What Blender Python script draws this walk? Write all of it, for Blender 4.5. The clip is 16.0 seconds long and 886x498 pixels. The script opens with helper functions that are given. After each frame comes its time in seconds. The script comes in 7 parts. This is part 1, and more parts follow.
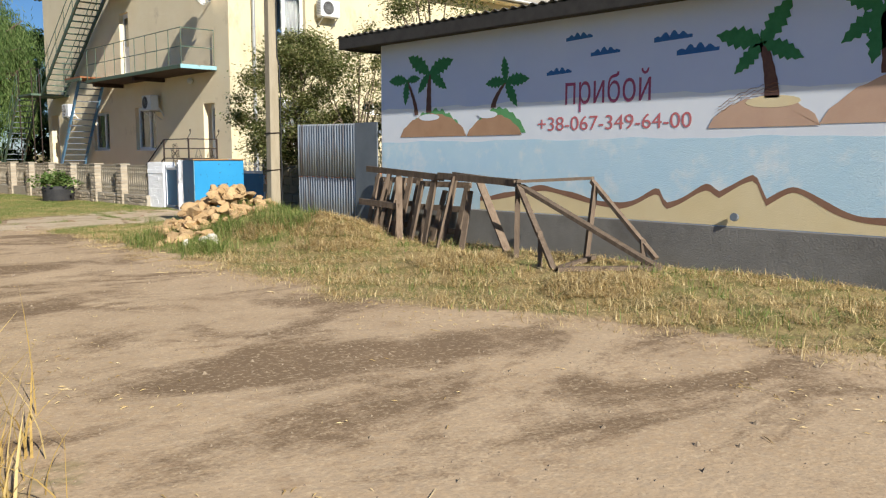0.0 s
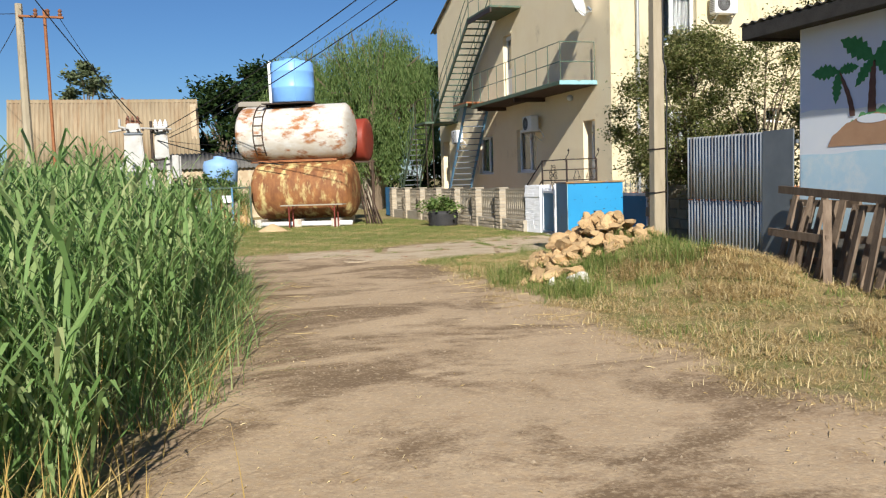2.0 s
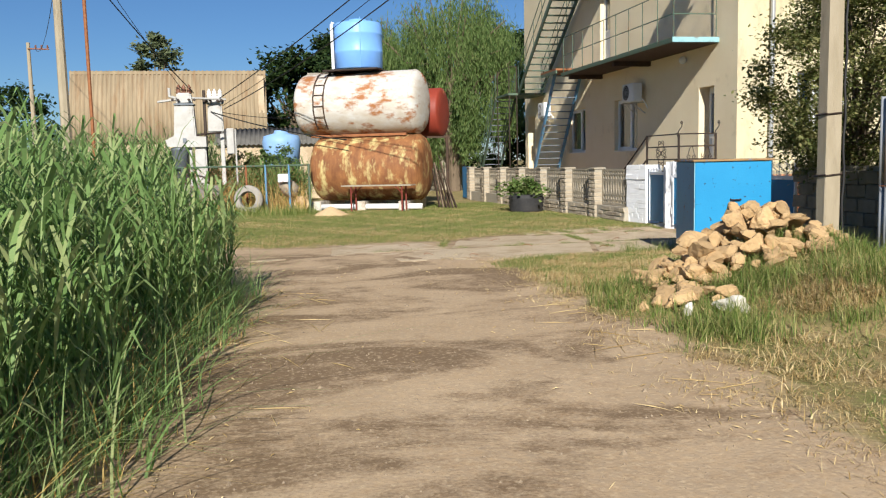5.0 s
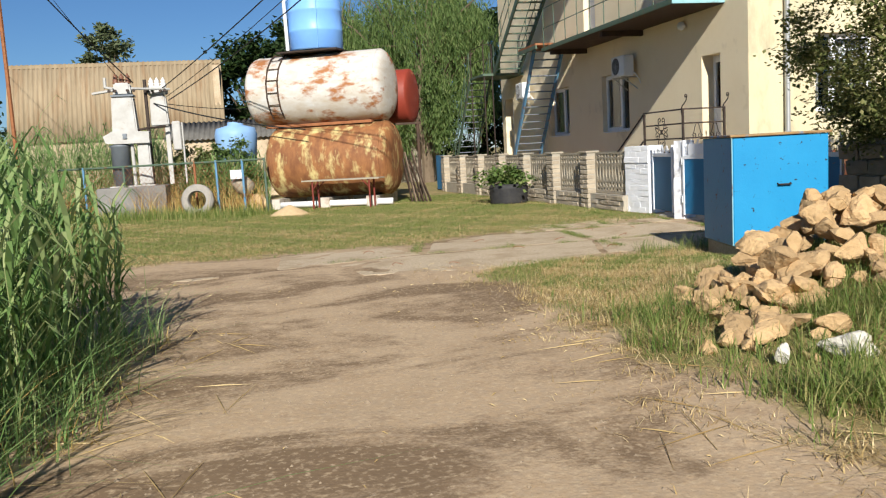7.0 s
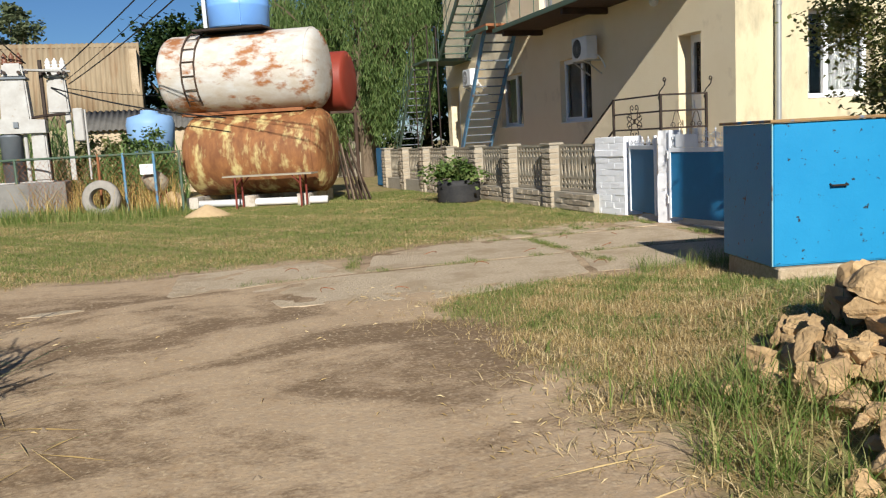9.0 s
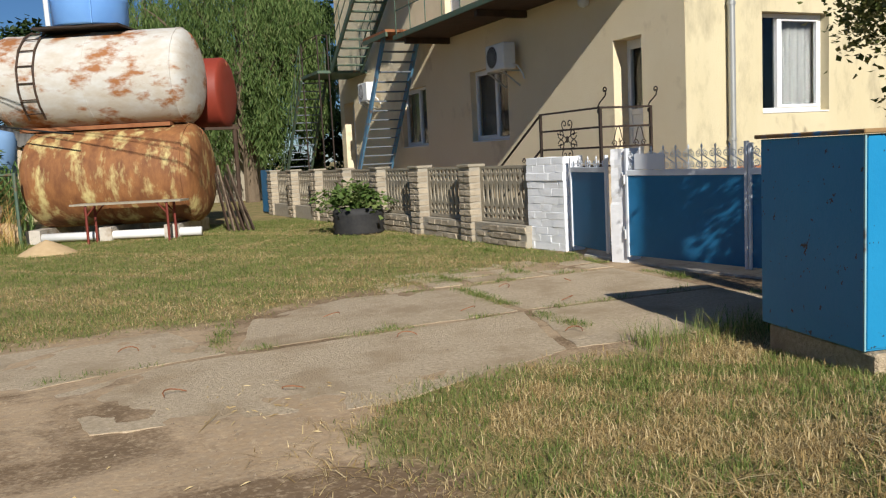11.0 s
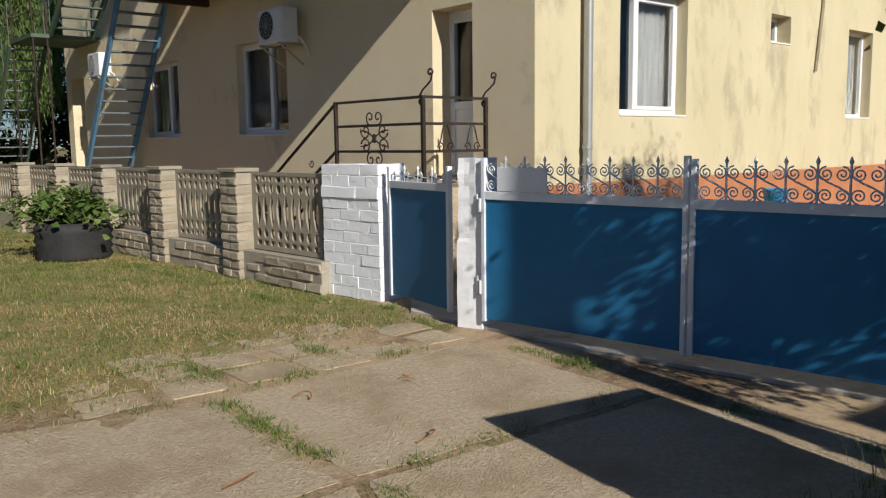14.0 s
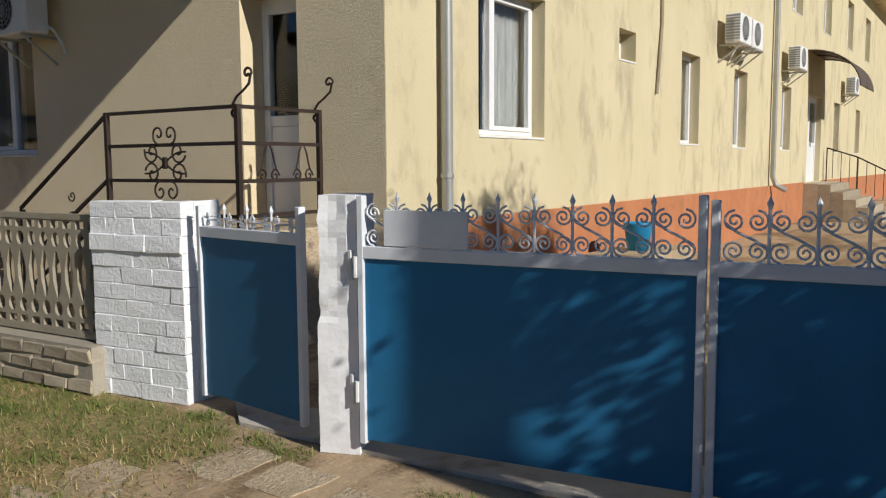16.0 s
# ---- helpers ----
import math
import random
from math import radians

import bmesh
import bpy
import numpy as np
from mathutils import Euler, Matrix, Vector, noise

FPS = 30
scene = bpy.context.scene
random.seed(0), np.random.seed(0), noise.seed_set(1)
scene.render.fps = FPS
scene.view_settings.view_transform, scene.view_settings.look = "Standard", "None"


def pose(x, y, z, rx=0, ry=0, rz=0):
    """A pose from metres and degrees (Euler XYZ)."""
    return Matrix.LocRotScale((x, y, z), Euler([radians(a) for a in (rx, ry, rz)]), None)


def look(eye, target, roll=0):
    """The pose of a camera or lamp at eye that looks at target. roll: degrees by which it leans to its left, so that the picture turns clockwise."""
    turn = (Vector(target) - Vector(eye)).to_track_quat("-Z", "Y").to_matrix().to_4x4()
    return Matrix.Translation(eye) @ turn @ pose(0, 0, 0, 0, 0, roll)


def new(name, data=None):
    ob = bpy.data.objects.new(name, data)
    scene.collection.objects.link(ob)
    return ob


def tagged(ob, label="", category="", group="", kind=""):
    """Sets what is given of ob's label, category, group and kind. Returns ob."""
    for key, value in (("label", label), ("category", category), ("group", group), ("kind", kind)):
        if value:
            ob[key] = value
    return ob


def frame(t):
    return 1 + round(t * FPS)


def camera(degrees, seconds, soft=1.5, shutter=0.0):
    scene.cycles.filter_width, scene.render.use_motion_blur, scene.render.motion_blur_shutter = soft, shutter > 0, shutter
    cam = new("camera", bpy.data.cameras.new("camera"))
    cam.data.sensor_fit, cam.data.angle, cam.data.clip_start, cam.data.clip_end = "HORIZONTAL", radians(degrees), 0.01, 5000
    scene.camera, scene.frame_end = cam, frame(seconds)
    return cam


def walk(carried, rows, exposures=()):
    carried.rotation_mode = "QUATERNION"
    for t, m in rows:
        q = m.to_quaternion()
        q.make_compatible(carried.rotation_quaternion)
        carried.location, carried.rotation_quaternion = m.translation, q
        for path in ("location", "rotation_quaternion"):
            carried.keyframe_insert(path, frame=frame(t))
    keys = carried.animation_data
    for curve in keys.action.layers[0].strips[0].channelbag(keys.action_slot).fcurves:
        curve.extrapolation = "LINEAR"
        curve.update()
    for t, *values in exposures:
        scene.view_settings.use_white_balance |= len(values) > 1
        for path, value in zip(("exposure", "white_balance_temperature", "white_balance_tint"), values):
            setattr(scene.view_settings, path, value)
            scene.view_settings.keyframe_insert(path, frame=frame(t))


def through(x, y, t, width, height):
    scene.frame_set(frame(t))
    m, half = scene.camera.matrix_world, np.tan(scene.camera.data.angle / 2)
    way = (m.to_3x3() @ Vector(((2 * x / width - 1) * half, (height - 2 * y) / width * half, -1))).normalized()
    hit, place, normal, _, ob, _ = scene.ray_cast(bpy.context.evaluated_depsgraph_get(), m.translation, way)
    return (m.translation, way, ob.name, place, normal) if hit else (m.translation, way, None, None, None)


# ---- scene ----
cam = camera(56.12, 16.0, soft=1.2)
walk(cam, [
    (0.0, look((1.656, -1.207, 1.527), (3.011, 0.247, 1.301), 0.07)),
    (0.5, look((2.160, -0.754, 1.529), (3.284, 0.889, 1.339), -0.14)),
    (1.0, look((2.476, -0.233, 1.569), (3.414, 1.528, 1.447), -1.26)),
    (1.5, look((2.733, 0.279, 1.566), (3.470, 2.135, 1.453), -1.61)),
    (2.0, look((2.994, 0.926, 1.585), (3.571, 2.833, 1.414), -1.87)),
    (2.5, look((3.286, 1.476, 1.595), (3.766, 3.409, 1.413), -2.37)),
    (3.0, look((3.493, 2.133, 1.519), (3.924, 4.076, 1.320), -2.51)),
    (3.5, look((3.703, 2.752, 1.505), (4.142, 4.691, 1.286), -1.60)),
    (4.0, look((3.862, 3.316, 1.505), (4.239, 5.266, 1.269), -1.23)),
    (6.3, look((4.457, 6.154, 1.481), (4.871, 8.103, 1.303), -2.25)),
    (6.5, look((4.525, 6.410, 1.477), (4.953, 8.354, 1.284), -2.73)),
    (7.0, look((4.664, 7.027, 1.443), (5.099, 8.964, 1.206), -3.21)),
    (7.5, look((4.762, 7.637, 1.440), (5.254, 9.556, 1.167), -3.07)),
    (8.0, look((4.944, 8.265, 1.410), (5.444, 10.183, 1.142), -2.29)),
    (8.5, look((5.067, 8.891, 1.408), (5.594, 10.803, 1.146), -2.71)),
    (8.7, look((5.117, 9.108, 1.407), (5.660, 11.015, 1.142), -2.87)),
    (10.8, look((5.780, 11.878, 1.420), (6.582, 13.701, 1.237), -3.35)),
    (11.0, look((5.875, 12.116, 1.397), (6.696, 13.927, 1.174), -2.97)),
    (11.5, look((6.113, 12.715, 1.405), (6.961, 14.506, 1.133), -2.13)),
    (12.0, look((6.394, 13.255, 1.440), (7.335, 14.994, 1.138), -2.21)),
    (12.5, look((6.695, 13.834, 1.468), (7.701, 15.533, 1.148), -2.18)),
    (13.0, look((6.945, 14.403, 1.489), (8.052, 16.046, 1.217), -2.61)),
    (13.5, look((7.213, 14.934, 1.494), (8.393, 16.534, 1.276), -2.27)),
    (14.0, look((7.498, 15.464, 1.494), (8.788, 16.970, 1.240), -0.73)),
    (14.5, look((7.829, 15.989, 1.504), (9.199, 17.424, 1.253), 0.29)),
    (15.0, look((8.121, 16.534, 1.517), (9.579, 17.874, 1.235), -0.41)),
    (15.5, look((8.448, 17.005, 1.520), (9.962, 18.285, 1.255), -0.17)),
    (16.0, look((8.709, 17.476, 1.525), (10.357, 18.591, 1.322), -0.36)),
], exposures=[(0.0, 0.62), (4.0, 0.57), (8.5, 0.45), (11.0, 0.18), (13.5, 0.03), (16.0, -0.15)])

# ---- world and sun ----
SUN_WAY = Vector((0.50, 2.42, -1.41)).normalized()
world = bpy.data.worlds.new("world")
scene.world = world
world.use_nodes = True
wn, wl = world.node_tree.nodes, world.node_tree.links
sky = wn.new("ShaderNodeTexSky")
sky.sky_type, sky.sun_disc = "NISHITA", False
sky.sun_elevation = math.asin(-SUN_WAY.z)
sky.sun_rotation = math.atan2(-SUN_WAY.x, -SUN_WAY.y)
sky.air_density, sky.dust_density, sky.ozone_density = 1.0, 0.0, 10.0
wl.new(sky.outputs["Color"], wn["Background"].inputs["Color"])
wn["Background"].inputs["Strength"].default_value = 0.055
sun = new("sun", bpy.data.lights.new("sun", "SUN"))
sun.data.energy, sun.data.angle, sun.data.color = 5.0, radians(0.55), (1.0, 0.965, 0.89)
sun.matrix_world = look((0, 0, 60), Vector((0, 0, 60)) + SUN_WAY)


# ---- small helpers ----
def thing(name, at, label, category, group="", kind="", turn=0.0):
    ob = new(name)
    ob.empty_display_size = 0.2
    ob.matrix_basis = pose(at[0], at[1], at[2], 0, 0, turn)
    return tagged(ob, label, category, group, kind)


def mesh_from(bm, name, smooth=False):
    me = bpy.data.meshes.new(name)
    bmesh.ops.recalc_face_normals(bm, faces=bm.faces)
    bm.to_mesh(me)
    bm.free()
    if smooth:
        me.polygons.foreach_set("use_smooth", [True] * len(me.polygons))
    return me


def part(name, bm, material, parent, label="", smooth=False, local=False):
    """Links a bmesh as one mesh under a thing; its coordinates are the world's unless local."""
    ob = new(name, mesh_from(bm, name, smooth))
    ob.data.materials.append(material)
    if parent is not None:
        ob.parent = parent
        if not local and parent.parent is None:
            ob.matrix_parent_inverse = parent.matrix_basis.inverted()
    if label:
        ob["label"] = label
    return ob


def solo(name, bm, material, label, category, group="", kind="", smooth=False):
    ob = new(name, mesh_from(bm, name, smooth))
    ob.data.materials.append(material)
    return tagged(ob, label, category, group, kind)


def slab(bm, lo, hi, bevel=0.0, turn=None):
    """An upright box between two corners."""
    m = Matrix.Translation([(a + b) / 2 for a, b in zip(lo, hi)]) @ Matrix.Diagonal([abs(b - a) for a, b in zip(lo, hi)] + [1])
    made = bmesh.ops.create_cube(bm, size=1, matrix=(turn @ m) if turn else m)
    if bevel:
        edges = list({e for v in made["verts"] for e in v.link_edges})
        bmesh.ops.bevel(bm, geom=edges, offset=bevel, segments=1, affect="EDGES")


def B(lo, hi, bevel=0.0, turn=None):
    bm = bmesh.new()
    slab(bm, lo, hi, bevel, turn)
    return bm


def beam(bm, a, b, w, h, up=(0, 0, 1)):
    """A rectangular bar from a to b, w wide and h high."""
    a, b = Vector(a), Vector(b)
    d = (b - a).normalized()
    side = d.cross(Vector(up))
    if side.length < 1e-4:
        side = d.cross(Vector((1, 0, 0)))
    side.normalize()
    top = side.cross(d)
    vs = []
    for p in (a, b):
        for i, j in ((-1, -1), (1, -1), (1, 1), (-1, 1)):
            vs.append(bm.verts.new(p + side * (i * w / 2) + top * (j * h / 2)))
    for f in ((3, 2, 1, 0), (4, 5, 6, 7), (0, 1, 5, 4), (1, 2, 6, 5), (2, 3, 7, 6), (3, 0, 4, 7)):
        bm.faces.new([vs[i] for i in f])


def tube(bm, pts, r, seg=6, taper=1.0):
    """A round bar along points."""
    pts = [Vector(p) for p in pts]
    rings, n = [], len(pts)
    last = None
    for i, p in enumerate(pts):
        d = (pts[min(i + 1, n - 1)] - pts[max(i - 1, 0)]).normalized()
        ref = last if last is not None else (Vector((0, 0, 1)) if abs(d.z) < 0.9 else Vector((1, 0, 0)))
        side = (ref - d * ref.dot(d)).normalized()
        last = side
        other = d.cross(side)
        rr = r * (1 + (taper - 1) * i / max(n - 1, 1))
        rings.append([bm.verts.new(p + side * (rr * math.cos(2 * math.pi * k / seg)) + other * (rr * math.sin(2 * math.pi * k / seg))) for k in range(seg)])
    for a, b in zip(rings, rings[1:]):
        for k in range(seg):
            bm.faces.new((a[k], a[(k + 1) % seg], b[(k + 1) % seg], b[k]))
    bm.faces.new(rings[0][::-1])
    bm.faces.new(rings[-1])


def T(pts, r, seg=6, taper=1.0):
    bm = bmesh.new()
    tube(bm, pts, r, seg, taper)
    return bm


def lathe(bm, profile, axis_a, axis_b, seg=32):
    """A turned body: profile of (distance along the axis, radius)."""
    a, b = Vector(axis_a), Vector(axis_b)
    d = (b - a).normalized()
    ref = Vector((0, 0, 1)) if abs(d.z) < 0.9 else Vector((1, 0, 0))
    side = (ref - d * ref.dot(d)).normalized()
    other = d.cross(side)
    rings = [[bm.verts.new(a + d * s + (side * math.cos(2 * math.pi * k / seg) + other * math.sin(2 * math.pi * k / seg)) * max(r, 1e-3)) for k in range(seg)] for s, r in profile]
    for p, q in zip(rings, rings[1:]):
        for k in range(seg):
            bm.faces.new((p[k], p[(k + 1) % seg], q[(k + 1) % seg], q[k]))
    bm.faces.new(rings[0][::-1])
    bm.faces.new(rings[-1])


def prism(bm, outline, origin, u, v, depth):
    """A flat outline in the plane of u and v, given depth along u x v."""
    o, u, v = Vector(origin), Vector(u), Vector(v)
    w = u.cross(v) * depth
    lo = [bm.verts.new(o + u * a + v * b) for a, b in outline]
    hi = [bm.verts.new(o + u * a + v * b + w) for a, b in outline]
    n = len(lo)
    bm.faces.new(lo[::-1])
    bm.faces.new(hi)
    for i in range(n):
        bm.faces.new((lo[i], lo[(i + 1) % n], hi[(i + 1) % n], hi[i]))


# ---- materials ----
def mat(name, c1, c2, scale=3.0, rough=0.8, metal=0.0, bump=0.15, bscale=60.0, c3=None, s3=1.0, cut3=(0.55, 0.65), stretch=(1, 1, 1), piece=0.0, spec=0.3, detail=6.0):
    """Two tones of grain, a third of stains, fine relief; all at the world's scale."""
    m = bpy.data.materials.new(name)
    m.use_nodes = True
    n, l = m.node_tree.nodes, m.node_tree.links
    bs = n["Principled BSDF"]
    geo = n.new("ShaderNodeNewGeometry")
    mp = n.new("ShaderNodeMapping")
    mp.inputs["Scale"].default_value = stretch
    l.new(geo.outputs["Position"], mp.inputs["Vector"])

    def noisy(s, d=detail):
        t = n.new("ShaderNodeTexNoise")
        t.inputs["Scale"].default_value, t.inputs["Detail"].default_value, t.inputs["Roughness"].default_value = s, d, 0.65
        l.new(mp.outputs["Vector"], t.inputs["Vector"])
        return t.outputs["Fac"]

    def mixed(fac, a, b):
        x = n.new("ShaderNodeMix")
        x.data_type = "RGBA"
        l.new(fac, x.inputs["Factor"])
        for sock, val in ((x.inputs["A"], a), (x.inputs["B"], b)):
            if isinstance(val, tuple):
                sock.default_value = (*val, 1)
            else:
                l.new(val, sock)
        return x.outputs["Result"]

    def ramp(fac, lo, hi):
        r = n.new("ShaderNodeMapRange")
        r.inputs["From Min"].default_value, r.inputs["From Max"].default_value = lo, hi
        l.new(fac, r.inputs["Value"])
        return r.outputs["Result"]

    col = mixed(ramp(noisy(scale), 0.3, 0.7), c1, c2)
    if c3:
        col = mixed(ramp(noisy(s3), *cut3), col, c3)
    if piece:
        info = n.new("ShaderNodeObjectInfo")
        hsv = n.new("ShaderNodeHueSaturation")
        mr = n.new("ShaderNodeMapRange")
        mr.inputs["To Min"].default_value, mr.inputs["To Max"].default_value = 1 - piece, 1 + piece
        l.new(info.outputs["Random"], mr.inputs["Value"])
        l.new(mr.outputs["Result"], hsv.inputs["Value"])
        hsv.inputs["Fac"].default_value = 1
        l.new(col, hsv.inputs["Color"])
        col = hsv.outputs["Color"]
    l.new(col, bs.inputs["Base Color"])
    bs.inputs["Roughness"].default_value, bs.inputs["Metallic"].default_value = rough, metal
    bs.inputs["Specular IOR Level"].default_value = spec
    if bump:
        bp = n.new("ShaderNodeBump")
        bp.inputs["Strength"].default_value, bp.inputs["Distance"].default_value = bump, 0.02
        l.new(noisy(bscale, 4.0), bp.inputs["Height"])
        l.new(bp.outputs["Normal"], bs.inputs["Normal"])
    return m


def leafy(name, c1, c2, c3, rough=0.55, through=0.35):
    """Leaves: colour varies leaf by leaf, and some light passes through."""
    m = bpy.data.materials.new(name)
    m.use_nodes = True
    n, l = m.node_tree.nodes, m.node_tree.links
    bs = n["Principled BSDF"]
    geo = n.new("ShaderNodeNewGeometry")
    cr = n.new("ShaderNodeValToRGB")
    cr.color_ramp.elements[0].color, cr.color_ramp.elements[1].color = (*c1, 1), (*c3, 1)
    mid = cr.color_ramp.elements.new(0.55)
    mid.color = (*c2, 1)
    l.new(geo.outputs["Random Per Island"], cr.inputs["Fac"])
    l.new(cr.outputs["Color"], bs.inputs["Base Color"])
    bs.inputs["Roughness"].default_value = rough
    bs.inputs["Specular IOR Level"].default_value = 0.25
    tr = n.new("ShaderNodeBsdfTranslucent")
    l.new(cr.outputs["Color"], tr.inputs["Color"])
    mx = n.new("ShaderNodeMixShader")
    mx.inputs["Fac"].default_value = through
    l.new(bs.outputs["BSDF"], mx.inputs[1])
    l.new(tr.outputs["BSDF"], mx.inputs[2])
    l.new(mx.outputs["Shader"], n["Material Output"].inputs["Surface"])
    return m


def glassy(name, tint, rough=0.03):
    m = bpy.data.materials.new(name)
    m.use_nodes = True
    bs = m.node_tree.nodes["Principled BSDF"]
    bs.inputs["Base Color"].default_value = (*tint, 1)
    bs.inputs["Roughness"].default_value = rough
    bs.inputs["Transmission Weight"].default_value = 1.0
    bs.inputs["IOR"].default_value = 1.3
    return m


M_YELLOW = mat("yellow_plaster", (0.58, 0.50, 0.315), (0.65, 0.565, 0.375), 1.2, 0.9, bump=0.4, bscale=60, c3=(0.35, 0.30, 0.20), s3=1.9, cut3=(0.52, 0.76), stretch=(1, 1, 0.45), detail=9)
M_BEIGE = mat("rough_beige_plaster", (0.82, 0.68, 0.45), (0.86, 0.73, 0.51), 1.0, 0.92, bump=0.7, bscale=130, c3=(0.5, 0.38, 0.22), s3=0.7, cut3=(0.6, 0.8))
M_ORANGE = mat("orange_plinth_paint", (0.42, 0.16, 0.07), (0.5, 0.21, 0.1), 2.5, 0.85, c3=(0.36, 0.16, 0.08), s3=2.0)
M_WHITE = mat("white_paint", (0.78, 0.78, 0.77), (0.7, 0.7, 0.69), 4, 0.55, bump=0.05)
M_WHITEWASH = mat("whitewashed_brick", (0.86, 0.86, 0.87), (0.80, 0.80, 0.81), 6, 0.85, bump=0.45, bscale=40, c3=(0.6, 0.57, 0.52), s3=5, cut3=(0.66, 0.78))
M_LIMEWASH = mat("limewashed_render", (0.86, 0.86, 0.87), (0.79, 0.79, 0.80), 5, 0.85, bump=0.18, bscale=22, c3=(0.66, 0.62, 0.56), s3=4, cut3=(0.64, 0.76))
M_SANDBRICK = mat("sand_lime_brick", (0.33, 0.27, 0.20), (0.44, 0.37, 0.27), 8, 0.92, bump=0.5, bscale=70, c3=(0.30, 0.25, 0.19), s3=4, piece=0.18)
M_MORTAR = mat("mortar", (0.40, 0.36, 0.29), (0.33, 0.29, 0.23), 9, 0.95, bump=0.4)
M_FENCE = mat("cast_concrete", (0.29, 0.25, 0.185), (0.38, 0.33, 0.25), 5, 0.9, bump=0.35, bscale=80, c3=(0.30, 0.27, 0.21), s3=2.5, cut3=(0.52, 0.7))
M_CONCRETE = mat("worn_concrete", (0.40, 0.305, 0.20), (0.66, 0.535, 0.375), 30.0, 0.93, bump=1.0, bscale=55, c3=(0.42, 0.315, 0.20), s3=1.7, cut3=(0.47, 0.62), piece=0.07, detail=10)
M_GATE = mat("blue_gate_paint", (0.014, 0.14, 0.29), (0.02, 0.16, 0.33), 2, 0.5, bump=0.05, bscale=25, c3=(0.02, 0.17, 0.36), s3=1.3, spec=0.3)
M_BOX = mat("blue_peeling_paint", (0.01, 0.22, 0.45), (0.016, 0.25, 0.49), 2, 0.42, bump=0.12, bscale=30, c3=(0.025, 0.03, 0.035), s3=17, cut3=(0.64, 0.655), spec=0.4)
M_BOXTOP = mat("rusty_sheet", (0.22, 0.13, 0.06), (0.35, 0.22, 0.1), 4, 0.8, c3=(0.05, 0.2, 0.4), s3=3)
M_SILVER = mat("silver_paint", (0.76, 0.78, 0.81), (0.68, 0.70, 0.74), 6, 0.5, metal=0.0, bump=0.08)
M_TRAFO = mat("grimy_white_enamel", (0.50, 0.495, 0.47), (0.38, 0.36, 0.33), 3, 0.6, bump=0.05, c3=(0.3, 0.22, 0.14), s3=4, cut3=(0.62, 0.75))
M_PALECONC = mat("pale_broken_concrete", (0.48, 0.43, 0.36), (0.58, 0.53, 0.46), 7, 0.93, bump=0.5, bscale=50, c3=(0.33, 0.25, 0.18), s3=3, cut3=(0.52, 0.7))
M_ROOFDARK = mat("dark_old_roof_sheet", (0.10, 0.095, 0.085), (0.15, 0.14, 0.125), 2, 0.92, bump=0.2)
M_IRON = mat("dark_iron", (0.035, 0.026, 0.022), (0.06, 0.04, 0.03), 14, 0.6, metal=0.3, bump=0.2)
M_TANKWHITE = mat("rusty_white_tank", (0.62, 0.615, 0.59), (0.50, 0.43, 0.34), 3, 0.6, bump=0.15, c3=(0.33, 0.135, 0.05), s3=1.25, cut3=(0.50, 0.585), stretch=(0.75, 0.75, 1.5), detail=14)
M_TANKRUST = mat("rusted_tank", (0.13, 0.048, 0.022), (0.34, 0.15, 0.055), 3.2, 0.7, bump=0.3, bscale=30, c3=(0.56, 0.46, 0.20), s3=2.6, cut3=(0.50, 0.64), stretch=(1.2, 1.2, 0.5), detail=14)
M_RUST = mat("rusty_steel", (0.20, 0.07, 0.03), (0.33, 0.14, 0.06), 9, 0.85, bump=0.3)
M_LEGRED = mat("dark_red_steel_paint", (0.20, 0.035, 0.022), (0.15, 0.03, 0.02), 5, 0.6)
# Dark steel and boards by the tanks; underside shade on the balcony.
M_UNDER = mat("dark_rust_and_underside_shade", (0.045, 0.03, 0.022), (0.085, 0.05, 0.032), 5, 0.8, bump=0.2)
M_HAY = mat("matted_hay", (0.34, 0.25, 0.12), (0.20, 0.14, 0.065), 9, 0.95, bump=0.8, bscale=60, c3=(0.12, 0.12, 0.04), s3=3)
M_TANKRED = mat("red_oxide_paint", (0.27, 0.042, 0.025), (0.22, 0.036, 0.02), 2, 0.55, bump=0.06)
M_BARREL = mat("blue_plastic", (0.16, 0.36, 0.78), (0.20, 0.42, 0.82), 1, 0.4, bump=0.03)
M_PALEBLUE = mat("faded_blue_plastic", (0.20, 0.36, 0.62), (0.26, 0.42, 0.66), 1.5, 0.5, bump=0.03)
M_ASBESTOS = mat("weathered_corrugated_sheet", (0.24, 0.185, 0.115), (0.36, 0.28, 0.18), 1.6, 0.92, bump=0.2, c3=(0.24, 0.15, 0.08), s3=1.2, cut3=(0.50, 0.72), stretch=(2.5, 1, 0.15))
M_ROOFGREY = mat("grey_corrugated_roof", (0.33, 0.29, 0.24), (0.26, 0.23, 0.19), 1.4, 0.92, bump=0.2, c3=(0.2, 0.18, 0.13), s3=0.8)
M_TIN = mat("galvanised_sheet", (0.20, 0.22, 0.24), (0.42, 0.44, 0.46), 2.2, 0.55, metal=0.35, bump=0.12, bscale=30, c3=(0.16, 0.105, 0.07), s3=1.6, cut3=(0.53, 0.68), stretch=(5, 5, 0.35), detail=10)
M_GREYSTEEL = mat("dark_grey_steel", (0.13, 0.15, 0.17), (0.18, 0.2, 0.22), 2, 0.5, metal=0.2, bump=0.05)
M_GREEN = mat("green_steel_paint", (0.06, 0.10, 0.07), (0.10, 0.15, 0.10), 6, 0.6, c3=(0.15, 0.08, 0.04), s3=6)
M_STEELBLUE = mat("blue_steel_paint", (0.08, 0.2, 0.33), (0.12, 0.27, 0.4), 6, 0.55, c3=(0.2, 0.12, 0.08), s3=7)
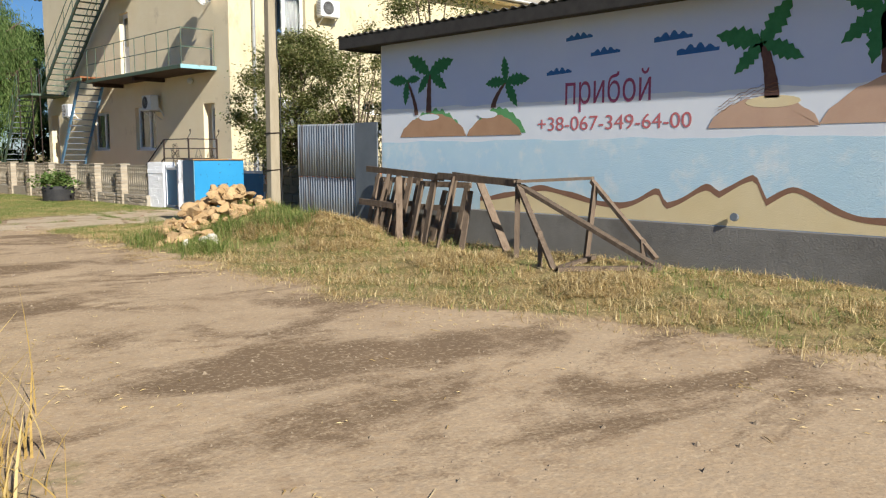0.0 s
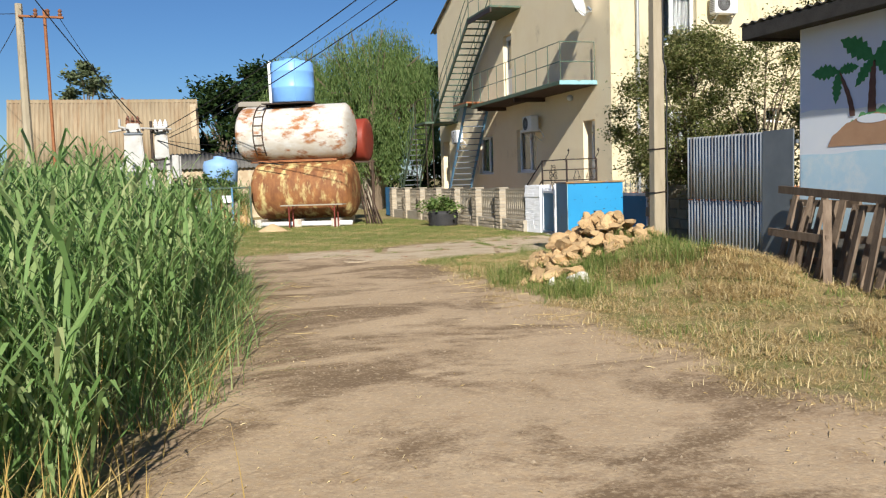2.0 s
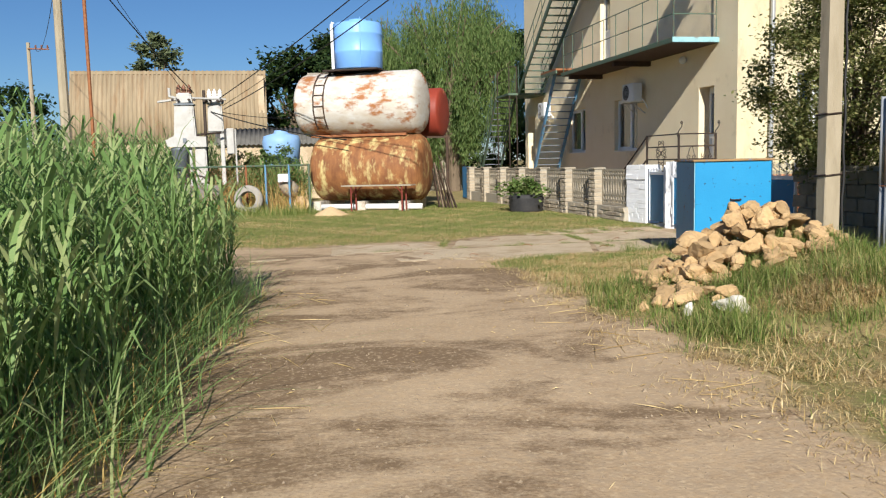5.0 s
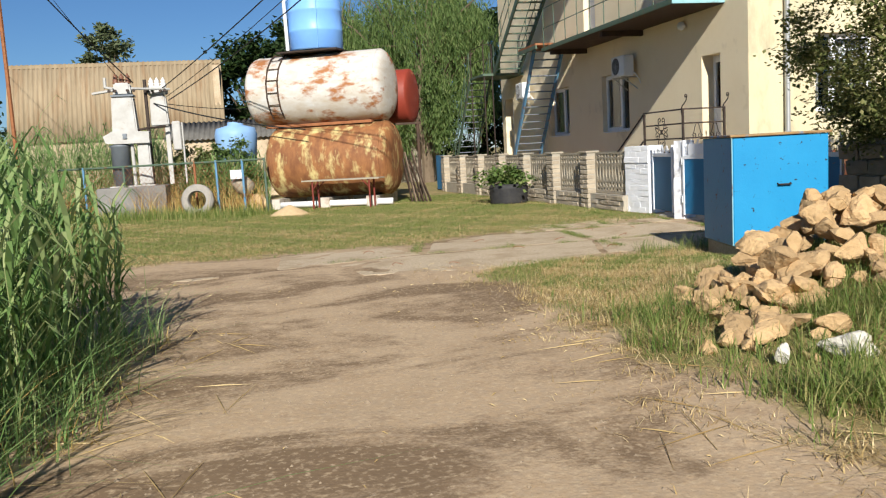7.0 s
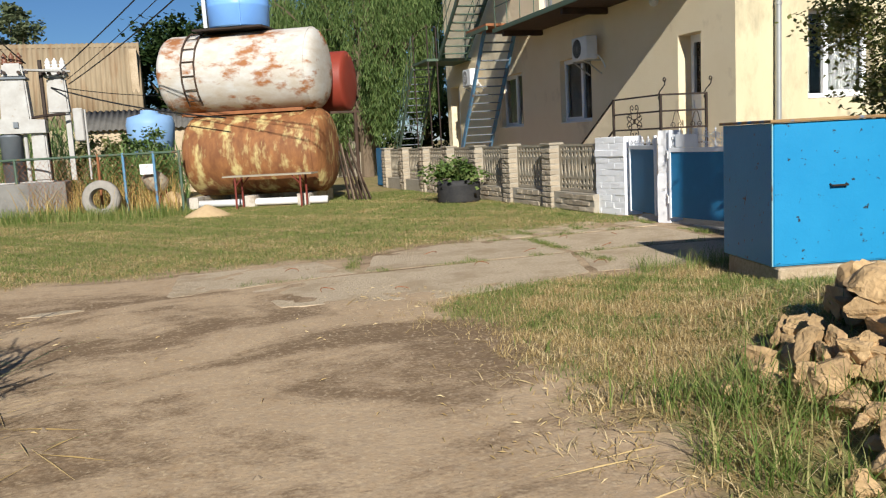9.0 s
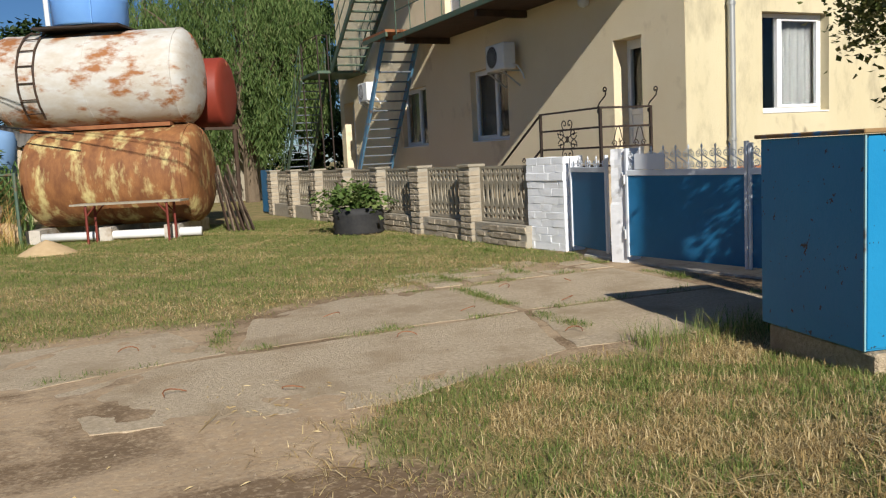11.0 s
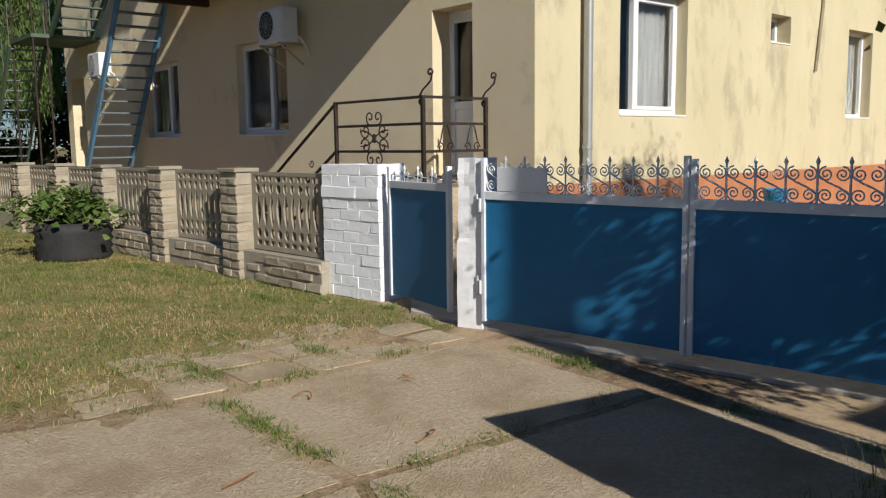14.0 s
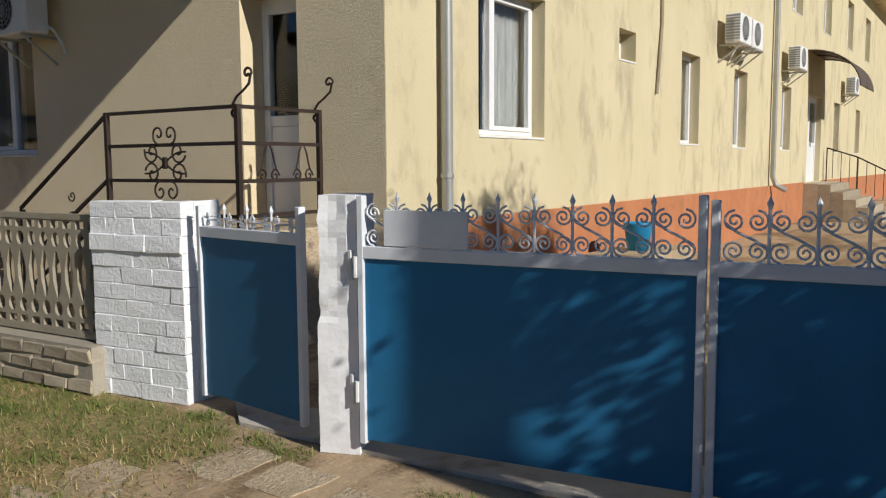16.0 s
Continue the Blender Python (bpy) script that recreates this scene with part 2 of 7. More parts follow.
M_TURQ = mat("faded_turquoise_paint", (0.22, 0.42, 0.45), (0.3, 0.5, 0.53), 4, 0.6, c3=(0.16, 0.13, 0.1), s3=3)
M_GREYWOOD = mat("weathered_wood", (0.115, 0.08, 0.055), (0.21, 0.155, 0.11), 5, 0.9, bump=0.5, bscale=50, stretch=(3, 3, 0.6), piece=0.25)
M_POLE = mat("weathered_pole", (0.30, 0.25, 0.17), (0.38, 0.32, 0.23), 4, 0.92, bump=0.4, bscale=40, c3=(0.22, 0.18, 0.13), s3=3, cut3=(0.55, 0.7), stretch=(2, 2, 0.4))
M_STONE = mat("shell_limestone", (0.37, 0.24, 0.115), (0.54, 0.37, 0.195), 9, 0.95, bump=1.0, bscale=28, c3=(0.27, 0.17, 0.09), s3=9, cut3=(0.54, 0.70), piece=0.22)
M_WHITESTONE = mat("pale_stone", (0.62, 0.56, 0.46), (0.72, 0.68, 0.6), 8, 0.95, bump=0.7, bscale=35, piece=0.1)
M_RUBBER = mat("black_rubber", (0.025, 0.025, 0.027), (0.045, 0.043, 0.042), 9, 0.7, bump=0.2)
M_TYREGREY = mat("dusty_tyre", (0.25, 0.23, 0.2), (0.34, 0.31, 0.27), 8, 0.9, bump=0.3)
M_UPVC = mat("white_window_plastic", (0.80, 0.80, 0.80), (0.75, 0.75, 0.76), 3, 0.35, bump=0.0, spec=0.5)
M_CURTAIN = mat("grey_net_curtain", (0.13, 0.13, 0.13), (0.19, 0.19, 0.18), 3, 0.9, bump=0.2, bscale=20, stretch=(14, 14, 0.3))
# Near black that stands in for the shade of rooms and fan hollows.
M_HOLLOWSHADE = mat("painted_hollow_shade", (0.03, 0.028, 0.025), (0.045, 0.04, 0.035), 2, 0.9, bump=0)
M_GLASS = glassy("window_glass", (0.92, 0.95, 0.95))
M_PLASTICGREY = mat("grey_fan_grille", (0.25, 0.25, 0.25), (0.32, 0.32, 0.32), 5, 0.6)
M_BLACK = mat("black_cable", (0.012, 0.012, 0.013), (0.02, 0.02, 0.02), 5, 0.6, bump=0)
M_GUTTER = mat("grey_metal_pipe", (0.40, 0.40, 0.38), (0.48, 0.48, 0.46), 3, 0.4, metal=0.5, bump=0.04)
M_PORCELAIN = mat("brown_porcelain", (0.16, 0.07, 0.04), (0.22, 0.1, 0.06), 5, 0.25)
M_BARK = mat("bark", (0.13, 0.095, 0.065), (0.2, 0.15, 0.1), 10, 0.95, bump=0.8, bscale=25, stretch=(3, 3, 0.5))
M_SAND = mat("yellow_sand", (0.50, 0.35, 0.19), (0.58, 0.42, 0.24), 9, 0.95, bump=0.4)
M_CANVAS = mat("brown_awning", (0.10, 0.075, 0.05), (0.14, 0.1, 0.07), 4, 0.5)
L_SHRUB = leafy("shrub_leaves", (0.10, 0.13, 0.035), (0.185, 0.20, 0.065), (0.37, 0.33, 0.15), through=0.45)
L_WILLOW = leafy("willow_leaves", (0.075, 0.13, 0.035), (0.13, 0.20, 0.055), (0.21, 0.26, 0.09))
L_DARK = leafy("dark_tree_leaves", (0.018, 0.04, 0.012), (0.035, 0.065, 0.018), (0.06, 0.09, 0.025))
L_PALETREE = leafy("pale_tree_leaves", (0.10, 0.13, 0.06), (0.15, 0.18, 0.09), (0.2, 0.22, 0.12))
L_REED = leafy("reed_leaves", (0.13, 0.23, 0.065), (0.23, 0.36, 0.12), (0.42, 0.47, 0.21), through=0.45)
L_REEDDRY = leafy("dry_reed", (0.42, 0.28, 0.08), (0.55, 0.38, 0.13), (0.62, 0.48, 0.22), through=0.25)
L_GRASS = leafy("grass_blades", (0.095, 0.165, 0.03), (0.20, 0.26, 0.065), (0.44, 0.39, 0.16), through=0.35)
L_STRAW = leafy("straw_blades", (0.30, 0.20, 0.08), (0.52, 0.38, 0.17), (0.72, 0.58, 0.33), through=0.2)
L_VINE = leafy("vine_leaves", (0.08, 0.14, 0.03), (0.14, 0.21, 0.055), (0.26, 0.3, 0.11))


# ---- ground ----
def smooth_step(v, lo, hi):
    return np.clip((v - lo) / (hi - lo), 0, 1)


def wob(x, y, f, seed):
    """A gentle uneven wave over the plan."""
    return (np.sin(x * f * 1.3 + seed) * np.cos(y * f + seed * 2.1) + 0.6 * np.sin(x * f * 2.7 + y * f * 1.9 + seed * 3.3) + 0.35 * np.sin(y * f * 5.1 - x * f * 4.3 + seed)) / 1.95


HEAPS = [(9.75, 10.1, 0.6, 0.20), (9.2, 9.2, 0.45, 0.08), (8.9, 10.9, 0.35, 0.08), (9.3, 6.6, 0.5, 0.06), (9.0, 4.2, 0.45, 0.05)]


def ground_z(x, y):
    x, y = np.asarray(x, float), np.asarray(y, float)
    mound = 0.42 * np.exp(-(((x - 9.5) / 1.25) ** 2 + ((y - 12.3) / 1.7) ** 2))
    strip = 0.10 * smooth_step(x, 8.2, 9.6) * smooth_step(-y, -16.0, -14.5) + 0.10 * np.exp(-(((x - 9.6) / 0.9) ** 2 + ((y - 10.0) / 1.2) ** 2))
    for hx, hy, wide, high in HEAPS:
        strip = strip + high * np.exp(-(((x - hx) / wide) ** 2 + ((y - hy) / wide) ** 2)) * (1 + 0.5 * wob(x, y, 5.0, 2.5))
    tussock = smooth_step(x, 7.3, 8.9) * smooth_step(-y, -14.5, -13.5) * smooth_step(-x, -11.0, -10.6)
    strip = strip + tussock * (0.055 * np.abs(wob(x, y, 3.4, 0.8)) + 0.035 * wob(x, y, 7.7, 1.9))
    bumps = 0.012 * wob(x, y, 1.1, 0.4) + 0.006 * wob(x, y, 4.7, 1.7)
    near_slab = smooth_step(y, 15.6, 16.4) * smooth_step(-y, -20.8, -20.0) * smooth_step(x, 4.8, 5.6)
    rim = np.maximum.reduce([smooth_step(-x, -7.4, -5.2), smooth_step(-y, -17.5, -16.7) * smooth_step(-x, -9.0, -8.0), smooth_step(y, 19.4, 20.1) * smooth_step(-x, -9.6, -8.6)])
    creep = near_slab * (0.014 * rim * (0.15 + wob(x, y, 2.9, 1.1) + 0.6 * wob(x, y, 7.3, 0.3)) - 0.004)
    return mound + strip + bumps * (1 - near_slab) + creep


def verge_edge(y):
    """Where the dirt of the track gives way to the grass verge."""
    return 7.95 - 1.0 * smooth_step(y, 3.2, 5.8) + 0.2 * smooth_step(y, 11.0, 12.5)


def grass_mask(x, y):
    """How grassy the ground is, 0 to 1."""
    x, y = np.asarray(x, float), np.asarray(y, float)
    w = 0.35 * wob(x, y, 0.9, 0.2) + 0.22 * wob(x, y, 3.3, 2.0)
    edge = verge_edge(y) + 0.15
    right = smooth_step(x + w, edge - 0.35, edge + 0.5) * smooth_step(-y - 0.4 * w, -17.0, -16.4)
    nose = smooth_step(x + w, 6.9, 7.8) * smooth_step(y, 14.0, 15.2) * smooth_step(-y - 0.6 * w, -17.0, -16.2)
    line = 19.8 + 0.12 * (x - 6.5) + 0.5 * smooth_step(x, 9, 10.5) * 1.2
    lawn = smooth_step(y + 0.9 * w, line - 0.2, line + 0.7) * smooth_step(x + w, -2.5, -0.5) * smooth_step(-x, -12.2, -11.8)
    reeds = smooth_step(-x + w, -3.1, -2.4) * 0.6
    far = smooth_step(y, 33, 36)
    return np.clip(np.maximum.reduce([right, nose, lawn, reeds, far]), 0, 1)


def axis_steps(lo, hi, fine, out):
    inner = np.arange(lo, hi + fine / 2, fine)
    grow = [1, 3, 8, 20, 50, 120, 300, 700, out]
    return np.concatenate([[lo - g for g in grow[::-1]], inner, [hi + g for g in grow]])


gx, gy = axis_steps(-6.0, 15.0, 0.11, 1800.0), axis_steps(-5.0, 36.0, 0.11, 1800.0)
GX, GY = np.meshgrid(gx, gy)
GZ = ground_z(GX, GY)
nxs, nys = len(gx), len(gy)
cells = np.arange((nys - 1) * nxs).reshape(nys - 1, nxs)[:, :-1].ravel()
quads = np.stack([cells, cells + 1, cells + nxs + 1, cells + nxs], 1)
gmesh = bpy.data.meshes.new("ground")
gmesh.from_pydata(np.stack([GX.ravel(), GY.ravel(), GZ.ravel()], 1).tolist(), [], quads.tolist())
gmesh.polygons.foreach_set("use_smooth", [True] * len(gmesh.polygons))
att = gmesh.attributes.new("grass", "FLOAT", "POINT")
att.data.foreach_set("value", grass_mask(GX, GY).ravel().astype(np.float32))
ground = tagged(new("ground", gmesh), "pale trodden dirt track with dry grass and damp patches", "ground", kind="structure")


def ground_material():
    m = bpy.data.materials.new("dirt_and_grass")
    m.use_nodes = True
    n, l = m.node_tree.nodes, m.node_tree.links
    bs = n["Principled BSDF"]
    geo = n.new("ShaderNodeNewGeometry")

    def noisy(s, d=8.0, stretch=(1, 1, 1), turn=0.0, dist=0.0):
        mp = n.new("ShaderNodeMapping")
        mp.inputs["Scale"].default_value = stretch
        mp.inputs["Rotation"].default_value = (0, 0, turn)
        l.new(geo.outputs["Position"], mp.inputs["Vector"])
        t = n.new("ShaderNodeTexNoise")
        t.inputs["Scale"].default_value, t.inputs["Detail"].default_value, t.inputs["Roughness"].default_value = s, d, 0.62
        t.inputs["Distortion"].default_value = dist
        l.new(mp.outputs["Vector"], t.inputs["Vector"])
        return t.outputs["Fac"]

    def ramp(fac, lo, hi, top=1.0):
        r = n.new("ShaderNodeMapRange")
        r.inputs["From Min"].default_value, r.inputs["From Max"].default_value, r.inputs["To Max"].default_value = lo, hi, top
        l.new(fac, r.inputs["Value"])
        return r.outputs["Result"]

    def mixed(fac, a, b):
        x = n.new("ShaderNodeMix")
        x.data_type = "RGBA"
        l.new(fac, x.inputs["Factor"])
        for sock, val in ((x.inputs["A"], a), (x.inputs["B"], b)):
            if isinstance(val, tuple):
                sock.default_value = (*val, 1)
            else:
                l.new(val, sock)
        return x.outputs["Result"]

    dirt = mixed(ramp(noisy(1.3), 0.3, 0.7), (0.40, 0.275, 0.16), (0.52, 0.38, 0.24))
    dirt = mixed(ramp(noisy(14), 0.35, 0.7), dirt, (0.40, 0.30, 0.20))

    def summed(a, b, k):
        x = n.new("ShaderNodeMath")
        x.operation = "MULTIPLY_ADD"
        l.new(b, x.inputs[0])
        x.inputs[1].default_value = k
        l.new(a, x.inputs[2])
        return x.outputs[0]

    crumbs = noisy(38, 6)
    damp = summed(summed(noisy(0.50, 6, (0.75, 1.5, 1), 0.15, 0.8), noisy(6, 6), 0.22), crumbs, 0.22)
    dirt = mixed(ramp(damp, 0.695, 0.81, 0.88), dirt, (0.165, 0.108, 0.062))
    dirt = mixed(ramp(summed(noisy(3.2, 8), crumbs, 0.3), 0.70, 0.90, 0.6), dirt, (0.24, 0.155, 0.092))
    dirt = mixed(ramp(noisy(24, 8), 0.52, 0.70, 0.6), dirt, (0.62, 0.475, 0.305))
    dirt = mixed(ramp(noisy(85, 4), 0.58, 0.70, 0.55), dirt, (0.20, 0.135, 0.08))
    vor = n.new("ShaderNodeTexVoronoi")
    vor.inputs["Scale"].default_value = 38
    l.new(geo.outputs["Position"], vor.inputs["Vector"])
    dirt = mixed(ramp(vor.outputs["Distance"], 0.09, 0.05, 0.3), dirt, (0.52, 0.43, 0.32))
    turf = mixed(ramp(noisy(1.9, 7), 0.42, 0.62), (0.44, 0.33, 0.155), (0.17, 0.20, 0.055))
    turf = mixed(ramp(noisy(26, 5), 0.3, 0.75), turf, (0.19, 0.14, 0.068))
    turf = mixed(ramp(noisy(55, 4), 0.52, 0.68, 0.6), turf, (0.11, 0.082, 0.04))
    at = n.new("ShaderNodeAttribute")
    at.attribute_name = "grass"
    add = n.new("ShaderNodeMath")
    add.operation = "ADD"
    l.new(at.outputs["Fac"], add.inputs[0])
    l.new(ramp(noisy(7, 6), 0.2, 0.8, 0.5), add.inputs[1])
    l.new(mixed(ramp(add.outputs[0], 0.52, 0.86), dirt, turf), bs.inputs["Base Color"])
    bs.inputs["Roughness"].default_value = 0.95
    bs.inputs["Specular IOR Level"].default_value = 0.15
    b1 = n.new("ShaderNodeBump")
    b1.inputs["Strength"].default_value, b1.inputs["Distance"].default_value = 0.45, 0.010
    l.new(noisy(16, 12), b1.inputs["Height"])
    b2 = n.new("ShaderNodeBump")
    b2.inputs["Strength"].default_value, b2.inputs["Distance"].default_value = 0.2, 0.008
    l.new(vor.outputs["Distance"], b2.inputs["Height"])
    l.new(b1.outputs["Normal"], b2.inputs["Normal"])
    l.new(b2.outputs["Normal"], bs.inputs["Normal"])
    return m


gmesh.materials.append(ground_material())


# ---- walls with openings ----
def pierced(bm, u0, u1, v0, v1, holes, origin, u, v, thick):
    """A wall in the plane of u and v, with rectangular holes right through; thick runs along -(u x v)."""
    o, u, v = Vector(origin), Vector(u), Vector(v)
    w = -u.cross(v).normalized() * thick
    us = sorted({u0, u1, *[h[0] for h in holes], *[h[1] for h in holes]})
    vs = sorted({v0, v1, *[h[2] for h in holes], *[h[3] for h in holes]})
    solid = {}
    for i in range(len(us) - 1):
        for j in range(len(vs) - 1):
            cu, cv = (us[i] + us[i + 1]) / 2, (vs[j] + vs[j + 1]) / 2
            solid[i, j] = not any(h[0] < cu < h[1] and h[2] < cv < h[3] for h in holes)

    def q(a, b, c, d):
        bm.faces.new([bm.verts.new(p) for p in (a, b, c, d)])

    for (i, j), full in solid.items():
        if not full:
            continue
        a, b, c, d = (o + u * us[i] + v * vs[j], o + u * us[i + 1] + v * vs[j], o + u * us[i + 1] + v * vs[j + 1], o + u * us[i] + v * vs[j + 1])
        q(a, b, c, d)
        q(d + w, c + w, b + w, a + w)
        if not solid.get((i - 1, j)):
            q(a, d, d + w, a + w)
        if not solid.get((i + 1, j)):
            q(b, b + w, c + w, c)
        if not solid.get((i, j - 1)):
            q(a, a + w, b + w, b)
        if not solid.get((i, j + 1)):
            q(d, c, c + w, d + w)
    bmesh.ops.remove_doubles(bm, verts=bm.verts, dist=0.0005)


WX, WY = 14.35, 21.87            # the planes of the two facades
WEST_HOLES = [(22.88, 23.62, 1.02, 3.13), (27.2, 28.88, 1.68, 3.2), (31.35, 33.0, 1.68, 3.15), (36.9, 37.9, 0.9, 3.2), (29.2, 30.0, 4.42, 6.66), (28.6, 29.4, 7.5, 9.4)]
SOUTH_WINDOWS = [(15.85, 17.28, 1.82, 3.34), (22.05, 23.0, 1.84, 3.3), (25.15, 26.1, 1.82, 3.3), (29.2, 30.2, 1.82, 3.3), (36.2, 37.2, 1.82, 3.3), (40.5, 41.5, 1.82, 3.3), (15.95, 17.1, 5.12, 6.6), (23.5, 24.7, 5.12, 6.6), (30.0, 31.2, 5.12, 6.6), (34.0, 35.2, 5.12, 6.6), (38.0, 39.2, 5.12, 6.6), (42.0, 43.2, 5.12, 6.6)]
SOUTH_DOOR = (32.3, 34.2, 0.98, 3.3)
VENT = (19.45, 20.05, 2.93, 3.33)

guesthouse = thing("guesthouse", (WX, WY, 0), "three-storey cream and yellow plastered guesthouse", "building")
bm = bmesh.new()
pierced(bm, WY + 0.004, 38.3, 0, 7.6, [h for h in WEST_HOLES if h[3] < 7.5], (WX, 0, 0), (0, -1, 0), (0, 0, 1), 0.4)
for vtx in bm.verts:
    vtx.co.y = -vtx.co.y
bmesh.ops.reverse_faces(bm, faces=bm.faces)
prism(bm, [(WY + 0.004, 7.604), (38.3, 7.604), (38.3, 8.75), (36.8, 9.0), (36.7, 9.35), (30.0, 11.2), (WY + 0.004, 7.75)], (WX + 0.4, 0, 0), (0, 1, 0), (0, 0, 1), -0.4)
part("wall", bm, M_BEIGE, guesthouse, "rough beige plaster end wall")
bm = bmesh.new()
pierced(bm, WX + 0.004, 62.0, 0, 7.6, [*SOUTH_WINDOWS, SOUTH_DOOR, VENT], (0, WY, 0), (1, 0, 0), (0, 0, 1), 0.4)
part("wall", bm, M_YELLOW, guesthouse, "yellow plaster front wall with damp stains")
bm = bmesh.new()
slab(bm, (WX + 0.41, 37.9, 0), (62, 38.3, 8.0))
slab(bm, (61.6, WY + 0.41, 0), (62, 37.89, 7.6))
part("wall", bm, M_BEIGE, guesthouse)
# Floors and partitions coloured near black so that the rooms look unlit.
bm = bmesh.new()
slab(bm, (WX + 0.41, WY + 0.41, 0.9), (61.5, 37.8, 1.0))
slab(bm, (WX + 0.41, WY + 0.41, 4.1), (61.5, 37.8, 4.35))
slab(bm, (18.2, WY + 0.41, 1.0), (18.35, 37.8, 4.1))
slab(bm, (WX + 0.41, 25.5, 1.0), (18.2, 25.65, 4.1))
part("floor_slab", bm, M_HOLLOWSHADE, guesthouse)
bm = bmesh.new()
slab(bm, (WX + 0.02, WY - 0.035, 0), (SOUTH_DOOR[0] - 0.3, WY - 0.001, 1.0), 0.008)
slab(bm, (SOUTH_DOOR[1] + 0.3, WY - 0.035, 0), (62, WY - 0.001, 1.0), 0.008)
part("plinth", bm, M_ORANGE, guesthouse, "orange painted plinth")


def corrugated(bm, origin, along, down, length, width, pitch, depth, thick=0.006, seg=6):
    """A wavy sheet: waves run across along, straight lines run along down."""
    o, a, d = Vector(origin), Vector(along).normalized(), Vector(down).normalized()
    nrm = a.cross(d).normalized()
    count = int(width / pitch * seg)
    rows = []
    for off in (0.0, thick):
        for s in (0.0, length):
            rows.append([bm.verts.new(o + a * (i * width / count) + d * s + nrm * (off + depth * math.sin(2 * math.pi * i / seg))) for i in range(count + 1)])
    for i in range(count):
        bm.faces.new((rows[0][i], rows[0][i + 1], rows[1][i + 1], rows[1][i]))
        bm.faces.new((rows[2][i + 1], rows[2][i], rows[3][i], rows[3][i + 1]))
        bm.faces.new((rows[1][i], rows[1][i + 1], rows[3][i + 1], rows[3][i]))
        bm.faces.new((rows[0][i + 1], rows[0][i], rows[2][i], rows[2][i + 1]))


bm = bmesh.new()
corrugated(bm, (WX - 0.15, WY - 0.62, 7.52), (1, 0, 0), (0, 8.7, 3.75), 9.5, 48.0, 0.18, 0.028)
corrugated(bm, (WX - 0.15, 38.9, 8.3), (1, 0, 0), (0, -8.7, 3.1), 9.4, 48.0, 0.18, 0.028)
roof = part("roof", bm, M_ROOFGREY, guesthouse, "grey corrugated sheet roof", smooth=True)
bm = bmesh.new()
slab(bm, (WX - 0.1, WY - 0.6, 7.38), (62, WY - 0.002, 7.42))
part("soffit", bm, M_YELLOW, guesthouse)
part("gutter", T([(WX - 0.15, WY - 0.68, 7.5), (62, WY - 0.68, 7.46)], 0.06, 8), M_GUTTER, guesthouse, smooth=True)


def window(name, x0, x1, z0, z1, side, parent, label, curtain=True, split=0.45, deep=0.16):
    """A white plastic window in one of the facades: frame, mullion, panes, sill, curtain."""
    def P(a, depth, z):
        return (a, WY + depth, z) if side == "south" else (WX + depth, a, z)

    def bar(bm, a0, a1, d0, d1, zz0, zz1):
        p, q = P(a0, d0, zz0), P(a1, d1, zz1)
        slab(bm, [min(i, j) for i, j in zip(p, q)], [max(i, j) for i, j in zip(p, q)], 0.006)

    w = part(name, B([min(i, j) for i, j in zip(P(x0 + 0.004, -0.012, z0 - 0.03), P(x1 - 0.004, deep, z0 - 0.006))], [max(i, j) for i, j in zip(P(x0 + 0.004, -0.012, z0 - 0.03), P(x1 - 0.004, deep, z0 - 0.006))], 0.005), M_WHITE, parent, label)
    bm, f = bmesh.new(), 0.06
    bar(bm, x0 + 0.002, x0 + f, deep, deep + 0.07, z0, z1 - 0.002)
    bar(bm, x1 - f, x1 - 0.002, deep, deep + 0.07, z0, z1 - 0.002)
    bar(bm, x0 + f, x1 - f, deep, deep + 0.07, z0, z0 + f)
    bar(bm, x0 + f, x1 - f, deep, deep + 0.07, z1 - f, z1 - 0.002)
    mid = x0 + (x1 - x0) * split
    if split:
        bar(bm, mid - 0.05, mid + 0.05, deep - 0.012, deep + 0.07, z0 + f, z1 - f)
        bar(bm, mid + 0.05, x1 - f, deep - 0.012, deep + 0.058, z0 + f, z0 + f + 0.05)
        bar(bm, mid + 0.05, x1 - f, deep - 0.012, deep + 0.058, z1 - f - 0.05, z1 - f)
        bar(bm, x1 - f - 0.05, x1 - f, deep - 0.012, deep + 0.058, z0 + f + 0.05, z1 - f - 0.05)
    part("window_frame", bm, M_UPVC, w)
    for a0, a1 in (((x0 + f, mid - 0.05), (mid + 0.05, x1 - f - 0.05)) if split else ((x0 + f, x1 - f),)):
        bm = bmesh.new()
        bar(bm, a0, a1, deep + 0.03, deep + 0.045, z0 + f, z1 - f)
        pane = part("pane", bm, M_GLASS, w)
        pane.visible_shadow = False
    if curtain:
        bm = bmesh.new()
        for a0, a1 in ((x0 + 0.05, x0 + (x1 - x0) * 0.2), (mid if split else x0 + (x1 - x0) * 0.3, x1 - 0.02)):
            n = 26
            vs = [[bm.verts.new(P(a0 + (a1 - a0) * i / n, deep + 0.16 + 0.025 * math.sin(i * 1.3 + a0) + th, z)) for z in (z0 - 0.1, z1)] for th in (0, 0.004) for i in range(n + 1)]
            for i in range(n):
                bm.faces.new((vs[i][0], vs[i + 1][0], vs[i + 1][1], vs[i][1]))
        part("curtain", bm, M_CURTAIN, w, "pale grey net curtain", smooth=True)
    return w


